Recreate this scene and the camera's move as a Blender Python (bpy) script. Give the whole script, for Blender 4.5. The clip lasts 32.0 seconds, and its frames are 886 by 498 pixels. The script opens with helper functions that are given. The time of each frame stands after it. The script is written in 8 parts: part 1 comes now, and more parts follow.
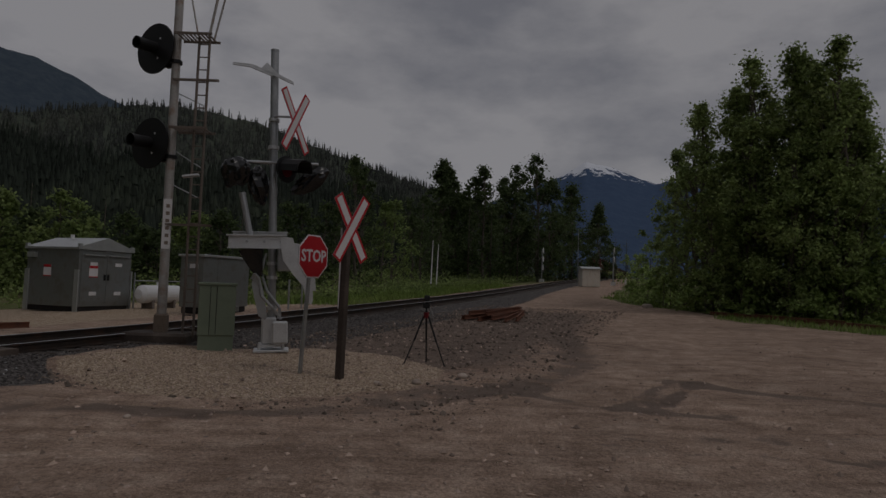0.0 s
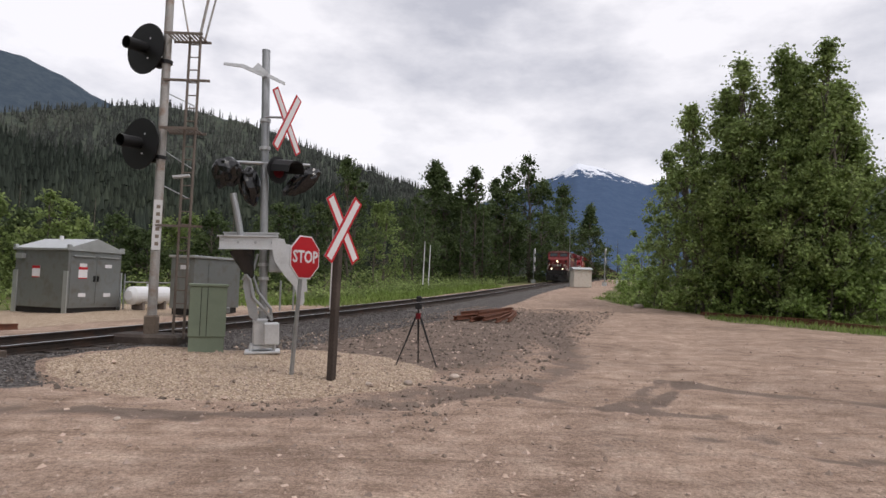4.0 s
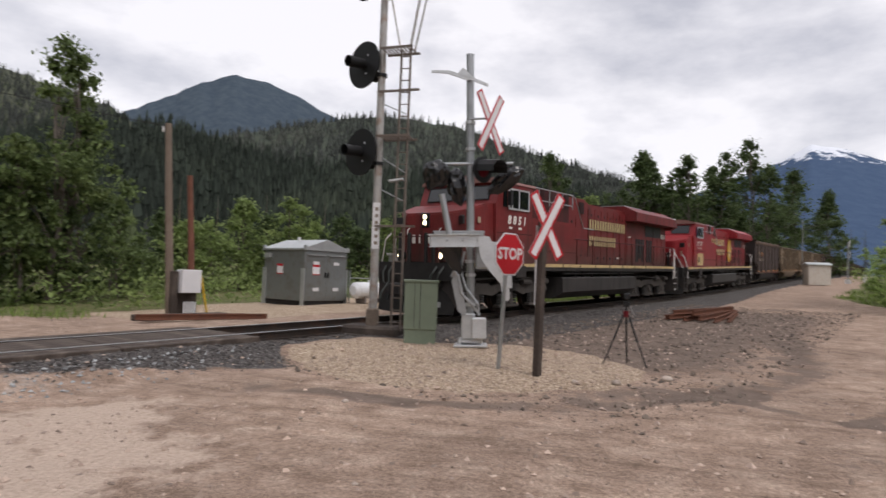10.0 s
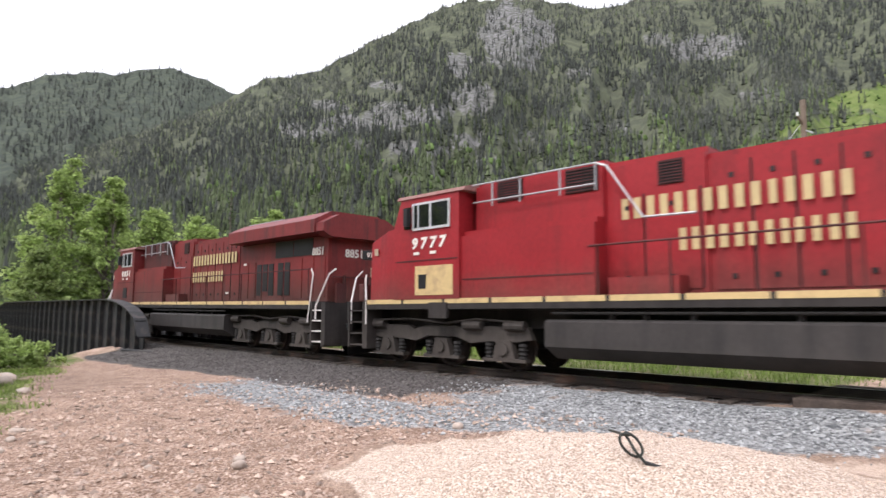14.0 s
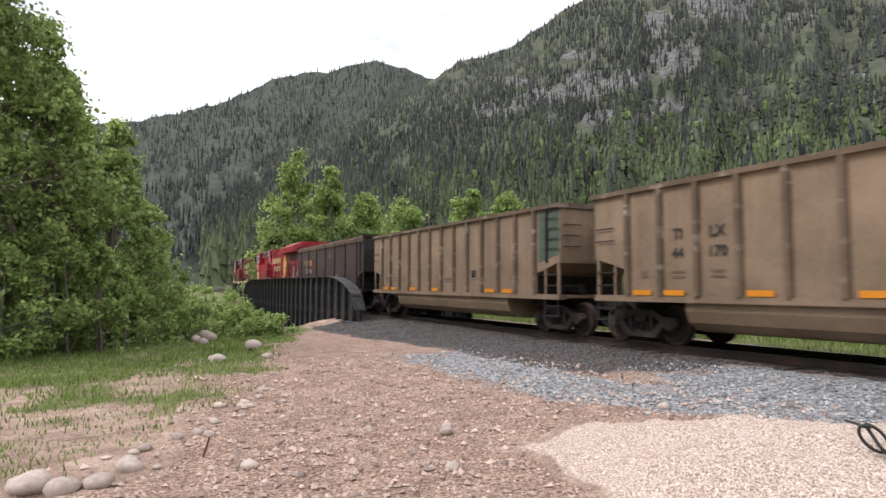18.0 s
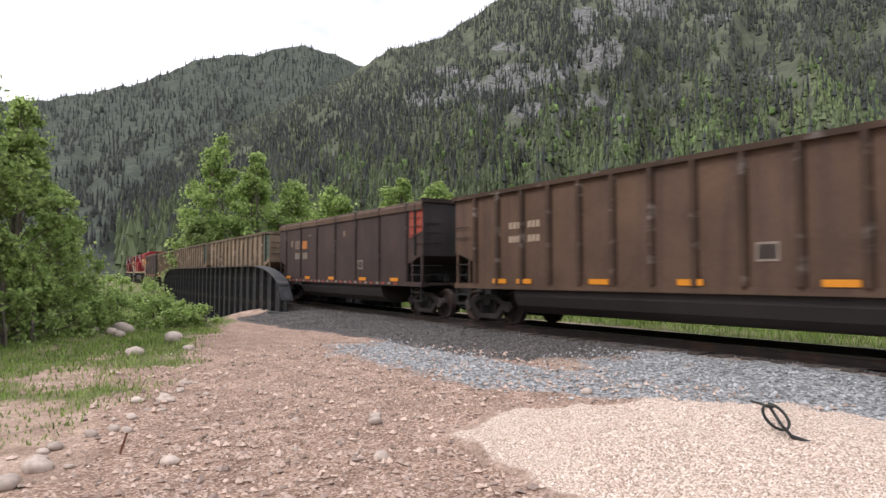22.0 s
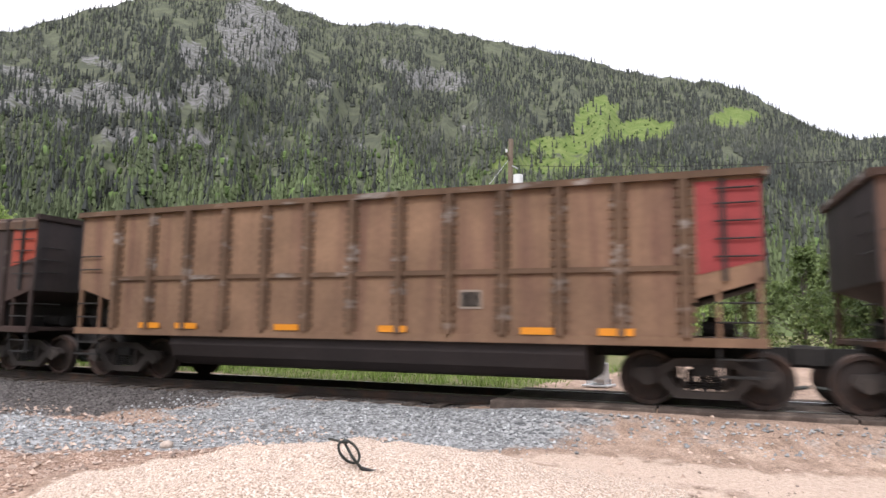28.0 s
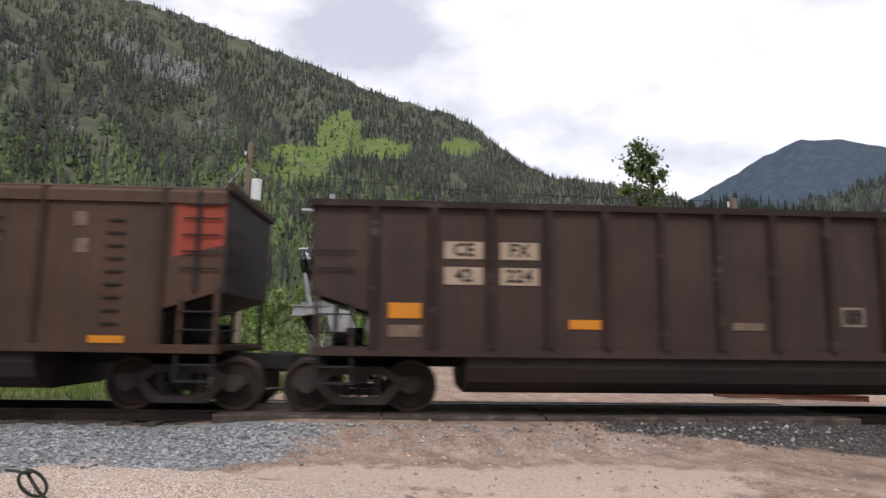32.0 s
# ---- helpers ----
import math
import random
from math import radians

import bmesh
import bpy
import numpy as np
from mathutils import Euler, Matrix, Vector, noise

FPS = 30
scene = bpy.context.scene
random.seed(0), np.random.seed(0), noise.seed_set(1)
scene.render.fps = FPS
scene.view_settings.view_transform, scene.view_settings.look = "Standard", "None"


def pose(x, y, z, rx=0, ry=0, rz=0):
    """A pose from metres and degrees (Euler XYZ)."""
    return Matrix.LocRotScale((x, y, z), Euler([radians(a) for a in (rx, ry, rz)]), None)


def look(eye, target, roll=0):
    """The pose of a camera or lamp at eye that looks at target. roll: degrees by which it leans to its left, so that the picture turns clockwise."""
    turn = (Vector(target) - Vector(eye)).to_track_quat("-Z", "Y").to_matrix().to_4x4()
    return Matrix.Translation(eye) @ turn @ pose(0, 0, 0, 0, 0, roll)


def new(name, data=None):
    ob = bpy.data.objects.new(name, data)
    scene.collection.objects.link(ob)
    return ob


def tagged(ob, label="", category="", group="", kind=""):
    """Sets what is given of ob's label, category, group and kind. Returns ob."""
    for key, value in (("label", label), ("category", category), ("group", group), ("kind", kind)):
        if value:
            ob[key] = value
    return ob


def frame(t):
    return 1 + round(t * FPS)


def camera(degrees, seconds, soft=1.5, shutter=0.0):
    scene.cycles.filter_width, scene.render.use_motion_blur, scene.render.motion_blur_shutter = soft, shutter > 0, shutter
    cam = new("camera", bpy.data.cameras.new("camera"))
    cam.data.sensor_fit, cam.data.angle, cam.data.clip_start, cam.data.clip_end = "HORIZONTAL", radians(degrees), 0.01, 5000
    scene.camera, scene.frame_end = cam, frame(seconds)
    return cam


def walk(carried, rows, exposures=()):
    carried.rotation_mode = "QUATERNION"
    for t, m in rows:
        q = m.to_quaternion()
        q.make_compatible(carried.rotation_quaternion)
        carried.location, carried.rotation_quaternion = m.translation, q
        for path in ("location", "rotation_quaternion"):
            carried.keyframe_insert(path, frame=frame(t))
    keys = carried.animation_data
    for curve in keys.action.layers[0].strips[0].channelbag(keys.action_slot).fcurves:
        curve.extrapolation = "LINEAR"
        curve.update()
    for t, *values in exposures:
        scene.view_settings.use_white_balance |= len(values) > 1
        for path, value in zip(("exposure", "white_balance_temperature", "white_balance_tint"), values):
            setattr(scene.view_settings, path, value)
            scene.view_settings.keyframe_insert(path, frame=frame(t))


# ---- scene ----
cam = camera(69.65, 32.0, soft=1.5, shutter=0.25)
HIGH, EYE = 1.83, 1.65      # the camera sinks a little as it turns to follow the engines
PATH = [
    (0.0, pose(0, 0, HIGH, 93.25, -1.91, -0.21)),
    (0.5, pose(0, 0, HIGH, 93.39, -1.90, -0.31)),
    (1.0, pose(0, 0, HIGH, 93.53, -1.86, -0.43)),
    (1.5, pose(0, 0, HIGH, 93.54, -1.86, -0.75)),
    (2.0, pose(0, 0, HIGH, 93.66, -1.88, -0.94)),
    (2.5, pose(0, 0, HIGH, 93.59, -1.81, -0.95)),
    (3.0, pose(0, 0, HIGH, 93.59, -1.80, -0.90)),
    (3.5, pose(0, 0, HIGH, 93.56, -1.81, -0.94)),
    (5.5, pose(0, 0, HIGH, 92.45, -1.75, -0.77)),
    (6.0, pose(0, 0, HIGH, 92.43, -1.82, -0.26)),
    (6.5, pose(0, 0, HIGH, 92.43, -1.86, -0.11)),
    (7.0, pose(0, 0, HIGH, 92.51, -1.87, 0.02)),
    (7.5, pose(0, 0, HIGH, 92.51, -1.85, 0.32)),
    (8.0, pose(0, 0, HIGH, 92.50, -1.86, 1.40)),
    (8.5, pose(0, 0, HIGH, 92.47, -1.89, 3.00)),
    (9.0, pose(0, 0, HIGH, 92.38, -1.94, 5.52)),
    (9.5, pose(0, 0, HIGH, 92.42, -1.96, 9.41)),
    (10.0, pose(0, 0, HIGH, 92.42, -1.97, 17.29)),
    (10.5, pose(0, 0, 1.79, 93.72, -2.06, 29.95)),
    (11.0, pose(0, 0, 1.73, 94.81, -1.59, 45.11)),
    (11.5, pose(0, 0, 1.67, 94.72, -0.53, 65.66)),
    (12.0, pose(0, 0, EYE, 95.60, -0.78, 83.85)),
    (12.5, pose(0, 0, EYE, 95.89, -0.92, 93.60)),
    (13.0, pose(0, 0, EYE, 96.02, -0.84, 100.45)),
    (13.5, pose(0, 0, EYE, 95.54, -0.81, 106.79)),
    (14.0, pose(0, 0, EYE, 95.17, -0.61, 113.52)),
    (14.5, pose(0, 0, EYE, 94.86, -0.55, 119.79)),
    (15.0, pose(0, 0, EYE, 94.14, -0.49, 124.70)),
    (15.5, pose(0, 0, EYE, 93.77, -0.46, 128.07)),
    (17.5, pose(0, 0, EYE, 92.85, -0.37, 131.08)),
    (18.0, pose(0, 0, EYE, 92.83, -0.37, 131.10)),
    (18.5, pose(0, 0, EYE, 92.83, -0.38, 131.05)),
    (19.0, pose(0, 0, EYE, 92.82, -0.39, 130.78)),
    (19.5, pose(0, 0, EYE, 92.79, -0.40, 130.10)),
    (20.0, pose(0, 0, EYE, 92.67, -0.38, 129.15)),
    (20.5, pose(0, 0, EYE, 92.41, -0.37, 128.04)),
    (21.0, pose(0, 0, EYE, 92.15, -0.36, 127.08)),
    (21.5, pose(0, 0, EYE, 91.97, -0.33, 125.88)),
    (22.0, pose(0, 0, EYE, 91.93, -0.37, 124.78)),
    (22.5, pose(0, 0, EYE, 92.00, -0.42, 123.13)),
    (23.0, pose(0, 0, EYE, 92.07, -0.43, 121.11)),
    (23.5, pose(0, 0, EYE, 92.07, -0.44, 119.30)),
    (24.0, pose(0, 0, EYE, 91.46, -0.43, 115.35)),
    (24.5, pose(0, 0, EYE, 91.44, -0.49, 112.14)),
    (25.0, pose(0, 0, EYE, 91.88, -0.56, 109.21)),
    (25.5, pose(0, 0, EYE, 91.91, -0.66, 105.14)),
    (27.5, pose(0, 0, EYE, 95.78, -1.32, 92.33)),
    (28.0, pose(0, 0, EYE, 96.46, -1.41, 89.43)),
    (28.5, pose(0, 0, EYE, 96.96, -1.44, 86.17)),
    (29.0, pose(0, 0, EYE, 97.07, -1.51, 83.04)),
    (29.5, pose(0, 0, EYE, 97.17, -1.59, 80.23)),
    (30.0, pose(0, 0, EYE, 97.19, -1.61, 77.23)),
    (30.5, pose(0, 0, EYE, 97.32, -1.60, 75.14)),
    (31.0, pose(0, 0, EYE, 97.83, -1.64, 71.91)),
    (31.5, pose(0, 0, EYE, 98.03, -1.61, 68.85)),
    (32.0, pose(0, 0, EYE, 97.99, -1.62, 65.84)),
]
walk(cam, PATH, exposures=[(0.0, -2.2, 6480, 14), (0.5, -1.0, 6480, 14), (1.0, -0.06, 6480, 14), (1.5, 0.0, 6480, 14), (9.5, 0.0, 6480, 14), (11.0, 0.05, 6480, 14), (12.0, 0.52, 6330, 15), (13.0, 1.08, 6330, 15), (14.0, 1.05, 6330, 15), (15.0, 1.0, 6330, 15), (18.0, 0.8, 6330, 15), (25.0, 0.85, 6330, 15), (28.0, 1.05, 6330, 15), (30.0, 0.95, 6330, 15), (32.0, 0.3, 6330, 15)])

# ---- sky and sun ----
world = bpy.data.worlds.new("overcast_sky")
scene.world = world
world.use_nodes = True
wn, wl = world.node_tree.nodes, world.node_tree.links
wn.clear()
SUN_EL, SUN_AZ = radians(48), radians(-120)
w_out = wn.new("ShaderNodeOutputWorld")
w_bg = wn.new("ShaderNodeBackground")
w_sky = wn.new("ShaderNodeTexSky")
w_sky.sky_type, w_sky.sun_disc, w_sky.sun_elevation, w_sky.sun_rotation = "NISHITA", False, SUN_EL, -SUN_AZ
w_tc = wn.new("ShaderNodeTexCoord")
w_map = wn.new("ShaderNodeMapping")
w_map.inputs["Scale"].default_value = (2.2, 2.2, 5.0)
w_n1 = wn.new("ShaderNodeTexNoise")
w_n1.inputs["Scale"].default_value, w_n1.inputs["Detail"].default_value, w_n1.inputs["Roughness"].default_value = 1.3, 7.0, 0.55
w_ramp = wn.new("ShaderNodeValToRGB")
w_ramp.color_ramp.elements[0].position, w_ramp.color_ramp.elements[0].color = 0.34, (5.9, 6.05, 6.6, 1)
w_ramp.color_ramp.elements[1].position, w_ramp.color_ramp.elements[1].color = 0.55, (10.6, 10.55, 10.7, 1)
w_mix = wn.new("ShaderNodeMix")
w_mix.data_type = "RGBA"
w_mix.inputs["Factor"].default_value = 0.88
wl.new(w_tc.outputs["Generated"], w_map.inputs["Vector"])
wl.new(w_map.outputs["Vector"], w_n1.inputs["Vector"])
wl.new(w_n1.outputs["Fac"], w_ramp.inputs["Fac"])
wl.new(w_sky.outputs["Color"], w_mix.inputs["A"])
wl.new(w_ramp.outputs["Color"], w_mix.inputs["B"])
wl.new(w_mix.outputs["Result"], w_bg.inputs["Color"])
w_bg.inputs["Strength"].default_value = 0.1
wl.new(w_bg.outputs["Background"], w_out.inputs["Surface"])

sun_data = bpy.data.lights.new("sun", "SUN")
sun_data.energy, sun_data.angle, sun_data.color = 1.1, radians(14), (1.0, 0.96, 0.9)
sun = new("sun", sun_data)
sun.matrix_world = look((math.sin(SUN_AZ) * -30, math.cos(SUN_AZ) * 30, 40), (0, 0, 0))

# ---- materials ----
def mat(name, colour, rough=0.7, metal=0.0, vary=0.25, scale=3.0, fine=40.0, bump=0.15, tint=None, spread=0.0, island=0.0, spec=0.4, coords="Object"):
    """A surface with two scales of colour variation, a stain colour and fine relief."""
    m = bpy.data.materials.new(name)
    m.use_nodes = True
    n, l = m.node_tree.nodes, m.node_tree.links
    b = n["Principled BSDF"]
    b.inputs["Roughness"].default_value, b.inputs["Metallic"].default_value = rough, metal
    b.inputs["Specular IOR Level"].default_value = spec
    tc = n.new("ShaderNodeTexCoord")
    big, small = n.new("ShaderNodeTexNoise"), n.new("ShaderNodeTexNoise")
    big.inputs["Scale"].default_value, big.inputs["Detail"].default_value = scale, 5
    small.inputs["Scale"].default_value, small.inputs["Detail"].default_value = fine, 4
    for t in (big, small):
        l.new(tc.outputs[coords], t.inputs["Vector"])
    add = n.new("ShaderNodeMath")
    add.operation = "ADD"
    l.new(big.outputs["Fac"], add.inputs[0])
    l.new(small.outputs["Fac"], add.inputs[1])
    mr = n.new("ShaderNodeMapRange")
    mr.inputs["From Min"].default_value, mr.inputs["From Max"].default_value = 0.65, 1.35
    mr.inputs["To Min"].default_value, mr.inputs["To Max"].default_value = 1 - vary, 1 + vary
    l.new(add.outputs[0], mr.inputs["Value"])
    base = n.new("ShaderNodeMix")
    base.data_type = "RGBA"
    base.inputs["A"].default_value = (*colour, 1)
    base.inputs["B"].default_value = (*(tint or colour), 1)
    st = n.new("ShaderNodeMapRange")
    st.inputs["From Min"].default_value, st.inputs["From Max"].default_value = 0.5, 0.68
    l.new(big.outputs["Fac"], st.inputs["Value"])
    l.new(st.outputs["Result"], base.inputs["Factor"])
    mul = n.new("ShaderNodeVectorMath")
    mul.operation = "SCALE"
    l.new(base.outputs["Result"], mul.inputs[0])
    value = mr.outputs["Result"]
    if spread or island:
        if island:
            gi = n.new("ShaderNodeNewGeometry")
            rnd, amount = gi.outputs["Random Per Island"], island
        else:
            oi = n.new("ShaderNodeObjectInfo")
            rnd, amount = oi.outputs["Random"], spread
        r2 = n.new("ShaderNodeMapRange")
        r2.inputs["To Min"].default_value, r2.inputs["To Max"].default_value = 1 - amount, 1 + amount
        l.new(rnd, r2.inputs["Value"])
        m2 = n.new("ShaderNodeMath")
        m2.operation = "MULTIPLY"
        l.new(value, m2.inputs[0])
        l.new(r2.outputs["Result"], m2.inputs[1])
        value = m2.outputs[0]
    l.new(value, mul.inputs["Scale"])
    l.new(mul.outputs["Vector"], b.inputs["Base Color"])
    if bump:
        bp = n.new("ShaderNodeBump")
        bp.inputs["Strength"].default_value, bp.inputs["Distance"].default_value = bump, 0.02
        l.new(small.outputs["Fac"], bp.inputs["Height"])
        l.new(bp.outputs["Normal"], b.inputs["Normal"])
    return m


def glow(name, colour, power):
    m = bpy.data.materials.new(name)
    m.use_nodes = True
    b = m.node_tree.nodes["Principled BSDF"]
    b.inputs["Base Color"].default_value = (*colour, 1)
    b.inputs["Emission Color"].default_value = (*colour, 1)
    b.inputs["Emission Strength"].default_value = power
    return m


def leaf_mat(name, colour, tint):
    m = mat(name, colour, 0.55, vary=0.3, scale=0.5, fine=6.0, bump=0, tint=tint, island=0.45, spec=0.3)
    n, l = m.node_tree.nodes, m.node_tree.links
    tr = n.new("ShaderNodeBsdfTranslucent")
    mx = n.new("ShaderNodeMixShader")
    mx.inputs[0].default_value = 0.55
    src = n["Principled BSDF"].inputs["Base Color"].links[0].from_socket
    l.new(src, tr.inputs["Color"])
    l.new(n["Principled BSDF"].outputs[0], mx.inputs[1])
    l.new(tr.outputs[0], mx.inputs[2])
    l.new(mx.outputs[0], n["Material Output"].inputs["Surface"])
    return m


def worn_paint(name, colour, streak, dust, low=(1.1, 2.4), amount=0.6, streaks=(0.52, 0.7), across=2.2, along=0.22, rough=0.65, blotch=0.22, spec=0.35):
    """Paint on rolling stock: rain streaks, dust thrown up from below, blotches and fine grain."""
    m = bpy.data.materials.new(name)
    m.use_nodes = True
    n, l = m.node_tree.nodes, m.node_tree.links
    b = n["Principled BSDF"]
    b.inputs["Roughness"].default_value, b.inputs["Specular IOR Level"].default_value = rough, spec
    tc = n.new("ShaderNodeTexCoord")

    def tex(sx, sz, detail=5):
        mp = n.new("ShaderNodeMapping")
        mp.inputs["Scale"].default_value = (sx, sx, sz)
        t = n.new("ShaderNodeTexNoise")
        t.inputs["Scale"].default_value, t.inputs["Detail"].default_value, t.inputs["Roughness"].default_value = 1.0, detail, 0.6
        l.new(tc.outputs["Object"], mp.inputs["Vector"])
        l.new(mp.outputs["Vector"], t.inputs["Vector"])
        return t.outputs["Fac"]

    def span(f, a, z, lo=0.0, hi=1.0):
        r = n.new("ShaderNodeMapRange")
        for key, v in (("From Min", a), ("From Max", z), ("To Min", lo), ("To Max", hi)):
            r.inputs[key].default_value = v
        l.new(f, r.inputs["Value"])
        return r.outputs["Result"]

    def mixed(f, p, q):
        x = n.new("ShaderNodeMix")
        x.data_type = "RGBA"
        l.new(f, x.inputs["Factor"])
        for key, v in (("A", p), ("B", q)):
            if isinstance(v, tuple):
                x.inputs[key].default_value = (*v, 1)
            else:
                l.new(v, x.inputs[key])
        return x.outputs["Result"]
    run = tex(across, along, 6)
    col = mixed(span(run, *streaks), colour, streak)
    sep = n.new("ShaderNodeSeparateXYZ")
    l.new(tc.outputs["Object"], sep.inputs["Vector"])
    up = n.new("ShaderNodeMath")
    up.operation = "MULTIPLY_ADD"
    l.new(tex(1.4, 0.6, 4), up.inputs[0])
    up.inputs[1].default_value = -1.1
    l.new(sep.outputs["Z"], up.inputs[2])
    col = mixed(span(up.outputs[0], low[1] - 0.55, low[0] - 0.55, 0.0, amount), col, dust)
    val = n.new("ShaderNodeVectorMath")
    val.operation = "SCALE"
    ad = n.new("ShaderNodeMath")
    ad.operation = "MULTIPLY"
    l.new(span(tex(0.7, 0.7), 0.3, 0.7, 1 - blotch, 1 + blotch), ad.inputs[0])
    l.new(span(tex(16.0, 9.0, 3), 0.3, 0.7, 0.88, 1.12), ad.inputs[1])
    l.new(col, val.inputs[0])
    l.new(ad.outputs[0], val.inputs["Scale"])
    l.new(val.outputs["Vector"], b.inputs["Base Color"])
    return m


def ground_mat():
    """Dirt, ballast, crushed stone, pea gravel and turf, mixed by the ground's own cover layers."""
    m = bpy.data.materials.new("ground")
    m.use_nodes = True
    n, l = m.node_tree.nodes, m.node_tree.links
    b = n["Principled BSDF"]
    b.inputs["Roughness"].default_value, b.inputs["Specular IOR Level"].default_value = 0.95, 0.15
    tc = n.new("ShaderNodeTexCoord")

    def noise_node(scale, detail=5, rough=0.6):
        t = n.new("ShaderNodeTexNoise")
        t.inputs["Scale"].default_value, t.inputs["Detail"].default_value, t.inputs["Roughness"].default_value = scale, detail, rough
        l.new(tc.outputs["Object"], t.inputs["Vector"])
        return t.outputs["Fac"]

    def ramp(fac, stops):
        r = n.new("ShaderNodeValToRGB")
        e = r.color_ramp.elements
        while len(e) < len(stops):
            e.new(0.5)
        for k, (p, c) in zip(e, stops):
            k.position, k.color = p, (*c, 1)
        l.new(fac, r.inputs["Fac"])
        return r.outputs["Color"]

    def cells(scale, stops):
        v = n.new("ShaderNodeTexVoronoi")
        v.inputs["Scale"].default_value = scale
        l.new(tc.outputs["Object"], v.inputs["Vector"])
        sep = n.new("ShaderNodeSeparateColor")
        l.new(v.outputs["Color"], sep.inputs["Color"])
        return ramp(sep.outputs["Red"], stops), v.outputs["Distance"]

    def blend(a, c, fac, kind="MIX"):
        x = n.new("ShaderNodeMix")
        x.data_type, x.blend_type = "RGBA", kind
        if isinstance(fac, float):
            x.inputs["Factor"].default_value = fac
        else:
            l.new(fac, x.inputs["Factor"])
        l.new(a, x.inputs["A"])
        l.new(c, x.inputs["B"])
        return x.outputs["Result"]

    wide, mid, fine = noise_node(0.35), noise_node(2.3), noise_node(22.0, 6, 0.7)
    # soft edges between covers are broken up by noise
    def layer(name, ragged=0.5):
        a = n.new("ShaderNodeAttribute")
        a.attribute_name = name
        s = n.new("ShaderNodeMath")
        s.operation = "MULTIPLY_ADD"
        l.new(mid, s.inputs[0])
        s.inputs[1].default_value = ragged
        l.new(a.outputs["Fac"], s.inputs[2])
        r = n.new("ShaderNodeMapRange")
        r.inputs["From Min"].default_value, r.inputs["From Max"].default_value = 0.5 + ragged * 0.42, 0.5 + ragged * 0.62
        l.new(s.outputs[0], r.inputs["Value"])
        return r.outputs["Result"]

    dirt = ramp(mid, [(0.3, (0.30, 0.216, 0.163)), (0.5, (0.42, 0.31, 0.242)), (0.7, (0.52, 0.402, 0.32))])
    dirt = blend(dirt, ramp(wide, [(0.35, (0.74, 0.72, 0.71)), (0.65, (1.12, 1.1, 1.08))]), 0.8, "MULTIPLY")
    dirt = blend(dirt, ramp(fine, [(0.32, (0.55, 0.55, 0.55)), (0.5, (0.98, 0.98, 0.98)), (0.68, (1.35, 1.35, 1.35))]), 0.9, "MULTIPLY")
    dirt = blend(dirt, ramp(noise_node(85.0, 3, 0.7), [(0.34, (0.5, 0.49, 0.48)), (0.5, (1.0, 1.0, 1.0)), (0.66, (1.45, 1.45, 1.45))]), 0.75, "MULTIPLY")
    smap = n.new("ShaderNodeMapping")
    smap.inputs["Rotation"].default_value = (0, 0, -0.12)
    smap.inputs["Scale"].default_value = (0.45, 3.4, 1.0)
    l.new(tc.outputs["Object"], smap.inputs["Vector"])
    streak = n.new("ShaderNodeTexNoise")
    streak.inputs["Scale"].default_value, streak.inputs["Detail"].default_value, streak.inputs["Roughness"].default_value, streak.inputs["Distortion"].default_value = 1.0, 6, 0.65, 0.6
    l.new(smap.outputs["Vector"], streak.inputs["Vector"])
    dirt = blend(dirt, ramp(streak.outputs["Fac"], [(0.36, (0.70, 0.685, 0.675)), (0.5, (1.0, 1.0, 1.0)), (0.66, (1.16, 1.15, 1.14))]), 0.7, "MULTIPLY")
    dirt = blend(dirt, ramp(fine, [(0.3, (0.42, 0.32, 0.25)), (0.5, (0.57, 0.445, 0.36)), (0.7, (0.68, 0.55, 0.45))]), layer("pale", 1.0))
    wet = blend(dirt, ramp(mid, [(0.3, (0.14, 0.105, 0.085)), (0.7, (0.25, 0.19, 0.155))]), layer("dark", 1.1))
    rough_dirt, d2 = cells(48.0, [(0.0, (0.15, 0.095, 0.07)), (0.45, (0.34, 0.235, 0.175)), (0.8, (0.44, 0.32, 0.25)), (1.0, (0.62, 0.51, 0.44))])
    rough_dirt = blend(rough_dirt, ramp(mid, [(0.3, (0.62, 0.58, 0.56)), (0.6, (1.08, 1.05, 1.03))]), 0.85, "MULTIPLY")
    c = blend(wet, rough_dirt, layer("rubble"))
    blue, d1 = cells(20.0, [(0.0, (0.09, 0.095, 0.10)), (0.6, (0.275, 0.282, 0.28)), (1.0, (0.44, 0.448, 0.445))])
    c = blend(c, blue, layer("crushed", 0.95))
    bal, _ = cells(24.0, [(0.0, (0.035, 0.03, 0.028)), (0.6, (0.105, 0.095, 0.09)), (1.0, (0.2, 0.185, 0.175))])
    c = blend(c, bal, layer("ballast"))
    pea, _ = cells(75.0, [(0.0, (0.26, 0.19, 0.145)), (0.4, (0.53, 0.41, 0.325)), (0.75, (0.66, 0.535, 0.44)), (1.0, (0.82, 0.73, 0.65))])
    c = blend(c, pea, layer("gravel", 0.9))
    old, _ = cells(34.0, [(0.0, (0.22, 0.155, 0.10)), (0.5, (0.44, 0.335, 0.24)), (1.0, (0.66, 0.54, 0.42))])
    c = blend(c, old, layer("oldgravel", 0.9))
    turf = ramp(mid, [(0.34, (0.095, 0.13, 0.04)), (0.5, (0.15, 0.165, 0.065)), (0.64, (0.25, 0.20, 0.14))])
    turf = blend(turf, ramp(fine, [(0.3, (0.5, 0.5, 0.5)), (0.7, (1.4, 1.4, 1.3))]), 0.9, "MULTIPLY")
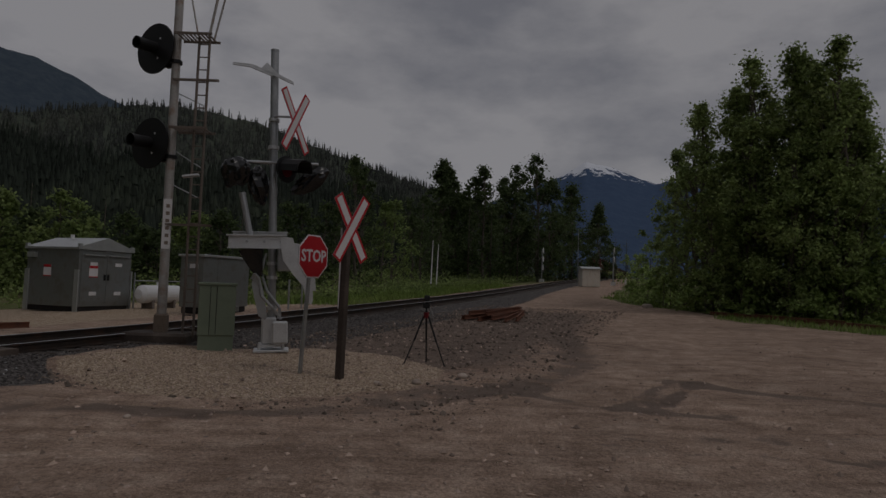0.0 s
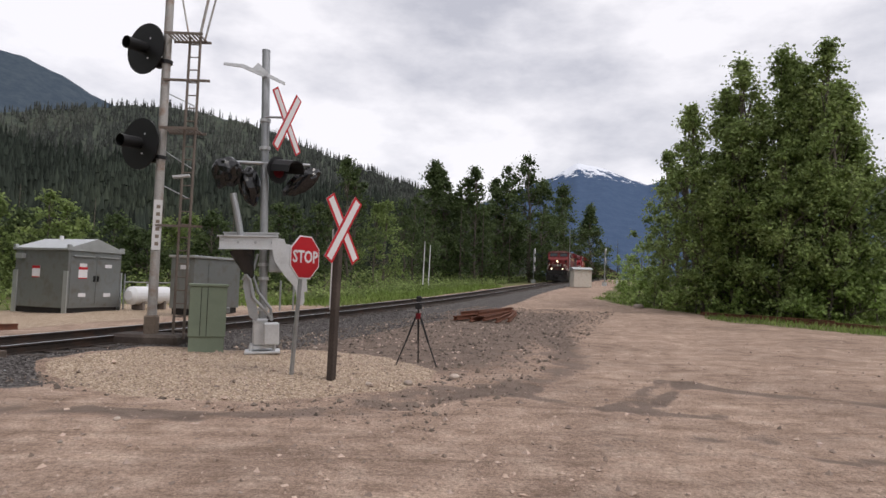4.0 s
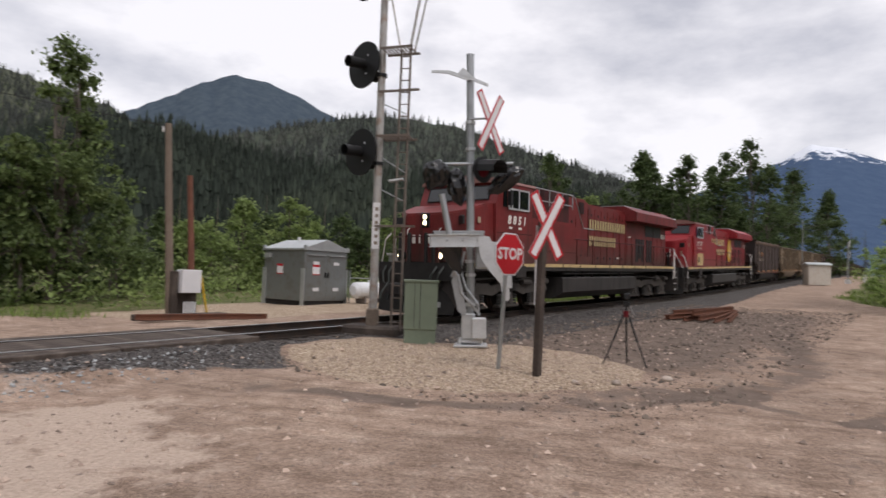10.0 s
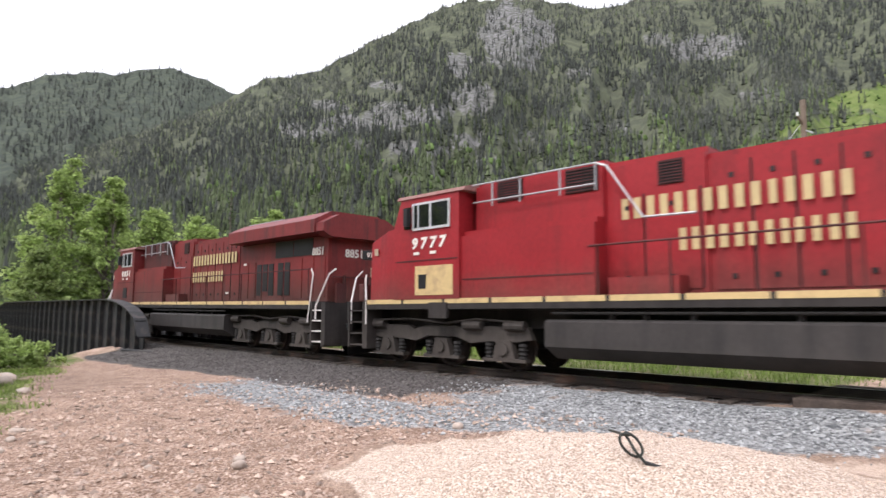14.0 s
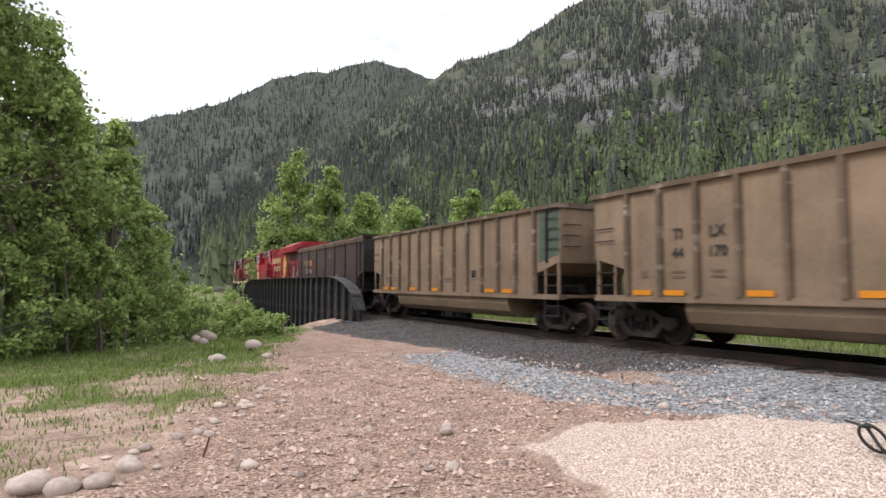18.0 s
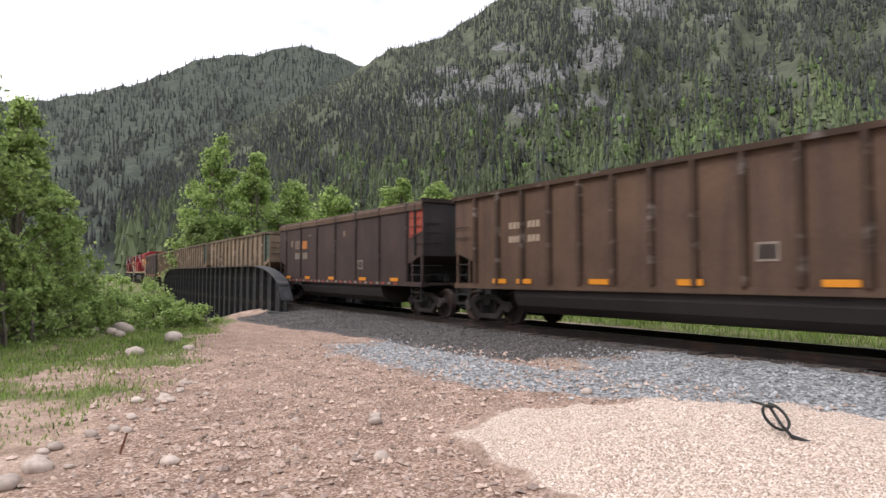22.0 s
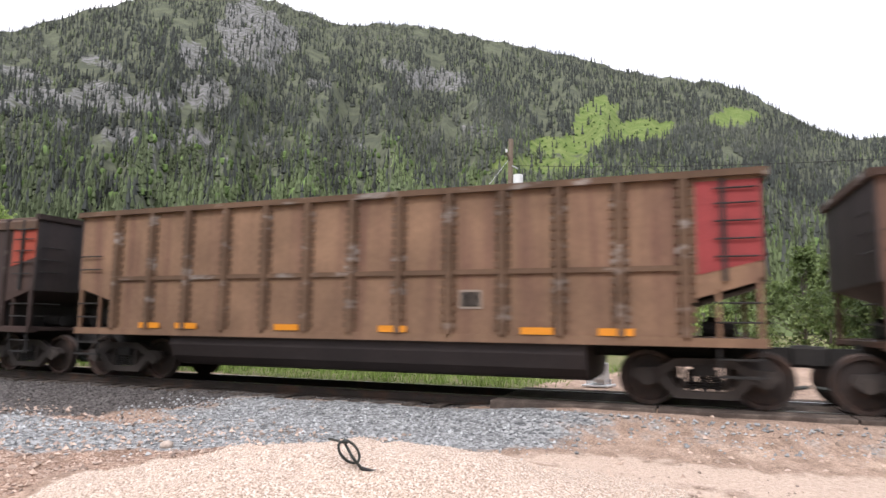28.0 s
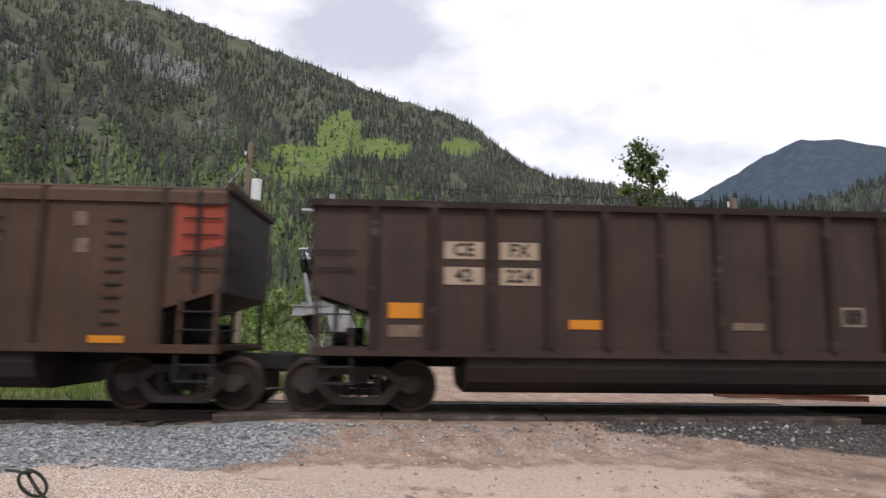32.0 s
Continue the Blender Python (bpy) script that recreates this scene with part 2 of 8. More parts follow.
    c = blend(c, turf, layer("turf", 0.7))
    l.new(c, b.inputs["Base Color"])
    bp = n.new("ShaderNodeBump")
    bp.inputs["Strength"].default_value, bp.inputs["Distance"].default_value = 0.6, 0.05
    l.new(fine, bp.inputs["Height"])
    bp2 = n.new("ShaderNodeBump")
    bp2.inputs["Strength"].default_value, bp2.inputs["Distance"].default_value = 0.5, 0.03
    l.new(d1, bp2.inputs["Height"])
    l.new(bp.outputs["Normal"], bp2.inputs["Normal"])
    bp3 = n.new("ShaderNodeBump")
    bp3.inputs["Strength"].default_value, bp3.inputs["Distance"].default_value = 0.4, 0.09
    l.new(noise_node(6.5, 6, 0.7), bp3.inputs["Height"])
    l.new(bp2.outputs["Normal"], bp3.inputs["Normal"])
    l.new(bp3.outputs["Normal"], b.inputs["Normal"])
    return m


M = {
    "rail": mat("rail_steel", (0.045, 0.035, 0.03), 0.6, 0.4, tint=(0.07, 0.04, 0.028)),
    "railhead": mat("polished_rail", (0.55, 0.55, 0.56), 0.28, 1.0, vary=0.1),
    "tie": mat("creosoted_tie", (0.055, 0.042, 0.034), 0.9, spread=0.3, tint=(0.1, 0.085, 0.07)),
    "rust": mat("rusty_rail", (0.16, 0.065, 0.038), 0.85, 0.1, tint=(0.1, 0.045, 0.03)),
    "galv": mat("galvanised", (0.42, 0.43, 0.44), 0.42, 0.75, vary=0.18, tint=(0.33, 0.34, 0.35)),
    "alu": mat("cast_aluminium", (0.62, 0.63, 0.64), 0.45, 0.55, vary=0.15),
    "mast": mat("weathered_mast", (0.46, 0.44, 0.42), 0.55, 0.5, vary=0.2, tint=(0.30, 0.22, 0.17)),
    "black": mat("signal_black", (0.012, 0.012, 0.013), 0.5, vary=0.2),
    "bag": mat("black_plastic_bag", (0.01, 0.01, 0.011), 0.22, vary=0.2, spec=0.6),
    "green": mat("cabinet_green", (0.21, 0.255, 0.185), 0.5, vary=0.1, tint=(0.18, 0.22, 0.16)),
    "grey": mat("aluminium_hut", (0.27, 0.285, 0.28), 0.42, 0.6, vary=0.12, tint=(0.22, 0.215, 0.2)),
    "greylid": mat("hut_roof", (0.5, 0.52, 0.52), 0.4, 0.6, vary=0.12),
    "red": mat("sign_red", (0.50, 0.012, 0.022), 0.4, vary=0.06),
    "white": mat("sign_white", (0.74, 0.73, 0.74), 0.5, vary=0.06),
    "signback": mat("sign_back", (0.40, 0.41, 0.42), 0.5, 0.5),
    "wood": mat("dark_post", (0.06, 0.045, 0.037), 0.85, vary=0.4, scale=1.5, tint=(0.1, 0.08, 0.065)),
    "ladder": mat("brown_ladder", (0.20, 0.165, 0.14), 0.7, 0.2, vary=0.3, scale=1.0, tint=(0.13, 0.095, 0.075)),
    "pole": mat("utility_pole", (0.2, 0.155, 0.12), 0.85, vary=0.35, scale=1.0, tint=(0.14, 0.1, 0.075)),
    "redpole": mat("red_pole", (0.17, 0.07, 0.045), 0.85, vary=0.3),
    "concrete": mat("old_concrete", (0.2, 0.17, 0.15), 0.9, vary=0.35, tint=(0.12, 0.1, 0.085)),
    "yellow": mat("yellow_guard", (0.62, 0.4, 0.03), 0.5),
    "hutcream": mat("cream_hut", (0.62, 0.57, 0.50), 0.75, vary=0.12, tint=(0.5, 0.43, 0.36)),
    "tank": mat("white_tank", (0.76, 0.77, 0.78), 0.4, vary=0.06),
    "girder": mat("girder_black", (0.022, 0.023, 0.025), 0.6, vary=0.4, tint=(0.05, 0.04, 0.036)),
    "glass": mat("cab_glass", (0.008, 0.010, 0.011), 0.05, vary=0.05, bump=0, spec=0.75),
    "locored": worn_paint("loco_red", (0.175, 0.021, 0.021), (0.072, 0.018, 0.017), (0.095, 0.05, 0.041), (1.6, 2.7), 0.8, (0.5, 0.72), 3.2, 0.2, 0.5),
    "locored2": worn_paint("clean_loco_red", (0.29, 0.018, 0.024), (0.17, 0.017, 0.02), (0.14, 0.055, 0.045), (1.5, 2.4), 0.7, (0.52, 0.76), 2.4, 0.2, 0.45, 0.14),
    "locograime": worn_paint("sooty_red", (0.085, 0.018, 0.018), (0.04, 0.016, 0.015), (0.10, 0.05, 0.042), (1.6, 2.2), 0.6, (0.45, 0.65), 3.0, 0.25, 0.65),
    "frame": worn_paint("loco_frame", (0.036, 0.031, 0.029), (0.022, 0.019, 0.018), (0.07, 0.057, 0.05), (0.3, 1.3), 0.6, (0.45, 0.65), 4.0, 0.5, 0.75),
    "truck": worn_paint("truck_grey", (0.052, 0.045, 0.04), (0.03, 0.026, 0.024), (0.085, 0.07, 0.06), (0.2, 0.9), 0.6, (0.48, 0.66), 3.0, 0.8, 0.75),
    "tankgrey": worn_paint("tank_grey", (0.045, 0.04, 0.038), (0.028, 0.026, 0.025), (0.058, 0.05, 0.045), (0.3, 0.8), 0.5, (0.48, 0.66), 2.5, 0.3, 0.6),
    "dark": mat("underframe", (0.02, 0.018, 0.017), 0.8, vary=0.4),
    "wheel": mat("wheel", (0.035, 0.026, 0.023), 0.6, 0.3, vary=0.35, tint=(0.06, 0.035, 0.026)),
    "rooftan": mat("pinkish_tan_roof", (0.27, 0.145, 0.125), 0.75, vary=0.25, tint=(0.2, 0.075, 0.07)),
    "stripe": mat("stripe_tan", (0.62, 0.46, 0.22), 0.6, vary=0.2, tint=(0.4, 0.28, 0.15)),
    "letter": mat("lettering_cream", (0.54, 0.42, 0.22), 0.55, vary=0.15),
    "numeral": mat("numeral_white", (0.78, 0.74, 0.68), 0.55, vary=0.1),
    "gold": mat("emblem_gold", (0.62, 0.34, 0.03), 0.5, vary=0.2),
    "hand": mat("handrail_white", (0.66, 0.63, 0.6), 0.5, vary=0.1),
    "orange": mat("reflector_orange", (0.62, 0.235, 0.02), 0.35, vary=0.1),
    "lamp": glow("lit_lamp", (1.0, 0.82, 0.52), 4.5),
    "lampglass": mat("lamp_glass", (0.5, 0.5, 0.5), 0.15, 0.3),
    "redlens": mat("red_lens", (0.12, 0.006, 0.012), 0.3),
    "coal": mat("coal", (0.012, 0.012, 0.013), 0.55, vary=0.4, fine=12.0, bump=0.8),
    "bark": mat("bark", (0.16, 0.135, 0.115), 0.9, vary=0.4, scale=2.0, fine=30.0, bump=0.5, tint=(0.09, 0.075, 0.06)),
    "leaf": leaf_mat("broad_leaf", (0.245, 0.318, 0.112), (0.30, 0.36, 0.14)),
    "leafdark": leaf_mat("dark_leaf", (0.098, 0.137, 0.056), (0.13, 0.172, 0.068)),
    "leafmid": leaf_mat("half_dark_leaf", (0.155, 0.208, 0.078), (0.2, 0.25, 0.098)),
    "leaflight": leaf_mat("shrub_leaf", (0.32, 0.42, 0.14), (0.37, 0.455, 0.17)),
    "needle": leaf_mat("conifer_needle", (0.065, 0.098, 0.045), (0.09, 0.125, 0.055)),
    # air haze is greyed into the far conifer colour
    "needlehaze": mat("hazed_conifer", (0.067, 0.073, 0.066), 0.9, vary=0.3, scale=0.004, fine=0.03, bump=0, tint=(0.092, 0.098, 0.082), island=0.4, spec=0.1),
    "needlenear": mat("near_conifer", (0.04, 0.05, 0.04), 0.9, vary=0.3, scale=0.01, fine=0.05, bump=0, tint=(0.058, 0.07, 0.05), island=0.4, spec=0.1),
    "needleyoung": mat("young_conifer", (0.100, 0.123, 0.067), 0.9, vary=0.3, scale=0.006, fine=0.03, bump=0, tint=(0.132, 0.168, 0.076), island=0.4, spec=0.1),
    "leaffar": mat("far_broadleaf", (0.125, 0.185, 0.065), 0.9, vary=0.3, scale=0.01, fine=0.05, bump=0, tint=(0.09, 0.14, 0.045), island=0.4, spec=0.1),
    "rock": mat("river_rock", (0.46, 0.38, 0.32), 0.85, vary=0.25, fine=20.0, tint=(0.36, 0.31, 0.27), spread=0.25, island=0.0),
    "stones": mat("loose_stone", (0.44, 0.335, 0.27), 0.9, vary=0.15, tint=(0.36, 0.28, 0.24), island=0.5, bump=0.1),
    "bluestone": mat("crushed_stone", (0.335, 0.343, 0.345), 0.85, vary=0.15, island=0.45, bump=0.1),
    "balstone": mat("ballast_stone", (0.105, 0.095, 0.09), 0.9, vary=0.15, island=0.6, bump=0.1),
    "clod": mat("dirt_clod", (0.17, 0.135, 0.11), 0.95, vary=0.15, island=0.55, bump=0.1),
    "pea": mat("pea_stone", (0.62, 0.49, 0.395), 0.9, vary=0.1, island=0.45, bump=0),
    "grass": leaf_mat("grass_blade", (0.20, 0.285, 0.07), (0.26, 0.31, 0.11)),
    # base tone darkened to hold the shade beneath the car bodies
    "cartruck": worn_paint("freight_truck", (0.042, 0.035, 0.032), (0.025, 0.021, 0.02), (0.06, 0.048, 0.04), (0.1, 0.7), 0.6, (0.48, 0.66), 3.0, 0.8, 0.8),
    "cable": mat("rubber_cable", (0.02, 0.024, 0.02), 0.5),
    "plank": mat("crossing_plank", (0.072, 0.054, 0.044), 0.9, vary=0.4, tint=(0.12, 0.095, 0.078)),
    "ground": ground_mat(),
}


# ---- mesh helpers ----
def part(name, bm, material, parent=None, label="", m=None):
    """Links a bmesh as one mesh object, under a thing or a part."""
    me = bpy.data.meshes.new(name)
    bm.to_mesh(me)
    bm.free()
    me.materials.append(M[material] if isinstance(material, str) else material)
    ob = new(name, me)
    if parent is not None:
        ob.parent = parent
    if m is not None:
        ob.matrix_basis = m
    if label:
        ob["label"] = label
    return ob


def from_arrays(name, verts, faces, material, smooth=False):
    me = bpy.data.meshes.new(name)
    me.from_pydata(verts, [], faces)
    me.materials.append(M[material])
    if smooth:
        me.polygons.foreach_set("use_smooth", [True] * len(me.polygons))
    me.update()
    return me


def box(bm, x0, x1, y0, y1, z0, z1, bevel=0.0):
    vs = [bm.verts.new((x, y, z)) for x in (x0, x1) for y in (y0, y1) for z in (z0, z1)]
    fs = [bm.faces.new([vs[i] for i in q]) for q in ((0, 1, 3, 2), (4, 6, 7, 5), (0, 4, 5, 1), (2, 3, 7, 6), (0, 2, 6, 4), (1, 5, 7, 3))]
    if bevel:
        es = {e for f in fs for e in f.edges}
        bmesh.ops.bevel(bm, geom=list(es), offset=bevel, segments=1, affect="EDGES")
    return bm


def boxed(*a, **k):
    return box(bmesh.new(), *a, **k)


def rod(bm, a, b, r, r2=None, sides=8, caps=True):
    a, b = Vector(a), Vector(b)
    d = (b - a)
    q = d.to_track_quat("Z", "Y")
    rings = []
    for p, rr in ((a, r), (b, r if r2 is None else r2)):
        rings.append([bm.verts.new(p + q @ Vector((math.cos(2 * math.pi * i / sides) * rr, math.sin(2 * math.pi * i / sides) * rr, 0))) for i in range(sides)])
    for i in range(sides):
        j = (i + 1) % sides
        bm.faces.new((rings[0][i], rings[0][j], rings[1][j], rings[1][i]))
    if caps:
        bm.faces.new(rings[0][::-1])
        bm.faces.new(rings[1])
    return bm


def rods(pts, r, sides=8):
    bm = bmesh.new()
    for a, b in zip(pts[:-1], pts[1:]):
        rod(bm, a, b, r, sides=sides)
    return bm


def prism(bm, pts, axis, a0, a1):
    """Extrudes a flat outline along an axis ('x', 'y' or 'z')."""
    def at(p, a):
        return {"x": (a, p[0], p[1]), "y": (p[0], a, p[1]), "z": (p[0], p[1], a)}[axis]
    r0, r1 = [bm.verts.new(at(p, a0)) for p in pts], [bm.verts.new(at(p, a1)) for p in pts]
    n = len(pts)
    for i in range(n):
        j = (i + 1) % n
        bm.faces.new((r0[i], r0[j], r1[j], r1[i]))
    bm.faces.new(r0[::-1])
    bm.faces.new(r1)
    bmesh.ops.recalc_face_normals(bm, faces=bm.faces)
    return bm


def empty(name, m=None):
    ob = new(name)
    ob.empty_display_size = 0.2
    if m is not None:
        ob.matrix_basis = m
    return ob


def text_part(name, words, size, material, parent, m, label="", thick=0.006, align="CENTER", shear=0.0, bold=0.0, squeeze=1.0):
    """Raised lettering as a mesh, in the built-in font."""
    cu = bpy.data.curves.new(name, "FONT")
    cu.body, cu.size, cu.extrude, cu.align_x, cu.align_y, cu.shear, cu.offset = words, size, thick / 2, align, "CENTER", shear, bold
    cu.resolution_u = 2
    tmp = bpy.data.objects.new(name, cu)
    scene.collection.objects.link(tmp)
    bpy.context.view_layer.update()
    me = bpy.data.meshes.new_from_object(tmp.evaluated_get(bpy.context.evaluated_depsgraph_get()))
    bpy.data.objects.remove(tmp)
    if squeeze != 1.0:
        me.transform(Matrix.Diagonal((squeeze, 1, 1, 1)))
    me.materials.clear()
    me.materials.append(M[material])
    ob = new(name, me)
    ob.parent = parent
    ob.matrix_basis = m
    if label:
        ob["label"] = label
    return ob

# ---- the line of the track ----
TRACK_D = 12.35


def heading(s):
    return radians(min(-17.8, max(-25.5, -21.0 + 0.06 * s)))


RAIL_S = (-420, -120, -60, -28, -20, -13, -8, -3.5, 0, 4, 10, 14, 26, 34, 44, 58, 95, 140, 200, 420, 900)
RAIL_H = (-2.0, -0.6, -0.15, 0.08, 0.11, 0.17, 0.235, 0.295, 0.35, 0.40, 0.51, 0.585, 0.885, 1.1, 1.4, 1.9, 3.1, 4.4, 5.9, 9.0, 14.0)


def rail_height(s):
    """Height of the rail's top, eased over about six metres."""
    return float(np.mean([np.interp(s + d, RAIL_S, RAIL_H) for d in np.arange(-3, 3.1, 1.0)]))


LINE_S = np.arange(-420.0, 900.1, 0.5)
LINE = np.zeros((len(LINE_S), 3))
_i0 = int(np.argmin(abs(LINE_S)))
LINE[_i0] = (-TRACK_D * math.cos(radians(21)), TRACK_D * math.sin(radians(21)), 0.0)
for _i in range(_i0 + 1, len(LINE_S)):
    _m = (LINE_S[_i] + LINE_S[_i - 1]) / 2
    LINE[_i] = LINE[_i - 1] + 0.5 * np.array((math.sin(-heading(_m)), math.cos(-heading(_m)), 0.0))
for _i in range(_i0 - 1, -1, -1):
    _m = (LINE_S[_i] + LINE_S[_i + 1]) / 2
    LINE[_i] = LINE[_i + 1] - 0.5 * np.array((math.sin(-heading(_m)), math.cos(-heading(_m)), 0.0))

LINE[:, 2] = [rail_height(_s) for _s in LINE_S]


def on_track(s, w=0.0, z=0.0):
    """A place s metres along the track, w metres to the lot's side of its middle and z above the rail."""
    a = -heading(s)
    p = [np.interp(s, LINE_S, LINE[:, k]) for k in range(3)]
    return Vector((p[0] + math.cos(a) * w, p[1] - math.sin(a) * w, p[2] + z))


def track_pose(s, z=0.0):
    """Local x runs back along the train, y to the far side, z up."""
    p = on_track(s, 0, z)
    a = -heading(s)
    g = math.atan((on_track(s + 2).z - on_track(s - 2).z) / 4)
    return Matrix.Translation(p) @ Matrix.Rotation(math.pi / 2 - a, 4, "Z") @ Matrix.Rotation(-g, 4, "Y")


_hd = np.array([heading(s) for s in LINE_S])


def track_coords(x, y):
    """Arrays of s and w for arrays of places."""
    x, y = np.asarray(x, float), np.asarray(y, float)
    s = (x - LINE[_i0, 0]) * math.sin(radians(21)) + (y - LINE[_i0, 1]) * math.cos(radians(21))
    for _ in range(4):
        s = np.clip(s, -419, 899)
        px, py = np.interp(s, LINE_S, LINE[:, 0]), np.interp(s, LINE_S, LINE[:, 1])
        h = -np.interp(s, LINE_S, _hd)
        s = s + (x - px) * np.sin(h) + (y - py) * np.cos(h)
    s = np.clip(s, -419, 899)
    px, py = np.interp(s, LINE_S, LINE[:, 0]), np.interp(s, LINE_S, LINE[:, 1])
    h = -np.interp(s, LINE_S, _hd)
    return s, (x - px) * np.cos(h) - (y - py) * np.sin(h)


def wave(x, y, seed=0.0):
    """Cheap smooth noise for arrays, about -1 to 1."""
    return (np.sin(x * 1.0 + 1.7 * np.sin(y * 0.61 + seed) + seed) * np.cos(y * 0.83 + 1.3 * np.sin(x * 0.47 - seed)) * 0.6
            + np.sin(x * 2.3 + y * 1.1 + seed * 2.1) * np.cos(y * 2.9 - x * 0.7 + seed) * 0.4)


def step(v, a, b):
    t = np.clip((v - a) / (b - a), 0, 1)
    return t * t * (3 - 2 * t)


MOUND = (-3.3, 12.0)      # pea gravel round the crossing signs
PILE = (-6.3, -0.7)       # heap of pea gravel beside the crossing


def ruts(x, y):
    """Dark wheel tracks across the lot."""
    out = np.zeros_like(x)
    for pts, wd, k in (([(-5.5, 8.1), (-3, 8.3), (-0.5, 8.9), (0.6, 9.8), (1.6, 10.6)], 0.32, 0.55), ([(1.0, 10.4), (2.0, 9.5), (3.0, 8.9), (4.0, 8.8)], 0.22, 0.6),
                       ([(2.5, 9.0), (3.3, 10.2), (4.2, 11.6)], 0.16, 0.6), ([(2.9, 8.9), (3.8, 10.3), (4.6, 11.7)], 0.13, 0.6), ([(3.4, 9.4), (4.1, 10.5), (4.8, 11.6)], 0.12, 0.5),
                       ([(4.3, 11.8), (5.2, 10.9), (6.6, 10.2), (8.4, 9.6), (11, 9.2), (15, 9.0)], 0.26, 0.6), ([(4.6, 11.4), (5.6, 10.5), (7.0, 9.8)], 0.12, 0.45),
                       ([(-1, 9.6), (1.5, 10.9), (3.0, 13), (3.6, 17), (4.0, 24)], 0.45, 0.45), ([(3.2, 7.6), (4.6, 7.9), (6.0, 7.7)], 0.2, 0.45),
                       ([(2.6, 6.9), (4.6, 6.7), (7.0, 6.9), (10, 7.4)], 0.16, 0.42), ([(4.6, 5.5), (5.8, 5.2), (7.4, 5.5)], 0.2, 0.5), ([(-6, 6.6), (-2, 6.4), (3, 7.4), (9, 7.2)], 0.16, 0.34), ([(-7, 4.0), (-3, 5.0), (1.5, 5.4), (7, 5.0)], 0.14, 0.3)):
        best = np.full(x.shape, 1e9)
        for (ax, ay), (bx, by) in zip(pts[:-1], pts[1:]):
            t = np.clip(((x - ax) * (bx - ax) + (y - ay) * (by - ay)) / ((bx - ax) ** 2 + (by - ay) ** 2), 0, 1)
            best = np.minimum(best, np.hypot(x - ax - t * (bx - ax), y - ay - t * (by - ay)))
        best = best + 0.5 * wd * wave(x * 2.6, y * 2.6, wd * 9)
        out = out + k * (1 - step(best, wd * 0.4, wd * 1.7))
    return out


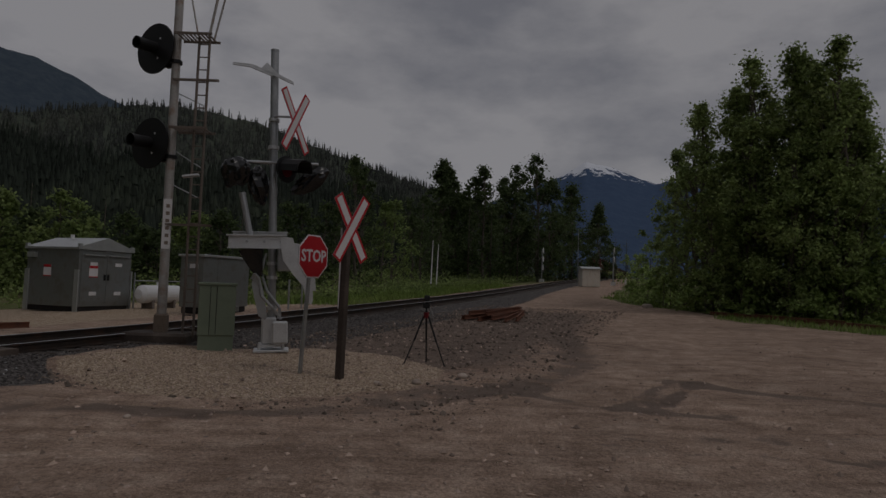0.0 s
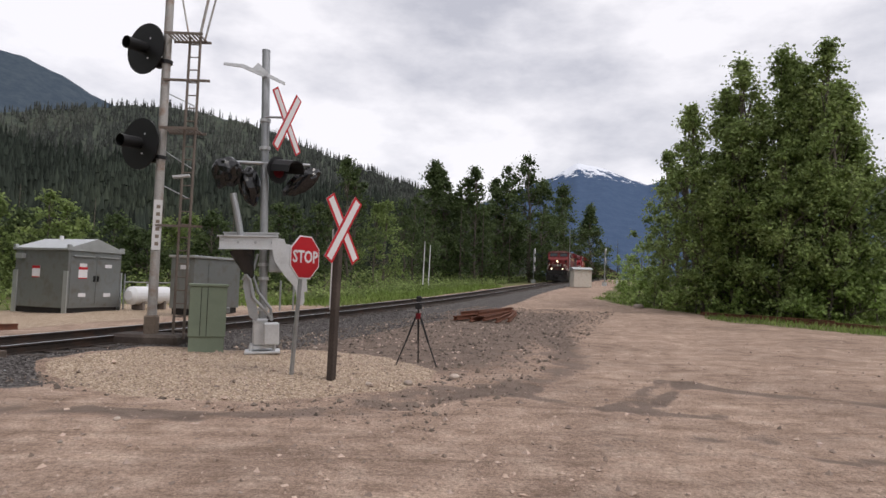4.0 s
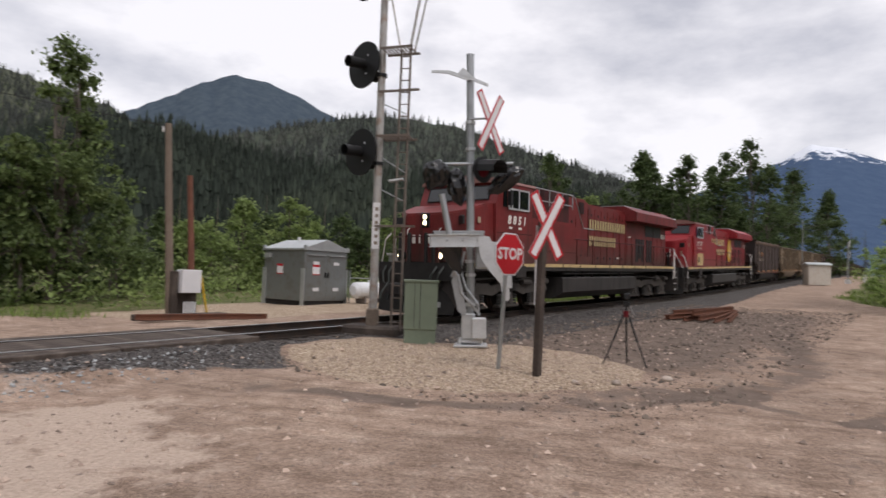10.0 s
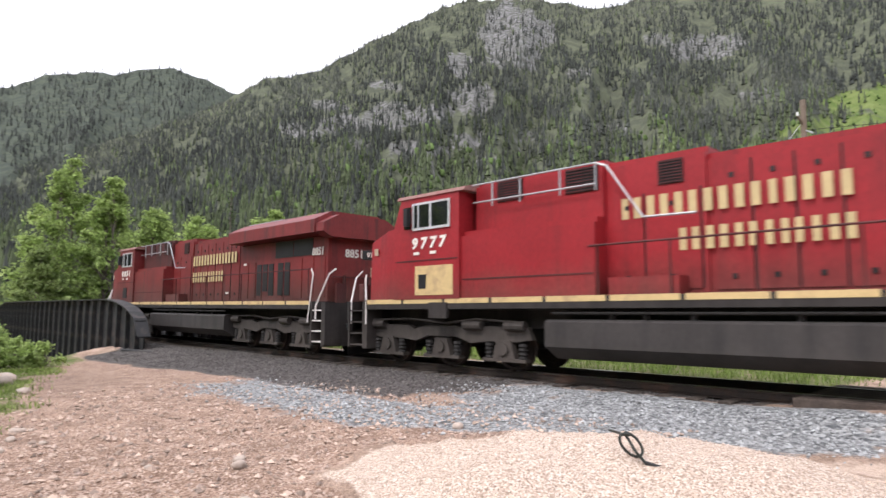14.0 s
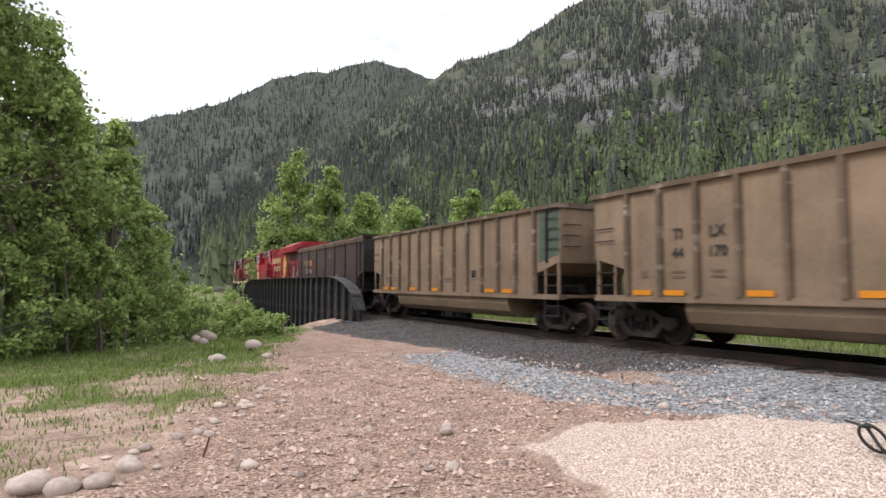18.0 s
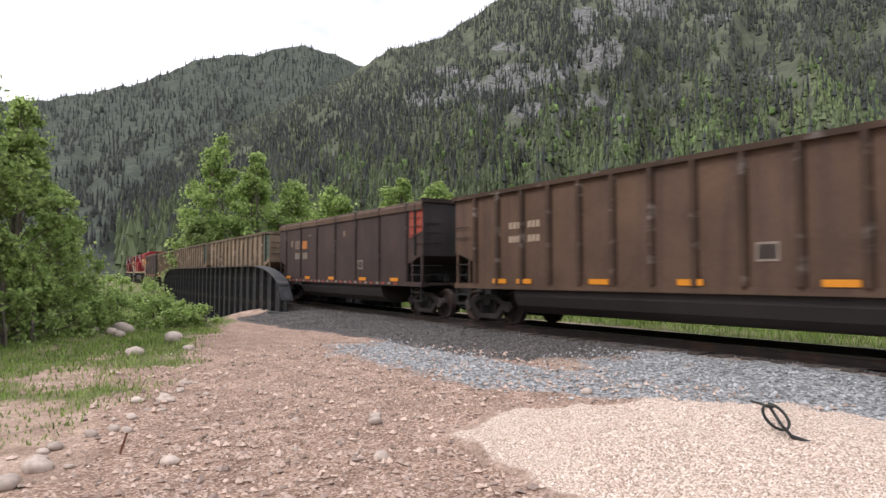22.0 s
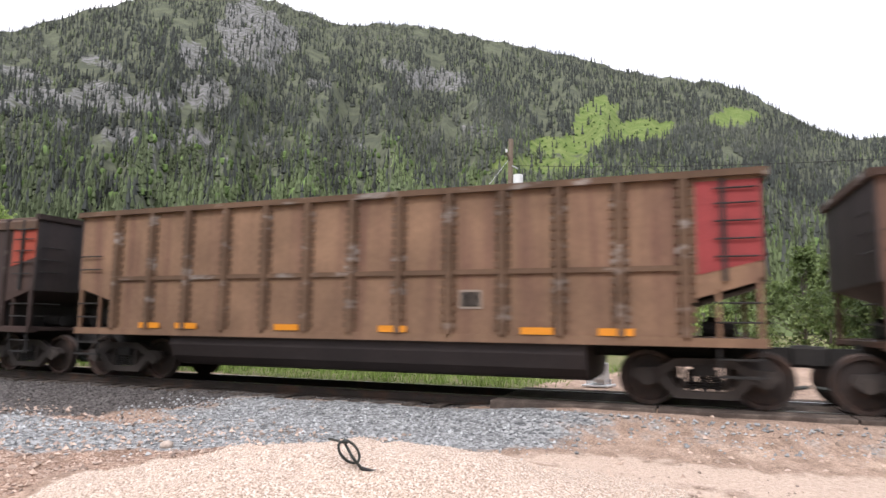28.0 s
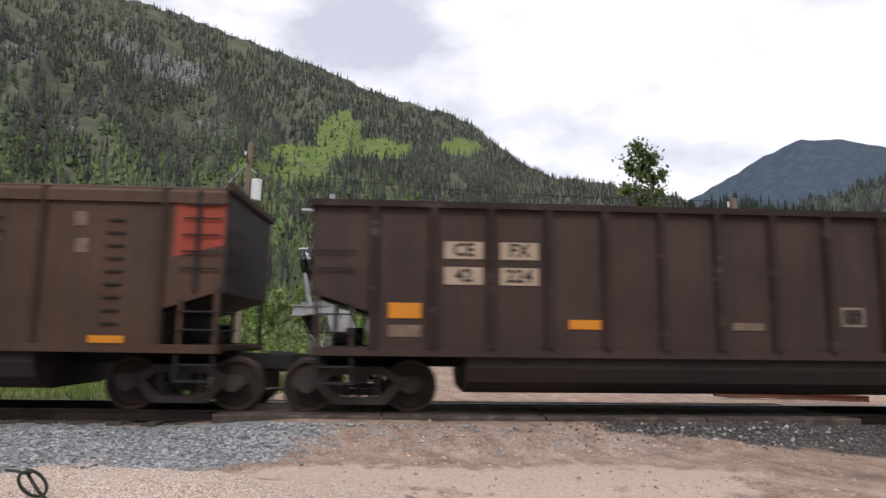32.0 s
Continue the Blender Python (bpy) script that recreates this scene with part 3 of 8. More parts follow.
def terrain(x, y):
    """Height of the ground and its covers, for arrays of places."""
    x, y = np.asarray(x, float), np.asarray(y, float)
    s, w = track_coords(x, y)
    zr = np.interp(s, LINE_S, LINE[:, 2])
    drop = np.interp(s, (-60, -26, -13, -5, 0, 10, 30), (0.30, 0.27, 0.255, 0.30, 0.35, 0.33, 0.35))
    lot = zr - drop
    z = lot + 0.03 * wave(x * 0.9, y * 0.9, 1.0) + 0.012 * wave(x * 4, y * 4, 3.0)
    # crossing road, level with the rails
    road = step(s, -4.5, -1.5) * (1 - step(s, 6.5, 9.5))
    # ballast bed
    aw = np.abs(w)
    bed = 1 - step(aw, 1.75, 3.0)
    deep = step(-s, 10, 26)
    z = z + bed * (drop - 0.20) + road * bed * 0.12
    # beyond the track
    z = np.where(w < -3, z - 0.25 * step(-w, 4, 12) * (1 - road), z)
    z = np.where(w < -60, z + (-w - 60) * 0.0, z)
    # river and its banks under the bridge
    river = step(-s, 30, 36) * (1 - step(-s, 62, 72))
    z = z - river * 3.2
    bank = step(-s, 12, 30) * step(w, 2.2, 6) * (1 - river)
    z = z - 0.16 * bank - 0.22 * step(-s, 14, 27) * step(w, 2.4, 5.2) * (1 - river)
    # gravel round the signs, heap of gravel
    e = np.hypot((x - MOUND[0]) / 3.5, (y - MOUND[1]) / 2.9)
    e = e + 0.07 * wave(x * 1.3, y * 1.3, 5)
    z = z + 0.07 * (1 - step(e, 0.45, 1.08))
    e2 = np.hypot((x - PILE[0]) / 2.1, (y - PILE[1]) / 3.4) + 0.06 * wave(x * 1.7, y * 1.7, 2)
    heap = 1 - step(e2, 0.7, 1.0)
    lobe = np.hypot((x + 5.0) / 0.9, (y + 2.0) / 1.1)
    z = z + 0.42 * (1 - step(e2, 0.1, 1.05)) + heap * (0.015 * wave(x * 9, y * 9, 4) + 0.045 * wave(x * 2.6, y * 2.9, 11) + 0.09 * (1 - step(lobe, 0.2, 1.0)) - 0.06 * (1 - step(np.abs((x + 5.6) * 0.8 + (y + 1.5) * 0.6 + 0.1 * wave(x * 5, y * 5, 3)), 0.02, 0.2)) * (1 - step(np.hypot(x + 5.6, y + 1.5), 0.3, 0.7)))
    # rough made ground behind the heap
    rub = (1 - step(s, -3.5, -1.0)) * step(w, 3.0, 4.5) * (1 - step(w, 11.0, 12.5) * step(-s, 4, 8))
    z = z + rub * 0.045 * wave(x * 3.1, y * 3.1, 7) - 0.03 * np.clip(ruts(x, y), 0, 1)
    # gravel pad under the signal hut
    z = z + 0.17 * step(s, 14.2, 16.2) * (1 - step(s, 25, 28)) * step(-w, 7.0, 8.6) * (1 - step(-w, 13, 15.5))
    r = np.hypot(x, y)
    far = step(r, 160, 420)
    z = z * (1 - far) + far * np.clip(z, -2, 6)
    lot_edge = 14.0 + 0.9 * wave(s * 0.35, s * 0.2, 2) + 6 * (1 - step(s, 24, 33)) + 40 * (1 - step(s, 8, 20)) - 6.0 * step(s, 33, 48)
    turf_front = step(w, lot_edge - 0.4, lot_edge + 0.8) * step(s, 6, 12)
    turf_left = step((x + 2.1) * 0.781 - (y + 5.6) * 0.624 + 1.0 * step(np.hypot(x, y), 5.8, 9.5) + 0.35 * wave(x * 1.3, y * 1.3, 3), -0.2, 0.8) * step(-s, 4.0, 6.5) * np.clip(0.34 + 0.45 * wave(x * 1.1, y * 1.3, 8) + 0.25 * wave(x * 3.1, y * 3.3, 2) + 0.5 * step(np.hypot(x, y), 10, 15), 0, 1)
    turf_left = np.maximum(turf_left, step(w - 4.2, -0.3, 1.4) * step(-s, 24.5, 27))
    yard = step(s, 9, 12) * (1 - step(s, 27, 31)) * (1 - step(-w, 12.5, 15))
    lane = road * (1 - step(-w, 30, 60)) * (1 - step(np.abs(s - 2 - 0.10 * (-w - 8)), 2.8 + 3 * (1 - step(-w, 6, 16)), 4.2 + 4 * (1 - step(-w, 6, 16))))
    lane = np.maximum(lane, (1 - step(-w, 9, 14)) * step(s, -5, -2.5) * (1 - step(s, 16, 22)))
    turf_back = step(-w, 3.0, 4.0) * (1 - np.maximum(lane, yard))
    turf = np.clip(np.maximum(np.maximum(turf_front, turf_left), turf_back), 0, 1)
    near = step(s, -11, -7.5) * (1 - step(s, -3, -0.5)) * step(w, 0.8, 1.4)
    pale = 0.95 * step(s, -3.5, -0.5) * (1 - step(s, 7, 12)) * step(w, 2.8, 4.4) * (1 - step(y, 7.5, 10.5)) * step(-x - 0.66 * y + 1.3 * wave(x * 0.9, y * 0.7, 12) + 0.5 * wave(x * 2.7, y * 2.3, 6), -2.6, 3.0) * (1 - 0.12 * step(y, 1.5, 5.0)) * np.clip(0.8 + 0.5 * wave(x * 0.8, y * 0.6, 4) + 0.25 * wave(x * 2.6, y * 2.9, 3), 0, 1)
    covers = {
        "turf": np.clip(turf, 0, 1),
        "ballast": step(e, 0.95, 1.08) * np.clip((1 - step(aw, 2.3, 3.4)) * (1 - road * 0.9) * (1 - 0.9 * near) + (1 - step(w, 4.0, 5.6)) * step(w, 0, 1) * step(-s, 7.5, 11) * (1 - step(-s, 27, 29)) + (1 - step(w, 1.9 + 1.3 * step(s, 4, 9), 2.6 + 2.0 * step(s, 4, 9))) * step(w, 0, 1) * (1 - 0.3 * road) * step(s, 1.5, 4.5) * (1 - step(s, 30, 60)), 0, 1),
        "crushed": (0.80 + 0.2 * wave(x * 0.9, y * 0.9, 6)) * np.clip(step(w, 2.2 + 1.6 * step(-s, 5, 9), 3.2 + 2.0 * step(-s, 5, 9)) * (1 - step(w, 4.4 + 1.6 * step(-s, 4, 8), 5.2 + 2.6 * step(-s, 4, 8))) * (1 - step(s, -4.0, -0.6)) * (1 - step(-s, 12.5, 15)) + 0.9 * near * (1 - step(w, 3.2, 4.6)) + 0.5 * step(w, 1.4, 1.9) * (1 - step(w, 2.4, 3.6)) * step(s, -3, 0) * (1 - step(s, 5, 9)), 0, 1),
        "rubble": np.clip(rub * (1 - turf) * step(e2, 0.9, 1.0), 0, 1) * 0.8,
        "gravel": 1 - step(e2, 0.85, 1.0),
        "oldgravel": np.clip(1 - step(e, 0.9, 1.05) + 0.95 * yard * step(-w, 4.5, 6.5), 0, 1),
        "dark": np.clip(0.80 * step(w, 3.0, 4) * (1 - step(w, 7.5, 11.5)) * step(s, 8, 13) * (1 - step(s, 26, 40)) + ruts(x, y) + 0.25 * step(wave(x * 0.45, y * 0.8, 9), 0.2, 0.7) - 0.5 * pale, 0, 1),
        "pale": pale,
    }
    return z, covers


def ground_z(x, y):
    return float(terrain([x], [y])[0][0])


def make_ground():
    az = np.concatenate((np.arange(-45, 180, 0.5), np.arange(180, 315, 3.0)))
    rr = [0.0, 0.6]
    while rr[-1] < 4600:
        rr.append(rr[-1] * 1.034 + 0.02)
    rr = np.array(rr[1:])
    A, Rr = np.meshgrid(np.radians(az), rr, indexing="ij")
    x, y = -np.sin(A) * Rr, np.cos(A) * Rr
    z, covers = terrain(x.ravel(), y.ravel())
    na, nr = x.shape
    verts = np.stack((x.ravel(), y.ravel(), z), 1)
    verts = np.vstack((verts, [[0, 0, ground_z(0, 0)]]))
    i, j = np.meshgrid(np.arange(na), np.arange(nr - 1), indexing="ij")
    k = (i + 1) % na
    faces = np.stack((i * nr + j, i * nr + j + 1, k * nr + j + 1, k * nr + j), -1).reshape(-1, 4)
    faces = faces.tolist() + [[a * nr, ((a + 1) % na) * nr, na * nr] for a in range(na)]
    me = from_arrays("ground", verts.tolist(), faces, "ground", True)
    for name, v in covers.items():
        at = me.attributes.new(name, "FLOAT", "POINT")
        at.data.foreach_set("value", np.append(v, v[0]).astype(np.float32))
    tagged(new("ground", me), "brown dirt lot with gravel, ballast and grassy verges", "ground", kind="structure")


make_ground()

# ---- mountains ----
def bare_ground(az, el):
    """Share of bare rock and of logged ground, by degrees round and up."""
    az, el = np.asarray(az, float), np.asarray(el, float)

    def spot(a, e, ra, re):
        return 1 - step(np.hypot((az - a) / ra, (el - e) / re) + 0.28 * wave(az * 1.1, el * 1.3, a) + 0.2 * wave(az * 3.1, el * 3.3, e), 0.75, 1.1)
    rocky = np.zeros_like(az)
    for a, e, ra, re, k in ((107.5, 23.6, 2.6, 2.6, 1.0), (104.6, 23.8, 1.2, 1.0, 0.9), (90.6, 21.5, 3.0, 0.8, 1.0), (118.4, 17.0, 2.2, 1.0, 1.0), (122.5, 16.2, 2.2, 0.7, 0.8), (114.5, 17.4, 2.0, 0.8, 0.8), (111.0, 18.6, 2.2, 1.2, 0.8),
                            (116.0, 14.3, 3.0, 0.8, 0.75), (126.5, 15.4, 2.0, 0.6, 0.7), (121.5, 14.6, 1.5, 0.5, 0.7), (111.5, 15.0, 1.8, 0.8, 0.7), (106.0, 15.2, 1.5, 0.5, 0.6), (99.0, 15.8, 2.6, 0.5, 0.55), (112.2, 21.5, 1.2, 1.4, 0.7), (124.0, 17.6, 1.6, 0.5, 0.7), (119.0, 19.6, 1.4, 0.5, 0.6), (109.0, 13.4, 2.0, 0.5, 0.6), (87.0, 17.4, 1.6, 0.5, 0.6), (94.5, 22.6, 1.4, 0.5, 0.6), (115.0, 12.4, 2.4, 0.4, 0.6), (101.5, 20.4, 1.2, 0.5, 0.6)):
        rocky = np.maximum(rocky, k * spot(a, e, ra * 1.15, re * 1.15))
    cut = np.maximum(np.maximum(spot(75.8, 17.9, 2.4, 1.9), spot(73.0, 16.9, 3.8, 1.0)), np.maximum(0.9 * spot(78.4, 16.0, 3.6, 0.9), 0.75 * spot(64.6, 17.3, 2.4, 0.8)))
    cut = np.maximum(cut, np.maximum(0.6 * spot(81.0, 14.3, 5.0, 0.9), 0.38 * spot(78.0, 13.6, 12.0, 2.2)))
    return rocky, cut


def ridge(profile):
    a = np.array(profile, float)
    return a[:, 0], a[:, 1]


def ridge_noise(az, seed):
    return 0.22 * np.sin(az * 2.1 + seed) + 0.16 * np.sin(az * 4.7 + seed * 2) + 0.09 * np.sin(az * 11.3 + seed * 3)


def mountain(name, label, profile, r_near, r_far, material, power=1.25, seed=0.0, rough=0.05, steps=70, daz=0.4, back=1.3, jag=0.6):
    """A slope that rises from r_near to a crest at r_far, whose height follows the profile (degrees round, degrees up)."""
    pa, pe = ridge(profile)
    az = np.arange(pa[0], pa[-1] + 0.01, daz)
    el = np.interp(az, pa, pe)
    k = np.ones(3) / 3
    el = np.convolve(np.pad(el, 1, "edge"), k, "valid") + ridge_noise(az, seed) * jag
    t = np.linspace(0, back, steps)
    A, T = np.meshgrid(np.radians(az), t, indexing="ij")
    E = np.repeat(el[:, None], steps, 1)
    rad = r_near + (r_far - r_near) * T
    top = np.tan(np.radians(E)) * r_far
    up = np.where(T <= 1, np.abs(T) ** power, 1 - 1.6 * (T - 1))
    x, y = -np.sin(A) * rad, np.cos(A) * rad
    gully = np.abs(np.sin(A * 23 + seed + 0.9 * np.sin(T * 5 + A * 9))) + 0.5 * np.abs(np.sin(A * 51 - seed + T * 4))
    z = top * up - rough * top * gully * np.clip(T * (1.0 - T) * 4, 0, 1) - 2.0
    z = z + 1.65 * np.clip(T, 0, 1)
    na, nt = x.shape
    i, j = np.meshgrid(np.arange(na - 1), np.arange(nt - 1), indexing="ij")
    faces = np.stack((i * nt + j, (i + 1) * nt + j, (i + 1) * nt + j + 1, i * nt + j + 1), -1).reshape(-1, 4).tolist()
    me = from_arrays(name, np.stack((x.ravel(), y.ravel(), z.ravel()), 1).tolist(), faces, material, True)
    el_here = np.degrees(np.arctan2(z + 1.0, rad))
    rocky, cut = bare_ground(np.degrees(A), el_here)
    for key, v in (("rocky", rocky), ("cut", cut)):
        at = me.attributes.new(key, "FLOAT", "POINT")
        at.data.foreach_set("value", v.ravel().astype(np.float32))
    ob = tagged(new(name, me), label, "mountain", kind="structure")

    def surface(azd, tt):
        """Place on the slope, by degrees round and share of the way up."""
        u = (azd - az[0]) / daz
        v = tt / back * (steps - 1)
        i0, j0 = np.clip(u.astype(int), 0, na - 2), np.clip(v.astype(int), 0, nt - 2)
        fu, fv = (u - i0), (v - j0)
        out = []
        for q in (x, y, z):
            out.append((q[i0, j0] * (1 - fu) + q[i0 + 1, j0] * fu) * (1 - fv) + (q[i0, j0 + 1] * (1 - fu) + q[i0 + 1, j0 + 1] * fu) * fv)
        return np.stack(out, 1)
    return surface


def slope_mat(name, low, high, rock, rock_share=0.62, scale=0.006, snow=None):
    m = bpy.data.materials.new(name)
    m.use_nodes = True
    n, l = m.node_tree.nodes, m.node_tree.links
    b = n["Principled BSDF"]
    b.inputs["Roughness"].default_value, b.inputs["Specular IOR Level"].default_value = 1.0, 0.05
    tc = n.new("ShaderNodeTexCoord")

    def tex(s, d):
        t = n.new("ShaderNodeTexNoise")
        t.inputs["Scale"].default_value, t.inputs["Detail"].default_value, t.inputs["Roughness"].default_value = s, d, 0.65
        l.new(tc.outputs["Object"], t.inputs["Vector"])
        return t.outputs["Fac"]
    a, c = tex(scale, 8), tex(scale * 9, 5)

    def mixed(f, lo, hi, p, q):
        r = n.new("ShaderNodeMapRange")
        r.inputs["From Min"].default_value, r.inputs["From Max"].default_value = lo, hi
        l.new(f, r.inputs["Value"])
        x = n.new("ShaderNodeMix")
        x.data_type = "RGBA"
        l.new(r.outputs["Result"], x.inputs["Factor"])
        for key, v in (("A", p), ("B", q)):
            if isinstance(v, tuple):
                x.inputs[key].default_value = (*v, 1)
            else:
                l.new(v, x.inputs[key])
        return x.outputs["Result"]
    edge = tex(scale * 16, 6)
    col = mixed(c, 0.4, 0.62, low, high)
    col = mixed(a, rock_share, rock_share + 0.05, col, mixed(c, 0.35, 0.65, tuple(v * 0.55 for v in rock), rock))
    for key, tone in (("rocky", mixed(tex(scale * 22, 5), 0.38, 0.70, (0.085, 0.088, 0.072), rock)), ("cut", mixed(c, 0.4, 0.6, (0.115, 0.162, 0.048), (0.165, 0.205, 0.072)))):
        at = n.new("ShaderNodeAttribute")
        at.attribute_name = key
        x = n.new("ShaderNodeMath")
        x.operation = "MULTIPLY_ADD"
        l.new(edge, x.inputs[0])
        x.inputs[1].default_value = 1.3
        l.new(at.outputs["Fac"], x.inputs[2])
        col = mixed(x.outputs[0], 1.0, 1.22, col, tone)
    if snow:
        sep = n.new("ShaderNodeSeparateXYZ")
        l.new(tc.outputs["Object"], sep.inputs["Vector"])
        ad = n.new("ShaderNodeMath")
        ad.operation = "MULTIPLY_ADD"
        l.new(c, ad.inputs[0])
        ad.inputs[1].default_value = snow * 0.55
        l.new(sep.outputs["Z"], ad.inputs[2])
        col = mixed(ad.outputs[0], snow * 1.2, snow * 1.23, col, (0.75, 0.78, 0.84))
    l.new(col, b.inputs["Base Color"])
    bp = n.new("ShaderNodeBump")
    bp.inputs["Strength"].default_value, bp.inputs["Distance"].default_value = 0.8, 6.0
    l.new(c, bp.inputs["Height"])
    l.new(bp.outputs["Normal"], b.inputs["Normal"])
    return m


# haze is greyed into the main slope; the near ridge's dark one has none
M["slope"] = slope_mat("hazy_forest_slope", (0.082, 0.09, 0.066), (0.122, 0.134, 0.088), (0.255, 0.25, 0.255), 0.8)
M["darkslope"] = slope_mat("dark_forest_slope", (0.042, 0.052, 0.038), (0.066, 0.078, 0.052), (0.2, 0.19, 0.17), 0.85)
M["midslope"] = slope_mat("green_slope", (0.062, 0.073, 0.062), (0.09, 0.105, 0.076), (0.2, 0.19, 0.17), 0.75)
# distant slopes: haze is painted in as a blue base colour
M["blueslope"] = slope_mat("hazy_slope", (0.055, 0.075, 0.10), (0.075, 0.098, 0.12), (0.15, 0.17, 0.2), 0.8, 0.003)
M["snowslope"] = slope_mat("hazy_snowy_peak", (0.06, 0.095, 0.165), (0.07, 0.108, 0.18), (0.09, 0.125, 0.19), 0.75, 0.002, snow=800.0)

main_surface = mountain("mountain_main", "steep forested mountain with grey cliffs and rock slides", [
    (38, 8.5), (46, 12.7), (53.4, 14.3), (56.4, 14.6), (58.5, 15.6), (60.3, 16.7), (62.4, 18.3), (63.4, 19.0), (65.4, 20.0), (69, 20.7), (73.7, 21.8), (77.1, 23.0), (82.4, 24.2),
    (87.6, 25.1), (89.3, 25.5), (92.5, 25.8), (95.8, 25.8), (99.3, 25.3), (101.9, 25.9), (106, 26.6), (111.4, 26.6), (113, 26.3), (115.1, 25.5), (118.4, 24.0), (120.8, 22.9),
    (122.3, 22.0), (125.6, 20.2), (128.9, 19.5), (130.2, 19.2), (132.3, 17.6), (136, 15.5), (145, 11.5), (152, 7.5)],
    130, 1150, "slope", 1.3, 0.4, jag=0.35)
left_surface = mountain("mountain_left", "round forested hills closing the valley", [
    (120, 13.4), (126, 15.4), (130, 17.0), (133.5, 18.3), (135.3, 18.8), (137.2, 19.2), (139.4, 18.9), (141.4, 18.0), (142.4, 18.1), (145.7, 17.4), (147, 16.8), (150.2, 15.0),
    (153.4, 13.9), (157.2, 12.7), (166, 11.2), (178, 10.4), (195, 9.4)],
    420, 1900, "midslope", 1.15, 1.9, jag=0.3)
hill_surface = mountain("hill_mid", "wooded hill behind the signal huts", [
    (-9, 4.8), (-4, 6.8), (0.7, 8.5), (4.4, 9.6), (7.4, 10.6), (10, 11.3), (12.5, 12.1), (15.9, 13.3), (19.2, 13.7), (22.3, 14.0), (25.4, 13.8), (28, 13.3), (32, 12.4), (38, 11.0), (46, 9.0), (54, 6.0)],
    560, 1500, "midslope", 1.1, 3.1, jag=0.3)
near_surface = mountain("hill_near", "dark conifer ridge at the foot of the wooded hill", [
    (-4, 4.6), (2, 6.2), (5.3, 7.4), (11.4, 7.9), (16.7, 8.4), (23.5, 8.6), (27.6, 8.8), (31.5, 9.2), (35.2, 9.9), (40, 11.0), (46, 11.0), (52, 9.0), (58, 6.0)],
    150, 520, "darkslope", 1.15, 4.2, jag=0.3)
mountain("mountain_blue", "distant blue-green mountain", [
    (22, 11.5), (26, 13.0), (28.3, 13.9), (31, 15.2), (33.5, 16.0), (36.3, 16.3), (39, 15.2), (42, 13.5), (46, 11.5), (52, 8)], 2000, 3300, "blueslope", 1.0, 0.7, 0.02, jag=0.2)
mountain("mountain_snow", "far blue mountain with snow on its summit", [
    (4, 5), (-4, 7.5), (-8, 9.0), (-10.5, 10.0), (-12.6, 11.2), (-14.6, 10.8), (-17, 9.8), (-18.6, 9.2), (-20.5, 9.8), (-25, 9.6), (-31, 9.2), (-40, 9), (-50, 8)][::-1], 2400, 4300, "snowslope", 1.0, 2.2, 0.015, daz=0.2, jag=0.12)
mountain("mountain_behind", "forested valley side behind the lot", [(195, 9), (215, 12), (240, 14), (265, 13), (290, 12), (310, 10), (325, 9)], 500, 1900, "midslope", 1.2, 5.0, steps=24, daz=2.0)


# ---- far forest ----
def conifer_shapes():
    """Three far conifers: a tapered stack of ragged skirts."""
    rng = np.random.default_rng(4)
    out = []
    for _ in range(3):
        v, f = [], []
        tiers = 3
        for k in range(tiers):
            z0, z1 = 0.06 + 0.30 * k, 0.06 + 0.30 * k + 0.42
            r = 0.135 * (1 - 0.27 * k)
            base = len(v)
            n = 5
            for i in range(n):
                a = 2 * math.pi * (i + rng.uniform(-0.25, 0.25)) / n
                q = r * rng.uniform(0.65, 1.2)
                v.append((math.cos(a) * q, math.sin(a) * q, z0 + rng.uniform(-0.03, 0.04)))
            v.append((0, 0, min(z1, 1.0) if k < tiers - 1 else 1.0))
            f += [(base + i, base + (i + 1) % n, base + n) for i in range(n)]
        out.append((np.array(v), np.array(f)))
    return out


def blob_shapes():
    """Three far broad-leaved crowns, knobbly."""
    rng = np.random.default_rng(7)
    out = []
    for _ in range(3):
        bm = bmesh.new()
        bmesh.ops.create_icosphere(bm, subdivisions=1, radius=1)
        v = np.array([p.co for p in bm.verts])
        f = np.array([[p.index for p in q.verts] for q in bm.faces])
        bm.free()
        v = v * rng.uniform(0.7, 1.2, (len(v), 1)) * np.array((0.3, 0.3, 0.5)) + np.array((0, 0, 0.5))
        out.append((v, f))
    return out


def scatter(name, label, category, places, heights, shapes, material, widths=None):
    """Many far trees in one mesh."""
    rng = np.random.default_rng(len(places))
    vs, fs, base = [], [], 0
    for i, (p, h) in enumerate(zip(places, heights)):
        v, f = shapes[i % len(shapes)]
        a = rng.uniform(0, 6.28)
        c, s = math.cos(a), math.sin(a)
        wd = h * (1 if widths is None else widths[i])
        q = np.stack(((v[:, 0] * c - v[:, 1] * s) * wd + p[0], (v[:, 0] * s + v[:, 1] * c) * wd + p[1], v[:, 2] * h + p[2]), 1)
        vs.append(q)
        fs.append(f + base)
        base += len(v)
    me = from_arrays(name, np.vstack(vs).tolist(), np.vstack(fs).tolist(), material)
    return tagged(new(name, me), label, category, kind="stuff")


CON, BLOB = conifer_shapes(), blob_shapes()
rng = np.random.default_rng(11)


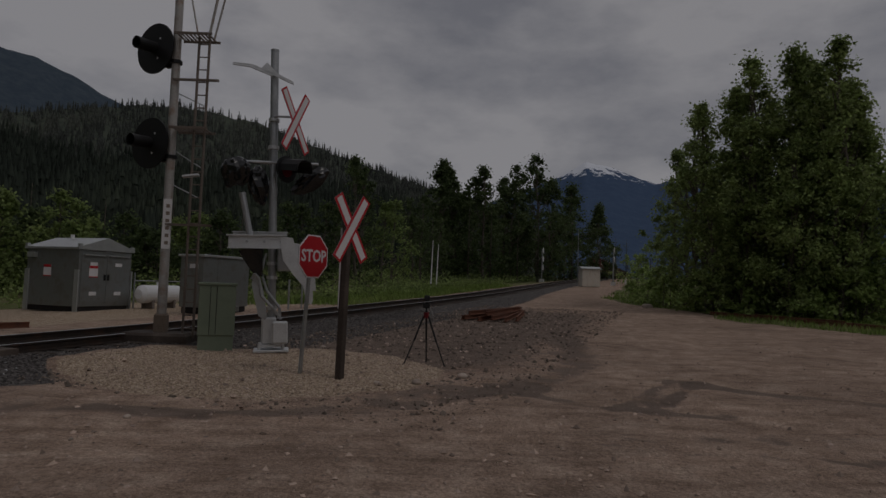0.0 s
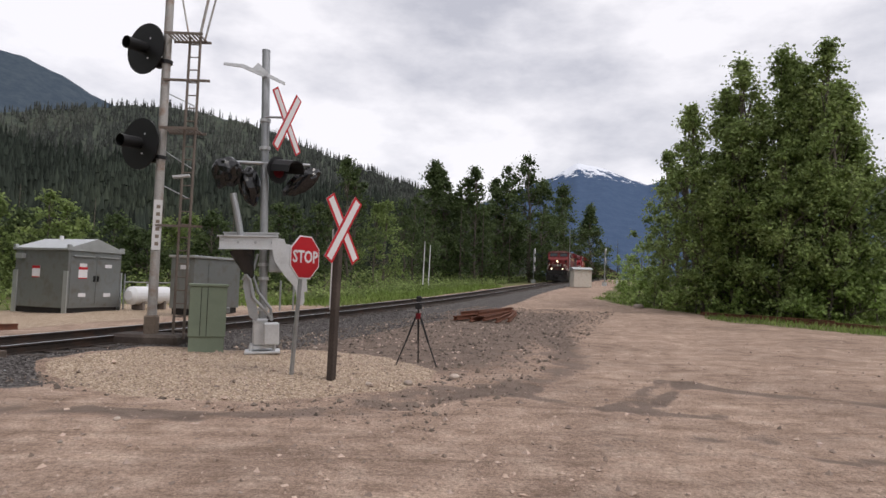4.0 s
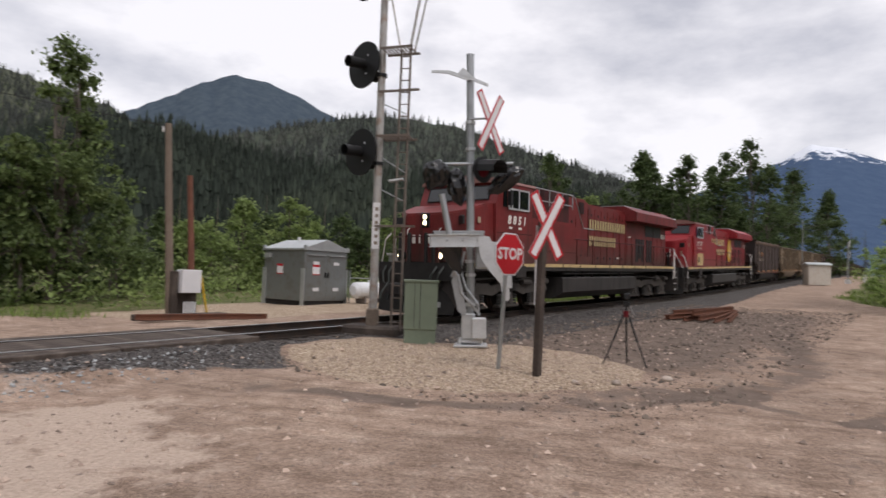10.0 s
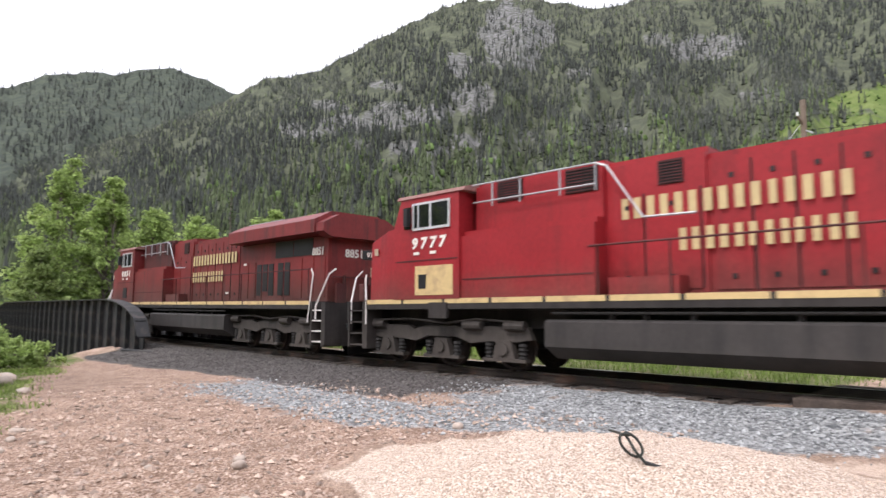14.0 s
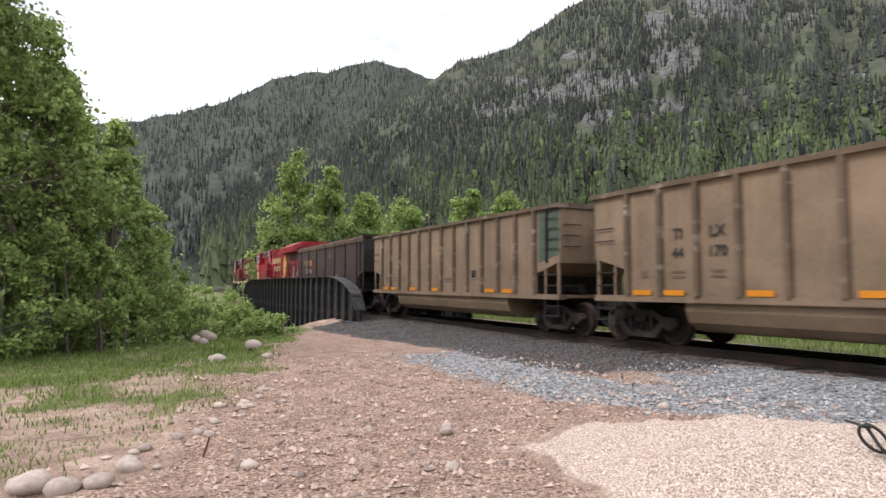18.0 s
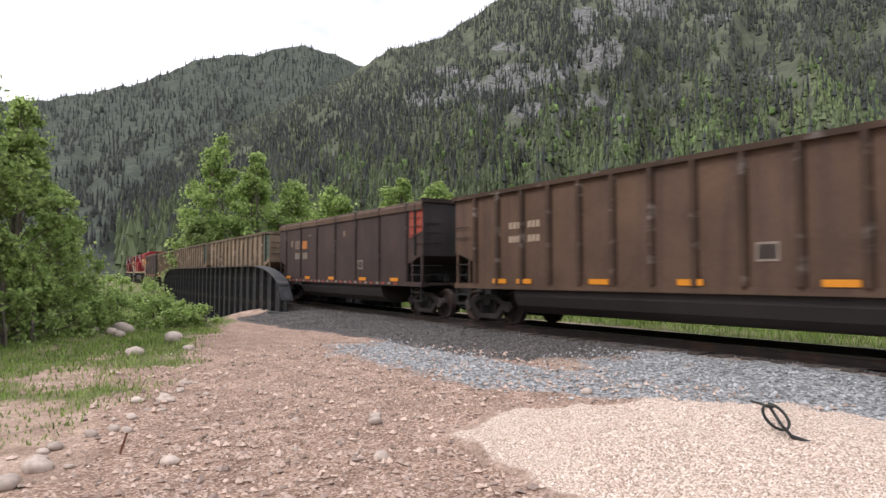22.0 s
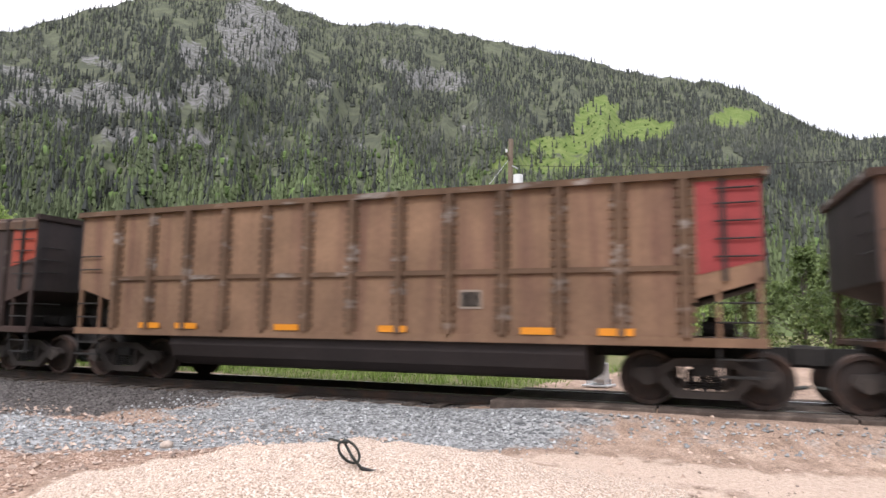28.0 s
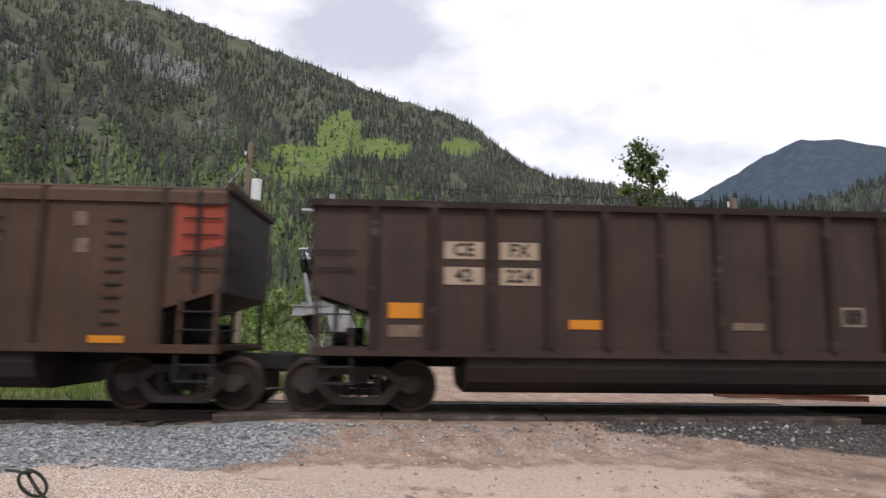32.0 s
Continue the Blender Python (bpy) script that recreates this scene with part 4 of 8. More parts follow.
def cover(surface, a0, a1, t0, t1, count, gaps=0.0, seed=0.0, bias=1.0):
    a = rng.uniform(a0, a1, count)
    t = t0 + (t1 - t0) * rng.uniform(0, 1, count) ** bias
    p = surface(a, t)
    keep = np.ones(count, bool)
    if gaps:
        g = wave(a * 0.55, t * 14, seed) + 0.6 * wave(a * 1.7, t * 33, seed + 2)
        keep = g > -1 + gaps
    return a[keep], t[keep], p[keep]


def clearing(p):
    """The cut block and the cliffs, where few trees stand."""
    az, el = np.degrees(np.arctan2(-p[:, 0], p[:, 1])), np.degrees(np.arctan2(p[:, 2] + 4, np.hypot(p[:, 0], p[:, 1])))
    rocky, cut = bare_ground(az, el)
    return rocky, cut


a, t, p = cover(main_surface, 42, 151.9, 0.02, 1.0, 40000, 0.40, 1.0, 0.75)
rocky, cut = clearing(p)
k = rng.uniform(0, 1, len(a)) > np.maximum(rocky * 0.6, step(cut, 0.2, 0.65) * 0.95)
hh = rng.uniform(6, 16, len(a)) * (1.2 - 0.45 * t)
# high forest takes the haze-greyed needles, low slopes mostly the greener ones
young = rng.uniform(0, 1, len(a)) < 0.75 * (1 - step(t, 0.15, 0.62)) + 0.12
scatter("far_forest", "dense dark conifers on the mountainside", "forest", p[k & ~young], hh[k & ~young], CON, "needlehaze")
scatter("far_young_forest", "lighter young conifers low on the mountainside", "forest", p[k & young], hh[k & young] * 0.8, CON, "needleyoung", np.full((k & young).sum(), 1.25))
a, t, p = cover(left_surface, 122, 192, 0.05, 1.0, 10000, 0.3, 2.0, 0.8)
scatter("far_forest", "dense dark conifers on the far hills", "forest", p, rng.uniform(10, 18, len(p)), CON, "needlehaze")
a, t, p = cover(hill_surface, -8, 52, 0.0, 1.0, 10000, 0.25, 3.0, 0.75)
scatter("far_forest", "conifers covering the wooded hill", "forest", p, rng.uniform(12, 22, len(p)), CON, "needlehaze")
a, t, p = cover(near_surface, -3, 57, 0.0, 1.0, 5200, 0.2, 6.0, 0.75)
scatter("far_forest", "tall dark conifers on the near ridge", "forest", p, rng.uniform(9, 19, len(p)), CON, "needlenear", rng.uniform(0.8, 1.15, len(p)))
a, t, p = cover(main_surface, 42, 150, 0.04, 0.40, 2000, 0.5, 4.0, 1.3)
scatter("far_broadleaf", "light green broad-leaved trees on the lower slopes", "forest", p, rng.uniform(4, 8, len(p)), BLOB, "leaffar")
a, t, p = cover(main_surface, 62, 84, 0.25, 0.75, 2600, 0.2, 5.0)
k = (clearing(p)[1] > 0.3) & (rng.uniform(0, 1, len(p)) < 0.35)
scatter("far_scrub", "bright green regrowth in the logged clearing", "scrub", p[k], rng.uniform(1.0, 3.0, k.sum()), BLOB, "leaffar", np.full(k.sum(), 1.6))

# ---- railway track ----
def sweep(profile, s_list, w0):
    """A bar of constant outline (w, z from the rail's top) along the track."""
    vs, fs, n = [], [], len(profile)
    for s in s_list:
        for w, z in profile:
            vs.append(tuple(on_track(s, w0 + w, z)))
    for i in range(len(s_list) - 1):
        for j in range(n):
            k = (j + 1) % n
            fs.append((i * n + j, i * n + k, (i + 1) * n + k, (i + 1) * n + j))
    fs.append(tuple(range(n))[::-1])
    fs.append(tuple((len(s_list) - 1) * n + j for j in range(n)))
    return vs, fs


track = tagged(empty("railway_track"), "single railway track on dark ballast with wooden ties", "railway track", kind="structure")
s_list = list(np.arange(-300, -60, 6.0)) + list(np.arange(-60, 120, 2.0)) + list(np.arange(120, 420, 6.0))
for w0 in (-0.755, 0.755):
    vs, fs = sweep([(-0.075, -0.18), (-0.075, -0.165), (-0.01, -0.145), (-0.01, -0.045), (-0.036, -0.035), (-0.036, -0.004), (0.036, -0.004), (0.036, -0.035), (0.01, -0.045), (0.01, -0.145), (0.075, -0.165), (0.075, -0.18)], s_list, w0)
    r = new("rail", from_arrays("rail", vs, fs, "rail"))
    r.parent = track
    vs, fs = sweep([(-0.033, -0.004), (-0.024, 0.0), (0.024, 0.0), (0.033, -0.004)], s_list, w0)
    h = new("rail_head", from_arrays("rail_head", vs, fs, "railhead"))
    h.parent = r
tie_mesh = None
for i in range(300):
    s = -58 + i * 0.56
    if tie_mesh is None:
        bm = boxed(-0.115, 0.115, -1.3, 1.3, -0.16, 0.0, bevel=0.012)
        tie_mesh = bpy.data.meshes.new("tie")
        bm.to_mesh(tie_mesh)
        bm.free()
        tie_mesh.materials.append(M["tie"])
    ob = new("tie", tie_mesh)
    ob.parent = track
    ob.matrix_basis = track_pose(s, -0.175)
# crossing deck of timber planks
deck = tagged(empty("crossing_deck"), "worn timber planks between the rails at the road crossing", "crossing deck", kind="structure")
for w0, wd in ((-1.20, 0.28), (-0.90, 0.22), (-0.52, 0.24), (-0.26, 0.24), (0.0, 0.24), (0.26, 0.24), (0.52, 0.24), (0.90, 0.22), (1.20, 0.28)):
    for s0 in (-3.2, -0.4, 2.4, 5.2):
        me = bpy.data.meshes.new("plank")
        bm = boxed(-1.385, 1.385, -wd / 2, wd / 2, -0.17, -0.012, bevel=0.012)
        bm.to_mesh(me)
        bm.free()
        me.materials.append(M["plank"])
        ob = new("plank", me)
        ob.parent = deck
        ob.matrix_basis = track_pose(s0 + 1.4) @ pose(0, -w0, 0)

# ---- plate girder bridge ----
bridge = tagged(empty("girder_bridge"), "black riveted plate girder railway bridge over the creek", "bridge", kind="structure")
S0, S1 = -26.4, -60.0


def girder_top(s):
    e = min(S0 - s, s - S1)
    return 1.72 if e > 5.2 else 0.2 + 1.52 * math.sqrt(max(0.0, 1 - ((5.2 - e) / 5.2) ** 2.2))


for w0 in (2.8, -2.8):
    ss = list(np.linspace(S0, S1, 60))
    vs, fs = [], []
    for s in ss:
        for z in (-1.35, girder_top(s)):
            for dw in (-0.02, 0.02):
                vs.append(tuple(on_track(s, w0 + dw, z)))
    for i in range(len(ss) - 1):
        a, b = i * 4, i * 4 + 4
        fs += [(a, a + 2, b + 2, b), (a + 1, b + 1, b + 3, a + 3)]
    fs += [(0, 1, 3, 2), tuple(len(ss) * 4 - 4 + q for q in (0, 2, 3, 1))]
    g = new("girder_web", from_arrays("girder_web", vs, fs, "girder"))
    g.parent = bridge
    vs, fs = [], []
    for s in ss:
        z = girder_top(s)
        for dw, dz in ((-0.26, 0), (0.26, 0), (0.26, 0.05), (-0.26, 0.05)):
            vs.append(tuple(on_track(s, w0 + dw, z + dz)))
    for i in range(len(ss) - 1):
        a, b = i * 4, i * 4 + 4
        fs += [(a + q, a + (q + 1) % 4, b + (q + 1) % 4, b + q) for q in range(4)]
    fs += [(0, 1, 2, 3), tuple(len(ss) * 4 - 4 + q for q in (3, 2, 1, 0))]
    f = new("top_flange", from_arrays("top_flange", vs, fs, "girder"))
    f.parent = bridge
    vs, fs = sweep([(-0.26, -1.40), (0.26, -1.40), (0.26, -1.34), (-0.26, -1.34)], ss, w0)
    f = new("bottom_flange", from_arrays("bottom_flange", vs, fs, "girder"))
    f.parent = bridge
    for i in range(28):
        s = S0 - 0.5 - i * 1.2
        z1 = girder_top(s)
        bm = bmesh.new()
        box(bm, -0.05, 0.05, -0.2, 0.2, -1.34, z1)
        part("stiffener", bm, "girder", bridge, m=track_pose(s) @ pose(0, -w0, 0))
part("bridge_floor", boxed(-16.8, 16.8, -2.7, 2.7, -0.75, -0.30), "girder", bridge, m=track_pose((S0 + S1) / 2))
for s in (-25.7, -61.0):
    a = tagged(part("bridge_abutment", boxed(-0.75, 0.75, -2.45, 2.45, -4.4, -0.75, bevel=0.04), "concrete", m=track_pose(s)), "stained concrete bridge abutment", "abutment", kind="structure")
for k in range(2):
    part_ob = part("retaining_timber", boxed(-2.2, 2.2, -0.16, 0.16, -0.15, 0.15, bevel=0.02), "girder", m=track_pose(-25.2, -0.42 - 0.3 * k) @ pose(0, -2.75 + 0.04 * k, 0, 0, 0, 12))
    tagged(part_ob, "dark timber holding back the ballast at the bridge", "timber", "retaining timbers")

# ---- the train ----
NOSE_S, SPEED, CAR_PITCH, LOCO_LEN = 142.04, 12.67, 15.69, 21.8
TRAIN = []
SPIN = {}                 # wheels by radius and place in their truck


def both(fn):
    """One bmesh with a shape on each side of the vehicle."""
    bm = bmesh.new()
    for sgn in (-1, 1):
        fn(bm, sgn)
    bmesh.ops.recalc_face_normals(bm, faces=bm.faces)
    return bm


def ybox(bm, sgn, x0, x1, ya, yb, z0, z1):
    box(bm, x0, x1, *sorted((sgn * ya, sgn * yb)), z0, z1)


_wheels = {}


def wheelset_mesh(r):
    if r in _wheels:
        return _wheels[r]
    bm = bmesh.new()
    rod(bm, (0, -0.75, 0), (0, 0.75, 0), 0.085, sides=8)
    n = 24
    for sgn in (-1, 1):
        prof = [(r * 0.16, 0.80), (r * 0.30, 0.76), (r * 0.80, 0.735), (r * 0.86, 0.80), (r, 0.80), (r, 0.70), (r + 0.028, 0.685), (r + 0.028, 0.665), (r * 0.8, 0.665)]
        rings = [[bm.verts.new((math.cos(2 * math.pi * i / n) * q, sgn * y, math.sin(2 * math.pi * i / n) * q)) for i in range(n)] for q, y in prof]
        for a, b in zip(rings[:-1], rings[1:]):
            for i in range(n):
                j = (i + 1) % n
                bm.faces.new((a[i], a[j], b[j], b[i]))
        bm.faces.new(rings[0])
        for i in range(4):      # cored holes read as dark spots on the plate
            a = math.pi / 2 * i
            p = Vector((math.cos(a) * r * 0.55, sgn * 0.748, math.sin(a) * r * 0.55))
            rod(bm, p, p + Vector((0, sgn * 0.006, 0)), r * 0.09, sides=6)
    bmesh.ops.recalc_face_normals(bm, faces=bm.faces)
    me = bpy.data.meshes.new("wheelset")
    bm.to_mesh(me)
    bm.free()
    me.materials.append(M["wheel"])
    _wheels[r] = me
    return me


def wheelset(truck, x, r):
    ob = new("wheelset", wheelset_mesh(r))
    ob.parent = truck
    ob.matrix_basis = pose(x, 0, r)
    SPIN.setdefault((x, r), []).append(ob)
    return ob


def spring_mesh():
    """One coil spring as a single turned shape, shared by all the trucks."""
    if "spring" not in _wheels:
        bm = bmesh.new()
        rings = [[bm.verts.new((math.cos(i * math.pi / 4) * q, math.sin(i * math.pi / 4) * q, 0.022 * k)) for i in range(8)] for k, q in enumerate([0.085, 0.062] * 5 + [0.085])]
        for a, b in zip(rings[:-1], rings[1:]):
            for i in range(8):
                bm.faces.new((a[i], a[(i + 1) % 8], b[(i + 1) % 8], b[i]))
        bm.faces.new(rings[0][::-1])
        bm.faces.new(rings[-1])
        me = bpy.data.meshes.new("spring")
        bm.to_mesh(me)
        bm.free()
        me.materials.append(M["dark"])
        _wheels["spring"] = me
    return _wheels["spring"]


def freight_truck(car, x):
    """Three-piece truck: cast side frames with a spring nest, bolster, two wheelsets."""
    def side(bm, sgn):
        y0, y1 = sgn * 0.86, sgn * 1.0
        y0, y1 = min(y0, y1), max(y0, y1)
        prism(bm, [(-1.12, 0.50), (-1.06, 0.62), (-0.72, 0.64), (-0.42, 0.80), (0.42, 0.80), (0.72, 0.64), (1.06, 0.62), (1.12, 0.50), (0.98, 0.36), (0.78, 0.36), (0.70, 0.46), (0.40, 0.66), (-0.40, 0.66), (-0.70, 0.46), (-0.78, 0.36), (-0.98, 0.36)], "y", y0, y1)
        prism(bm, [(-0.78, 0.48), (-0.60, 0.54), (-0.34, 0.27), (0.34, 0.27), (0.60, 0.54), (0.78, 0.48), (0.46, 0.15), (-0.46, 0.15)], "y", y0, y1)
        for q in (-0.36, 0.30):
            box(bm, q, q + 0.06, y0, y1, 0.26, 0.68)
        for q in (-0.889, 0.889):
            rod(bm, (q, sgn * 0.90, 0.457), (q, sgn * 1.03, 0.457), 0.12, sides=10)
    t = part("truck", both(side), "cartruck", car, m=pose(x, 0, 0))
    bm = bmesh.new()
    box(bm, -0.18, 0.18, -1.02, 1.02, 0.52, 0.70)
    box(bm, -0.5, 0.5, -0.35, 0.35, 0.66, 0.80)
    part("bolster", bm, "dark", t)
    for sgn in (-1, 1):
        for q in (-0.2, 0.0, 0.2):
            sp = new("spring", spring_mesh())
            sp.parent = t
            sp.matrix_basis = pose(q, sgn * 0.93, 0.285)
    for q in (-0.889, 0.889):
        wheelset(t, q, 0.457)


def coupler(thing, x, sgn):
    bm = bmesh.new()
    box(bm, min(x, x + sgn * 0.7), max(x, x + sgn * 0.7), -0.14, 0.14, 0.72, 0.98)
    a = x + sgn * 0.5
    box(bm, min(a, a + sgn * 0.36), max(a, a + sgn * 0.36), -0.24, 0.24, 0.66, 1.02, bevel=0.05)
    part("coupler", bm, "dark", thing)
    pts = [(x + sgn * 0.1, -0.34, 0.82), (x + sgn * 0.3, -0.36, 0.45), (x + sgn * 0.5, -0.36, 0.32), (x + sgn * 0.75, -0.34, 0.36)]
    part("air_hose", rods(pts, 0.035, 6), "cable", thing)


PAINT = {}


def car_paint(key, colour, tint, worn=(0.26, 0.24, 0.22)):
    PAINT[key] = worn_paint("car_" + key, colour, tint, tuple(v * 0.72 for v in colour), (1.0, 2.6), 0.75, (0.47, 0.68), 2.4, 0.16, 0.75, 0.26)
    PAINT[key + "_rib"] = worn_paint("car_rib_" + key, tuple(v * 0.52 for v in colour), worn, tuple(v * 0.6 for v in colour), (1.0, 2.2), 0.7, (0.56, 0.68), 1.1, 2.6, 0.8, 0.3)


car_paint("tan", (0.252, 0.180, 0.117), (0.20, 0.142, 0.097), (0.36, 0.30, 0.24))
car_paint("brown", (0.115, 0.065, 0.046), (0.088, 0.052, 0.040))
car_paint("ochre", (0.215, 0.128, 0.078), (0.13, 0.066, 0.047), (0.27, 0.235, 0.21))
car_paint("dark", (0.056, 0.034, 0.028), (0.038, 0.027, 0.025), (0.09, 0.072, 0.063))
car_paint("umber", (0.104, 0.061, 0.038), (0.068, 0.042, 0.031), (0.2, 0.17, 0.15))
# near-black tone for end walls, end sheets and most tubs
car_paint("nearblack", (0.036, 0.027, 0.026), (0.024, 0.02, 0.02), (0.06, 0.05, 0.045))
car_paint("smoothbrown", (0.085, 0.047, 0.030), (0.055, 0.037, 0.028), (0.05, 0.036, 0.033))
END_PAINT = {
    "green": mat("end_green", (0.075, 0.10, 0.075), 0.7, vary=0.3),
    "red": mat("end_red", (0.25, 0.036, 0.036), 0.7, vary=0.2),
    "orange": mat("end_orange", (0.40, 0.14, 0.03), 0.7, vary=0.2),
    "rust": mat("end_rust", (0.30, 0.055, 0.032), 0.7, vary=0.2),
}
M["patch"] = mat("number_patch", (0.40, 0.31, 0.225), 0.7, vary=0.15)
M["faded"] = mat("faded_number", (0.25, 0.20, 0.16), 0.7, vary=0.2)
M["smudge"] = mat("smudged_mark", (0.175, 0.125, 0.09), 0.8, vary=0.4, scale=6.0)
M["smudgedark"] = mat("faint_stencil", (0.13, 0.092, 0.062), 0.8, vary=0.3)
M["darknum"] = mat("dark_number", (0.03, 0.026, 0.024), 0.7, vary=0.2)
M["ghost"] = mat("grey_spray", (0.135, 0.118, 0.107), 0.75, vary=0.3)
M["redmark"] = mat("red_marker", (0.30, 0.05, 0.035), 0.5)
HW, HB, TOP, SILL, SLOPE_X = 1.56, 7.05, 3.6, 1.10, 6.02


def coal_car(paint, end, ribs=13, smooth=False, midrail=False, label="", marks=(), dashes=False, tabs=()):
    car = empty("coal_car")
    tagged(car, label, "freight car", "cars of the coal train")
    P, Rb = PAINT[paint], PAINT[paint + "_rib"]
    outline = [(-HB, 2.04), (-SLOPE_X, 1.72), (-SLOPE_X, SILL), (SLOPE_X, SILL), (SLOPE_X, 1.72), (HB, 2.04), (HB, TOP), (-HB, TOP)]
    for sgn in (-1, 1):
        bm = bmesh.new()
        prism(bm, outline, "y", *sorted((sgn * (HW - 0.06), sgn * HW)))
        part("side_sheet", bm, P, car)
        bm = bmesh.new()
        if smooth:
            prism(bm, [(HW - 0.1, TOP - 0.28), (HW + 0.05, TOP - 0.26), (HW + 0.05, TOP - 0.08), (HW - 0.04, TOP + 0.03), (HW - 0.16, TOP + 0.03)], "x", -HB, HB)
            if sgn < 0:
                bmesh.ops.scale(bm, vec=(1, -1, 1), verts=bm.verts)
        else:
            box(bm, -HB - 0.02, HB + 0.02, *sorted((sgn * (HW - 0.1), sgn * (HW + 0.09))), TOP - 0.02, TOP + 0.09)
        bmesh.ops.recalc_face_normals(bm, faces=bm.faces)
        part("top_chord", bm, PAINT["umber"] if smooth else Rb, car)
        bm = bmesh.new()
        box(bm, -HB, HB, *sorted((sgn * (HW - 0.2), sgn * (HW + 0.05))), SILL - 0.10, SILL + 0.04)
        part("side_sill", bm, P, car)
    # outside posts
    n = ribs
    for i in range(n):
        x = -SLOPE_X + 0.04 + (2 * SLOPE_X - 0.08) * i / (n - 1)
        bm = bmesh.new()
        d = 0.055 if smooth else 0.10
        wd = 0.07 if smooth else 0.085
        prism(bm, [(x - wd, -HW - 0.002), (x - wd * 0.6, -HW - d), (x + wd * 0.6, -HW - d), (x + wd, -HW - 0.002)], "z", SILL + 0.04, TOP - 0.02)
        if midrail:
            for z in np.arange(SILL + 0.12, TOP - 0.1, 0.155):
                box(bm, x - 0.15, x - wd, -HW - 0.03, -HW, z, z + 0.10)
                box(bm, x + wd, x + 0.15, -HW - 0.03, -HW, z, z + 0.10)
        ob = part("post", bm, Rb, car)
        ob2 = new("post", ob.data)
        ob2.parent = car
        ob2.matrix_basis = pose(2 * x, 0, 0, 0, 0, 180) if abs(x) > 1e-6 else pose(0, 0, 0, 0, 0, 180)
    if midrail:
        part("belt_rail", both(lambda bm, s: ybox(bm, s, -SLOPE_X, SLOPE_X, HW, HW + 0.05, 2.19, 2.28)), Rb, car)
    # sloped ends with corner posts and ladders
    for sx in (-1, 1):
        bm = bmesh.new()
        x0, x1 = sx * (HB - 0.02), sx * SLOPE_X
        vs = [(x0, -HW + 0.06, 2.04), (x0, HW - 0.06, 2.04), (x1, HW - 0.06, 1.70), (x1, -HW + 0.06, 1.70)]
        th = [bm.verts.new(v) for v in vs] + [bm.verts.new((v[0], v[1], v[2] - 0.05)) for v in vs]
        for q in ((0, 1, 2, 3), (7, 6, 5, 4), (0, 4, 5, 1), (2, 6, 7, 3)):
            bm.faces.new([th[i] for i in q])
        bmesh.ops.recalc_face_normals(bm, faces=bm.faces)
        part("end_sheet", bm, P if paint == "tan" else PAINT["nearblack"], car)
        bm = boxed(*sorted((x0 + sx * 0.001, x0 + sx * 0.12)), -HW - 0.08, HW + 0.08, TOP - 0.04, TOP + 0.09)
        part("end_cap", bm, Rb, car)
        bm = boxed(*sorted((x0, x0 + sx * 0.05)), -HW, HW, 2.0, TOP - 0.045)
        part("end_wall", bm, P if paint == "tan" else PAINT["nearblack"], car)
        if sx > 0:
            part("ladder_stile", boxed(6.52, 6.59, -HW - 0.06, -HW - 0.003, 2.02, TOP - 0.05), "dark", car)
        part("slope_sheet", box(bmesh.new(), *sorted((x1, x1 - sx * 0.06)), -HW + 0.1, HW - 0.1, SILL, 1.70), "dark", car)
        bm = bmesh.new()
        box(bm, *sorted((x1, x0 + sx * 0.02)), -HW, HW, SILL - 0.06, SILL + 0.02)
        part("end_platform", bm, P, car)
        for sy in (-1, 1):
            bm = bmesh.new()
            box(bm, *sorted((x0 - sx * 0.02, x0 - sx * 0.10)), *sorted((sy * HW, sy * (HW - 0.07))), SILL, 2.08)
            box(bm, *sorted((x0 - sx * 0.62, x0 - sx * 0.68)), *sorted((sy * HW, sy * (HW - 0.05))), SILL, 1.9)
            part("corner_post", bm, P, car)
        for z in ((1.38, 1.68, 2.40, 2.68, 2.96, 3.24, 3.48) if sx > 0 else (1.38, 1.68, 2.45, 2.75)):
            part("grab_iron", rod(bmesh.new(), (x0 - sx * 0.05, -HW - 0.05, z), (x0 - sx * 0.68, -HW - 0.05, z), 0.015, sides=5), "dark", car)
        for z in (1.38, 1.68, 2.45, 2.75, 3.05):
            part("grab_iron", rod(bmesh.new(), (x0 + sx * 0.1, -HW + 0.08, z), (x0 + sx * 0.1, -HW + 0.65, z), 0.015, sides=5), "dark", car)
        bm = bmesh.new()
        for q in (0.05, 0.65):
            box(bm, *sorted((x0 - sx * q, x0 - sx * (q + 0.035))), -HW - 0.01, -HW + 0.02, 0.55, SILL)
        box(bm, *sorted((x0, x0 - sx * 0.7)), -HW - 0.01, -HW + 0.06, 0.53, 0.57)
        box(bm, *sorted((x0, x0 - sx * 0.7)), -HW - 0.01, -HW + 0.06, 0.80, 0.83)
        part("sill_step", bm, "dark", car)
        coupler(car, sx * (HB - 0.05), sx)
    # draught gear and brake rigging behind the open ends
    bm = bmesh.new()
    box(bm, -HB, HB, -0.28, 0.28, 0.78, 1.06)
    for sx in (-1, 1):
        rod(bm, (sx * 6.2, -0.5, 1.28), (sx * 6.75, -0.5, 1.28), 0.13, sides=10)
        rod(bm, (sx * 6.3, 0.55, 1.32), (sx * 6.6, 0.55, 1.32), 0.18, sides=10)
    part("centre_sill", bm, "dark", car)
    # bathtub belly
    bm = bmesh.new()
    ring = [(-1.50, 1.06), (-1.50, 0.82), (-1.40, 0.58), (-1.18, 0.42), (-0.85, 0.36), (0.85, 0.36), (1.18, 0.42), (1.40, 0.58), (1.50, 0.82), (1.50, 1.06)]
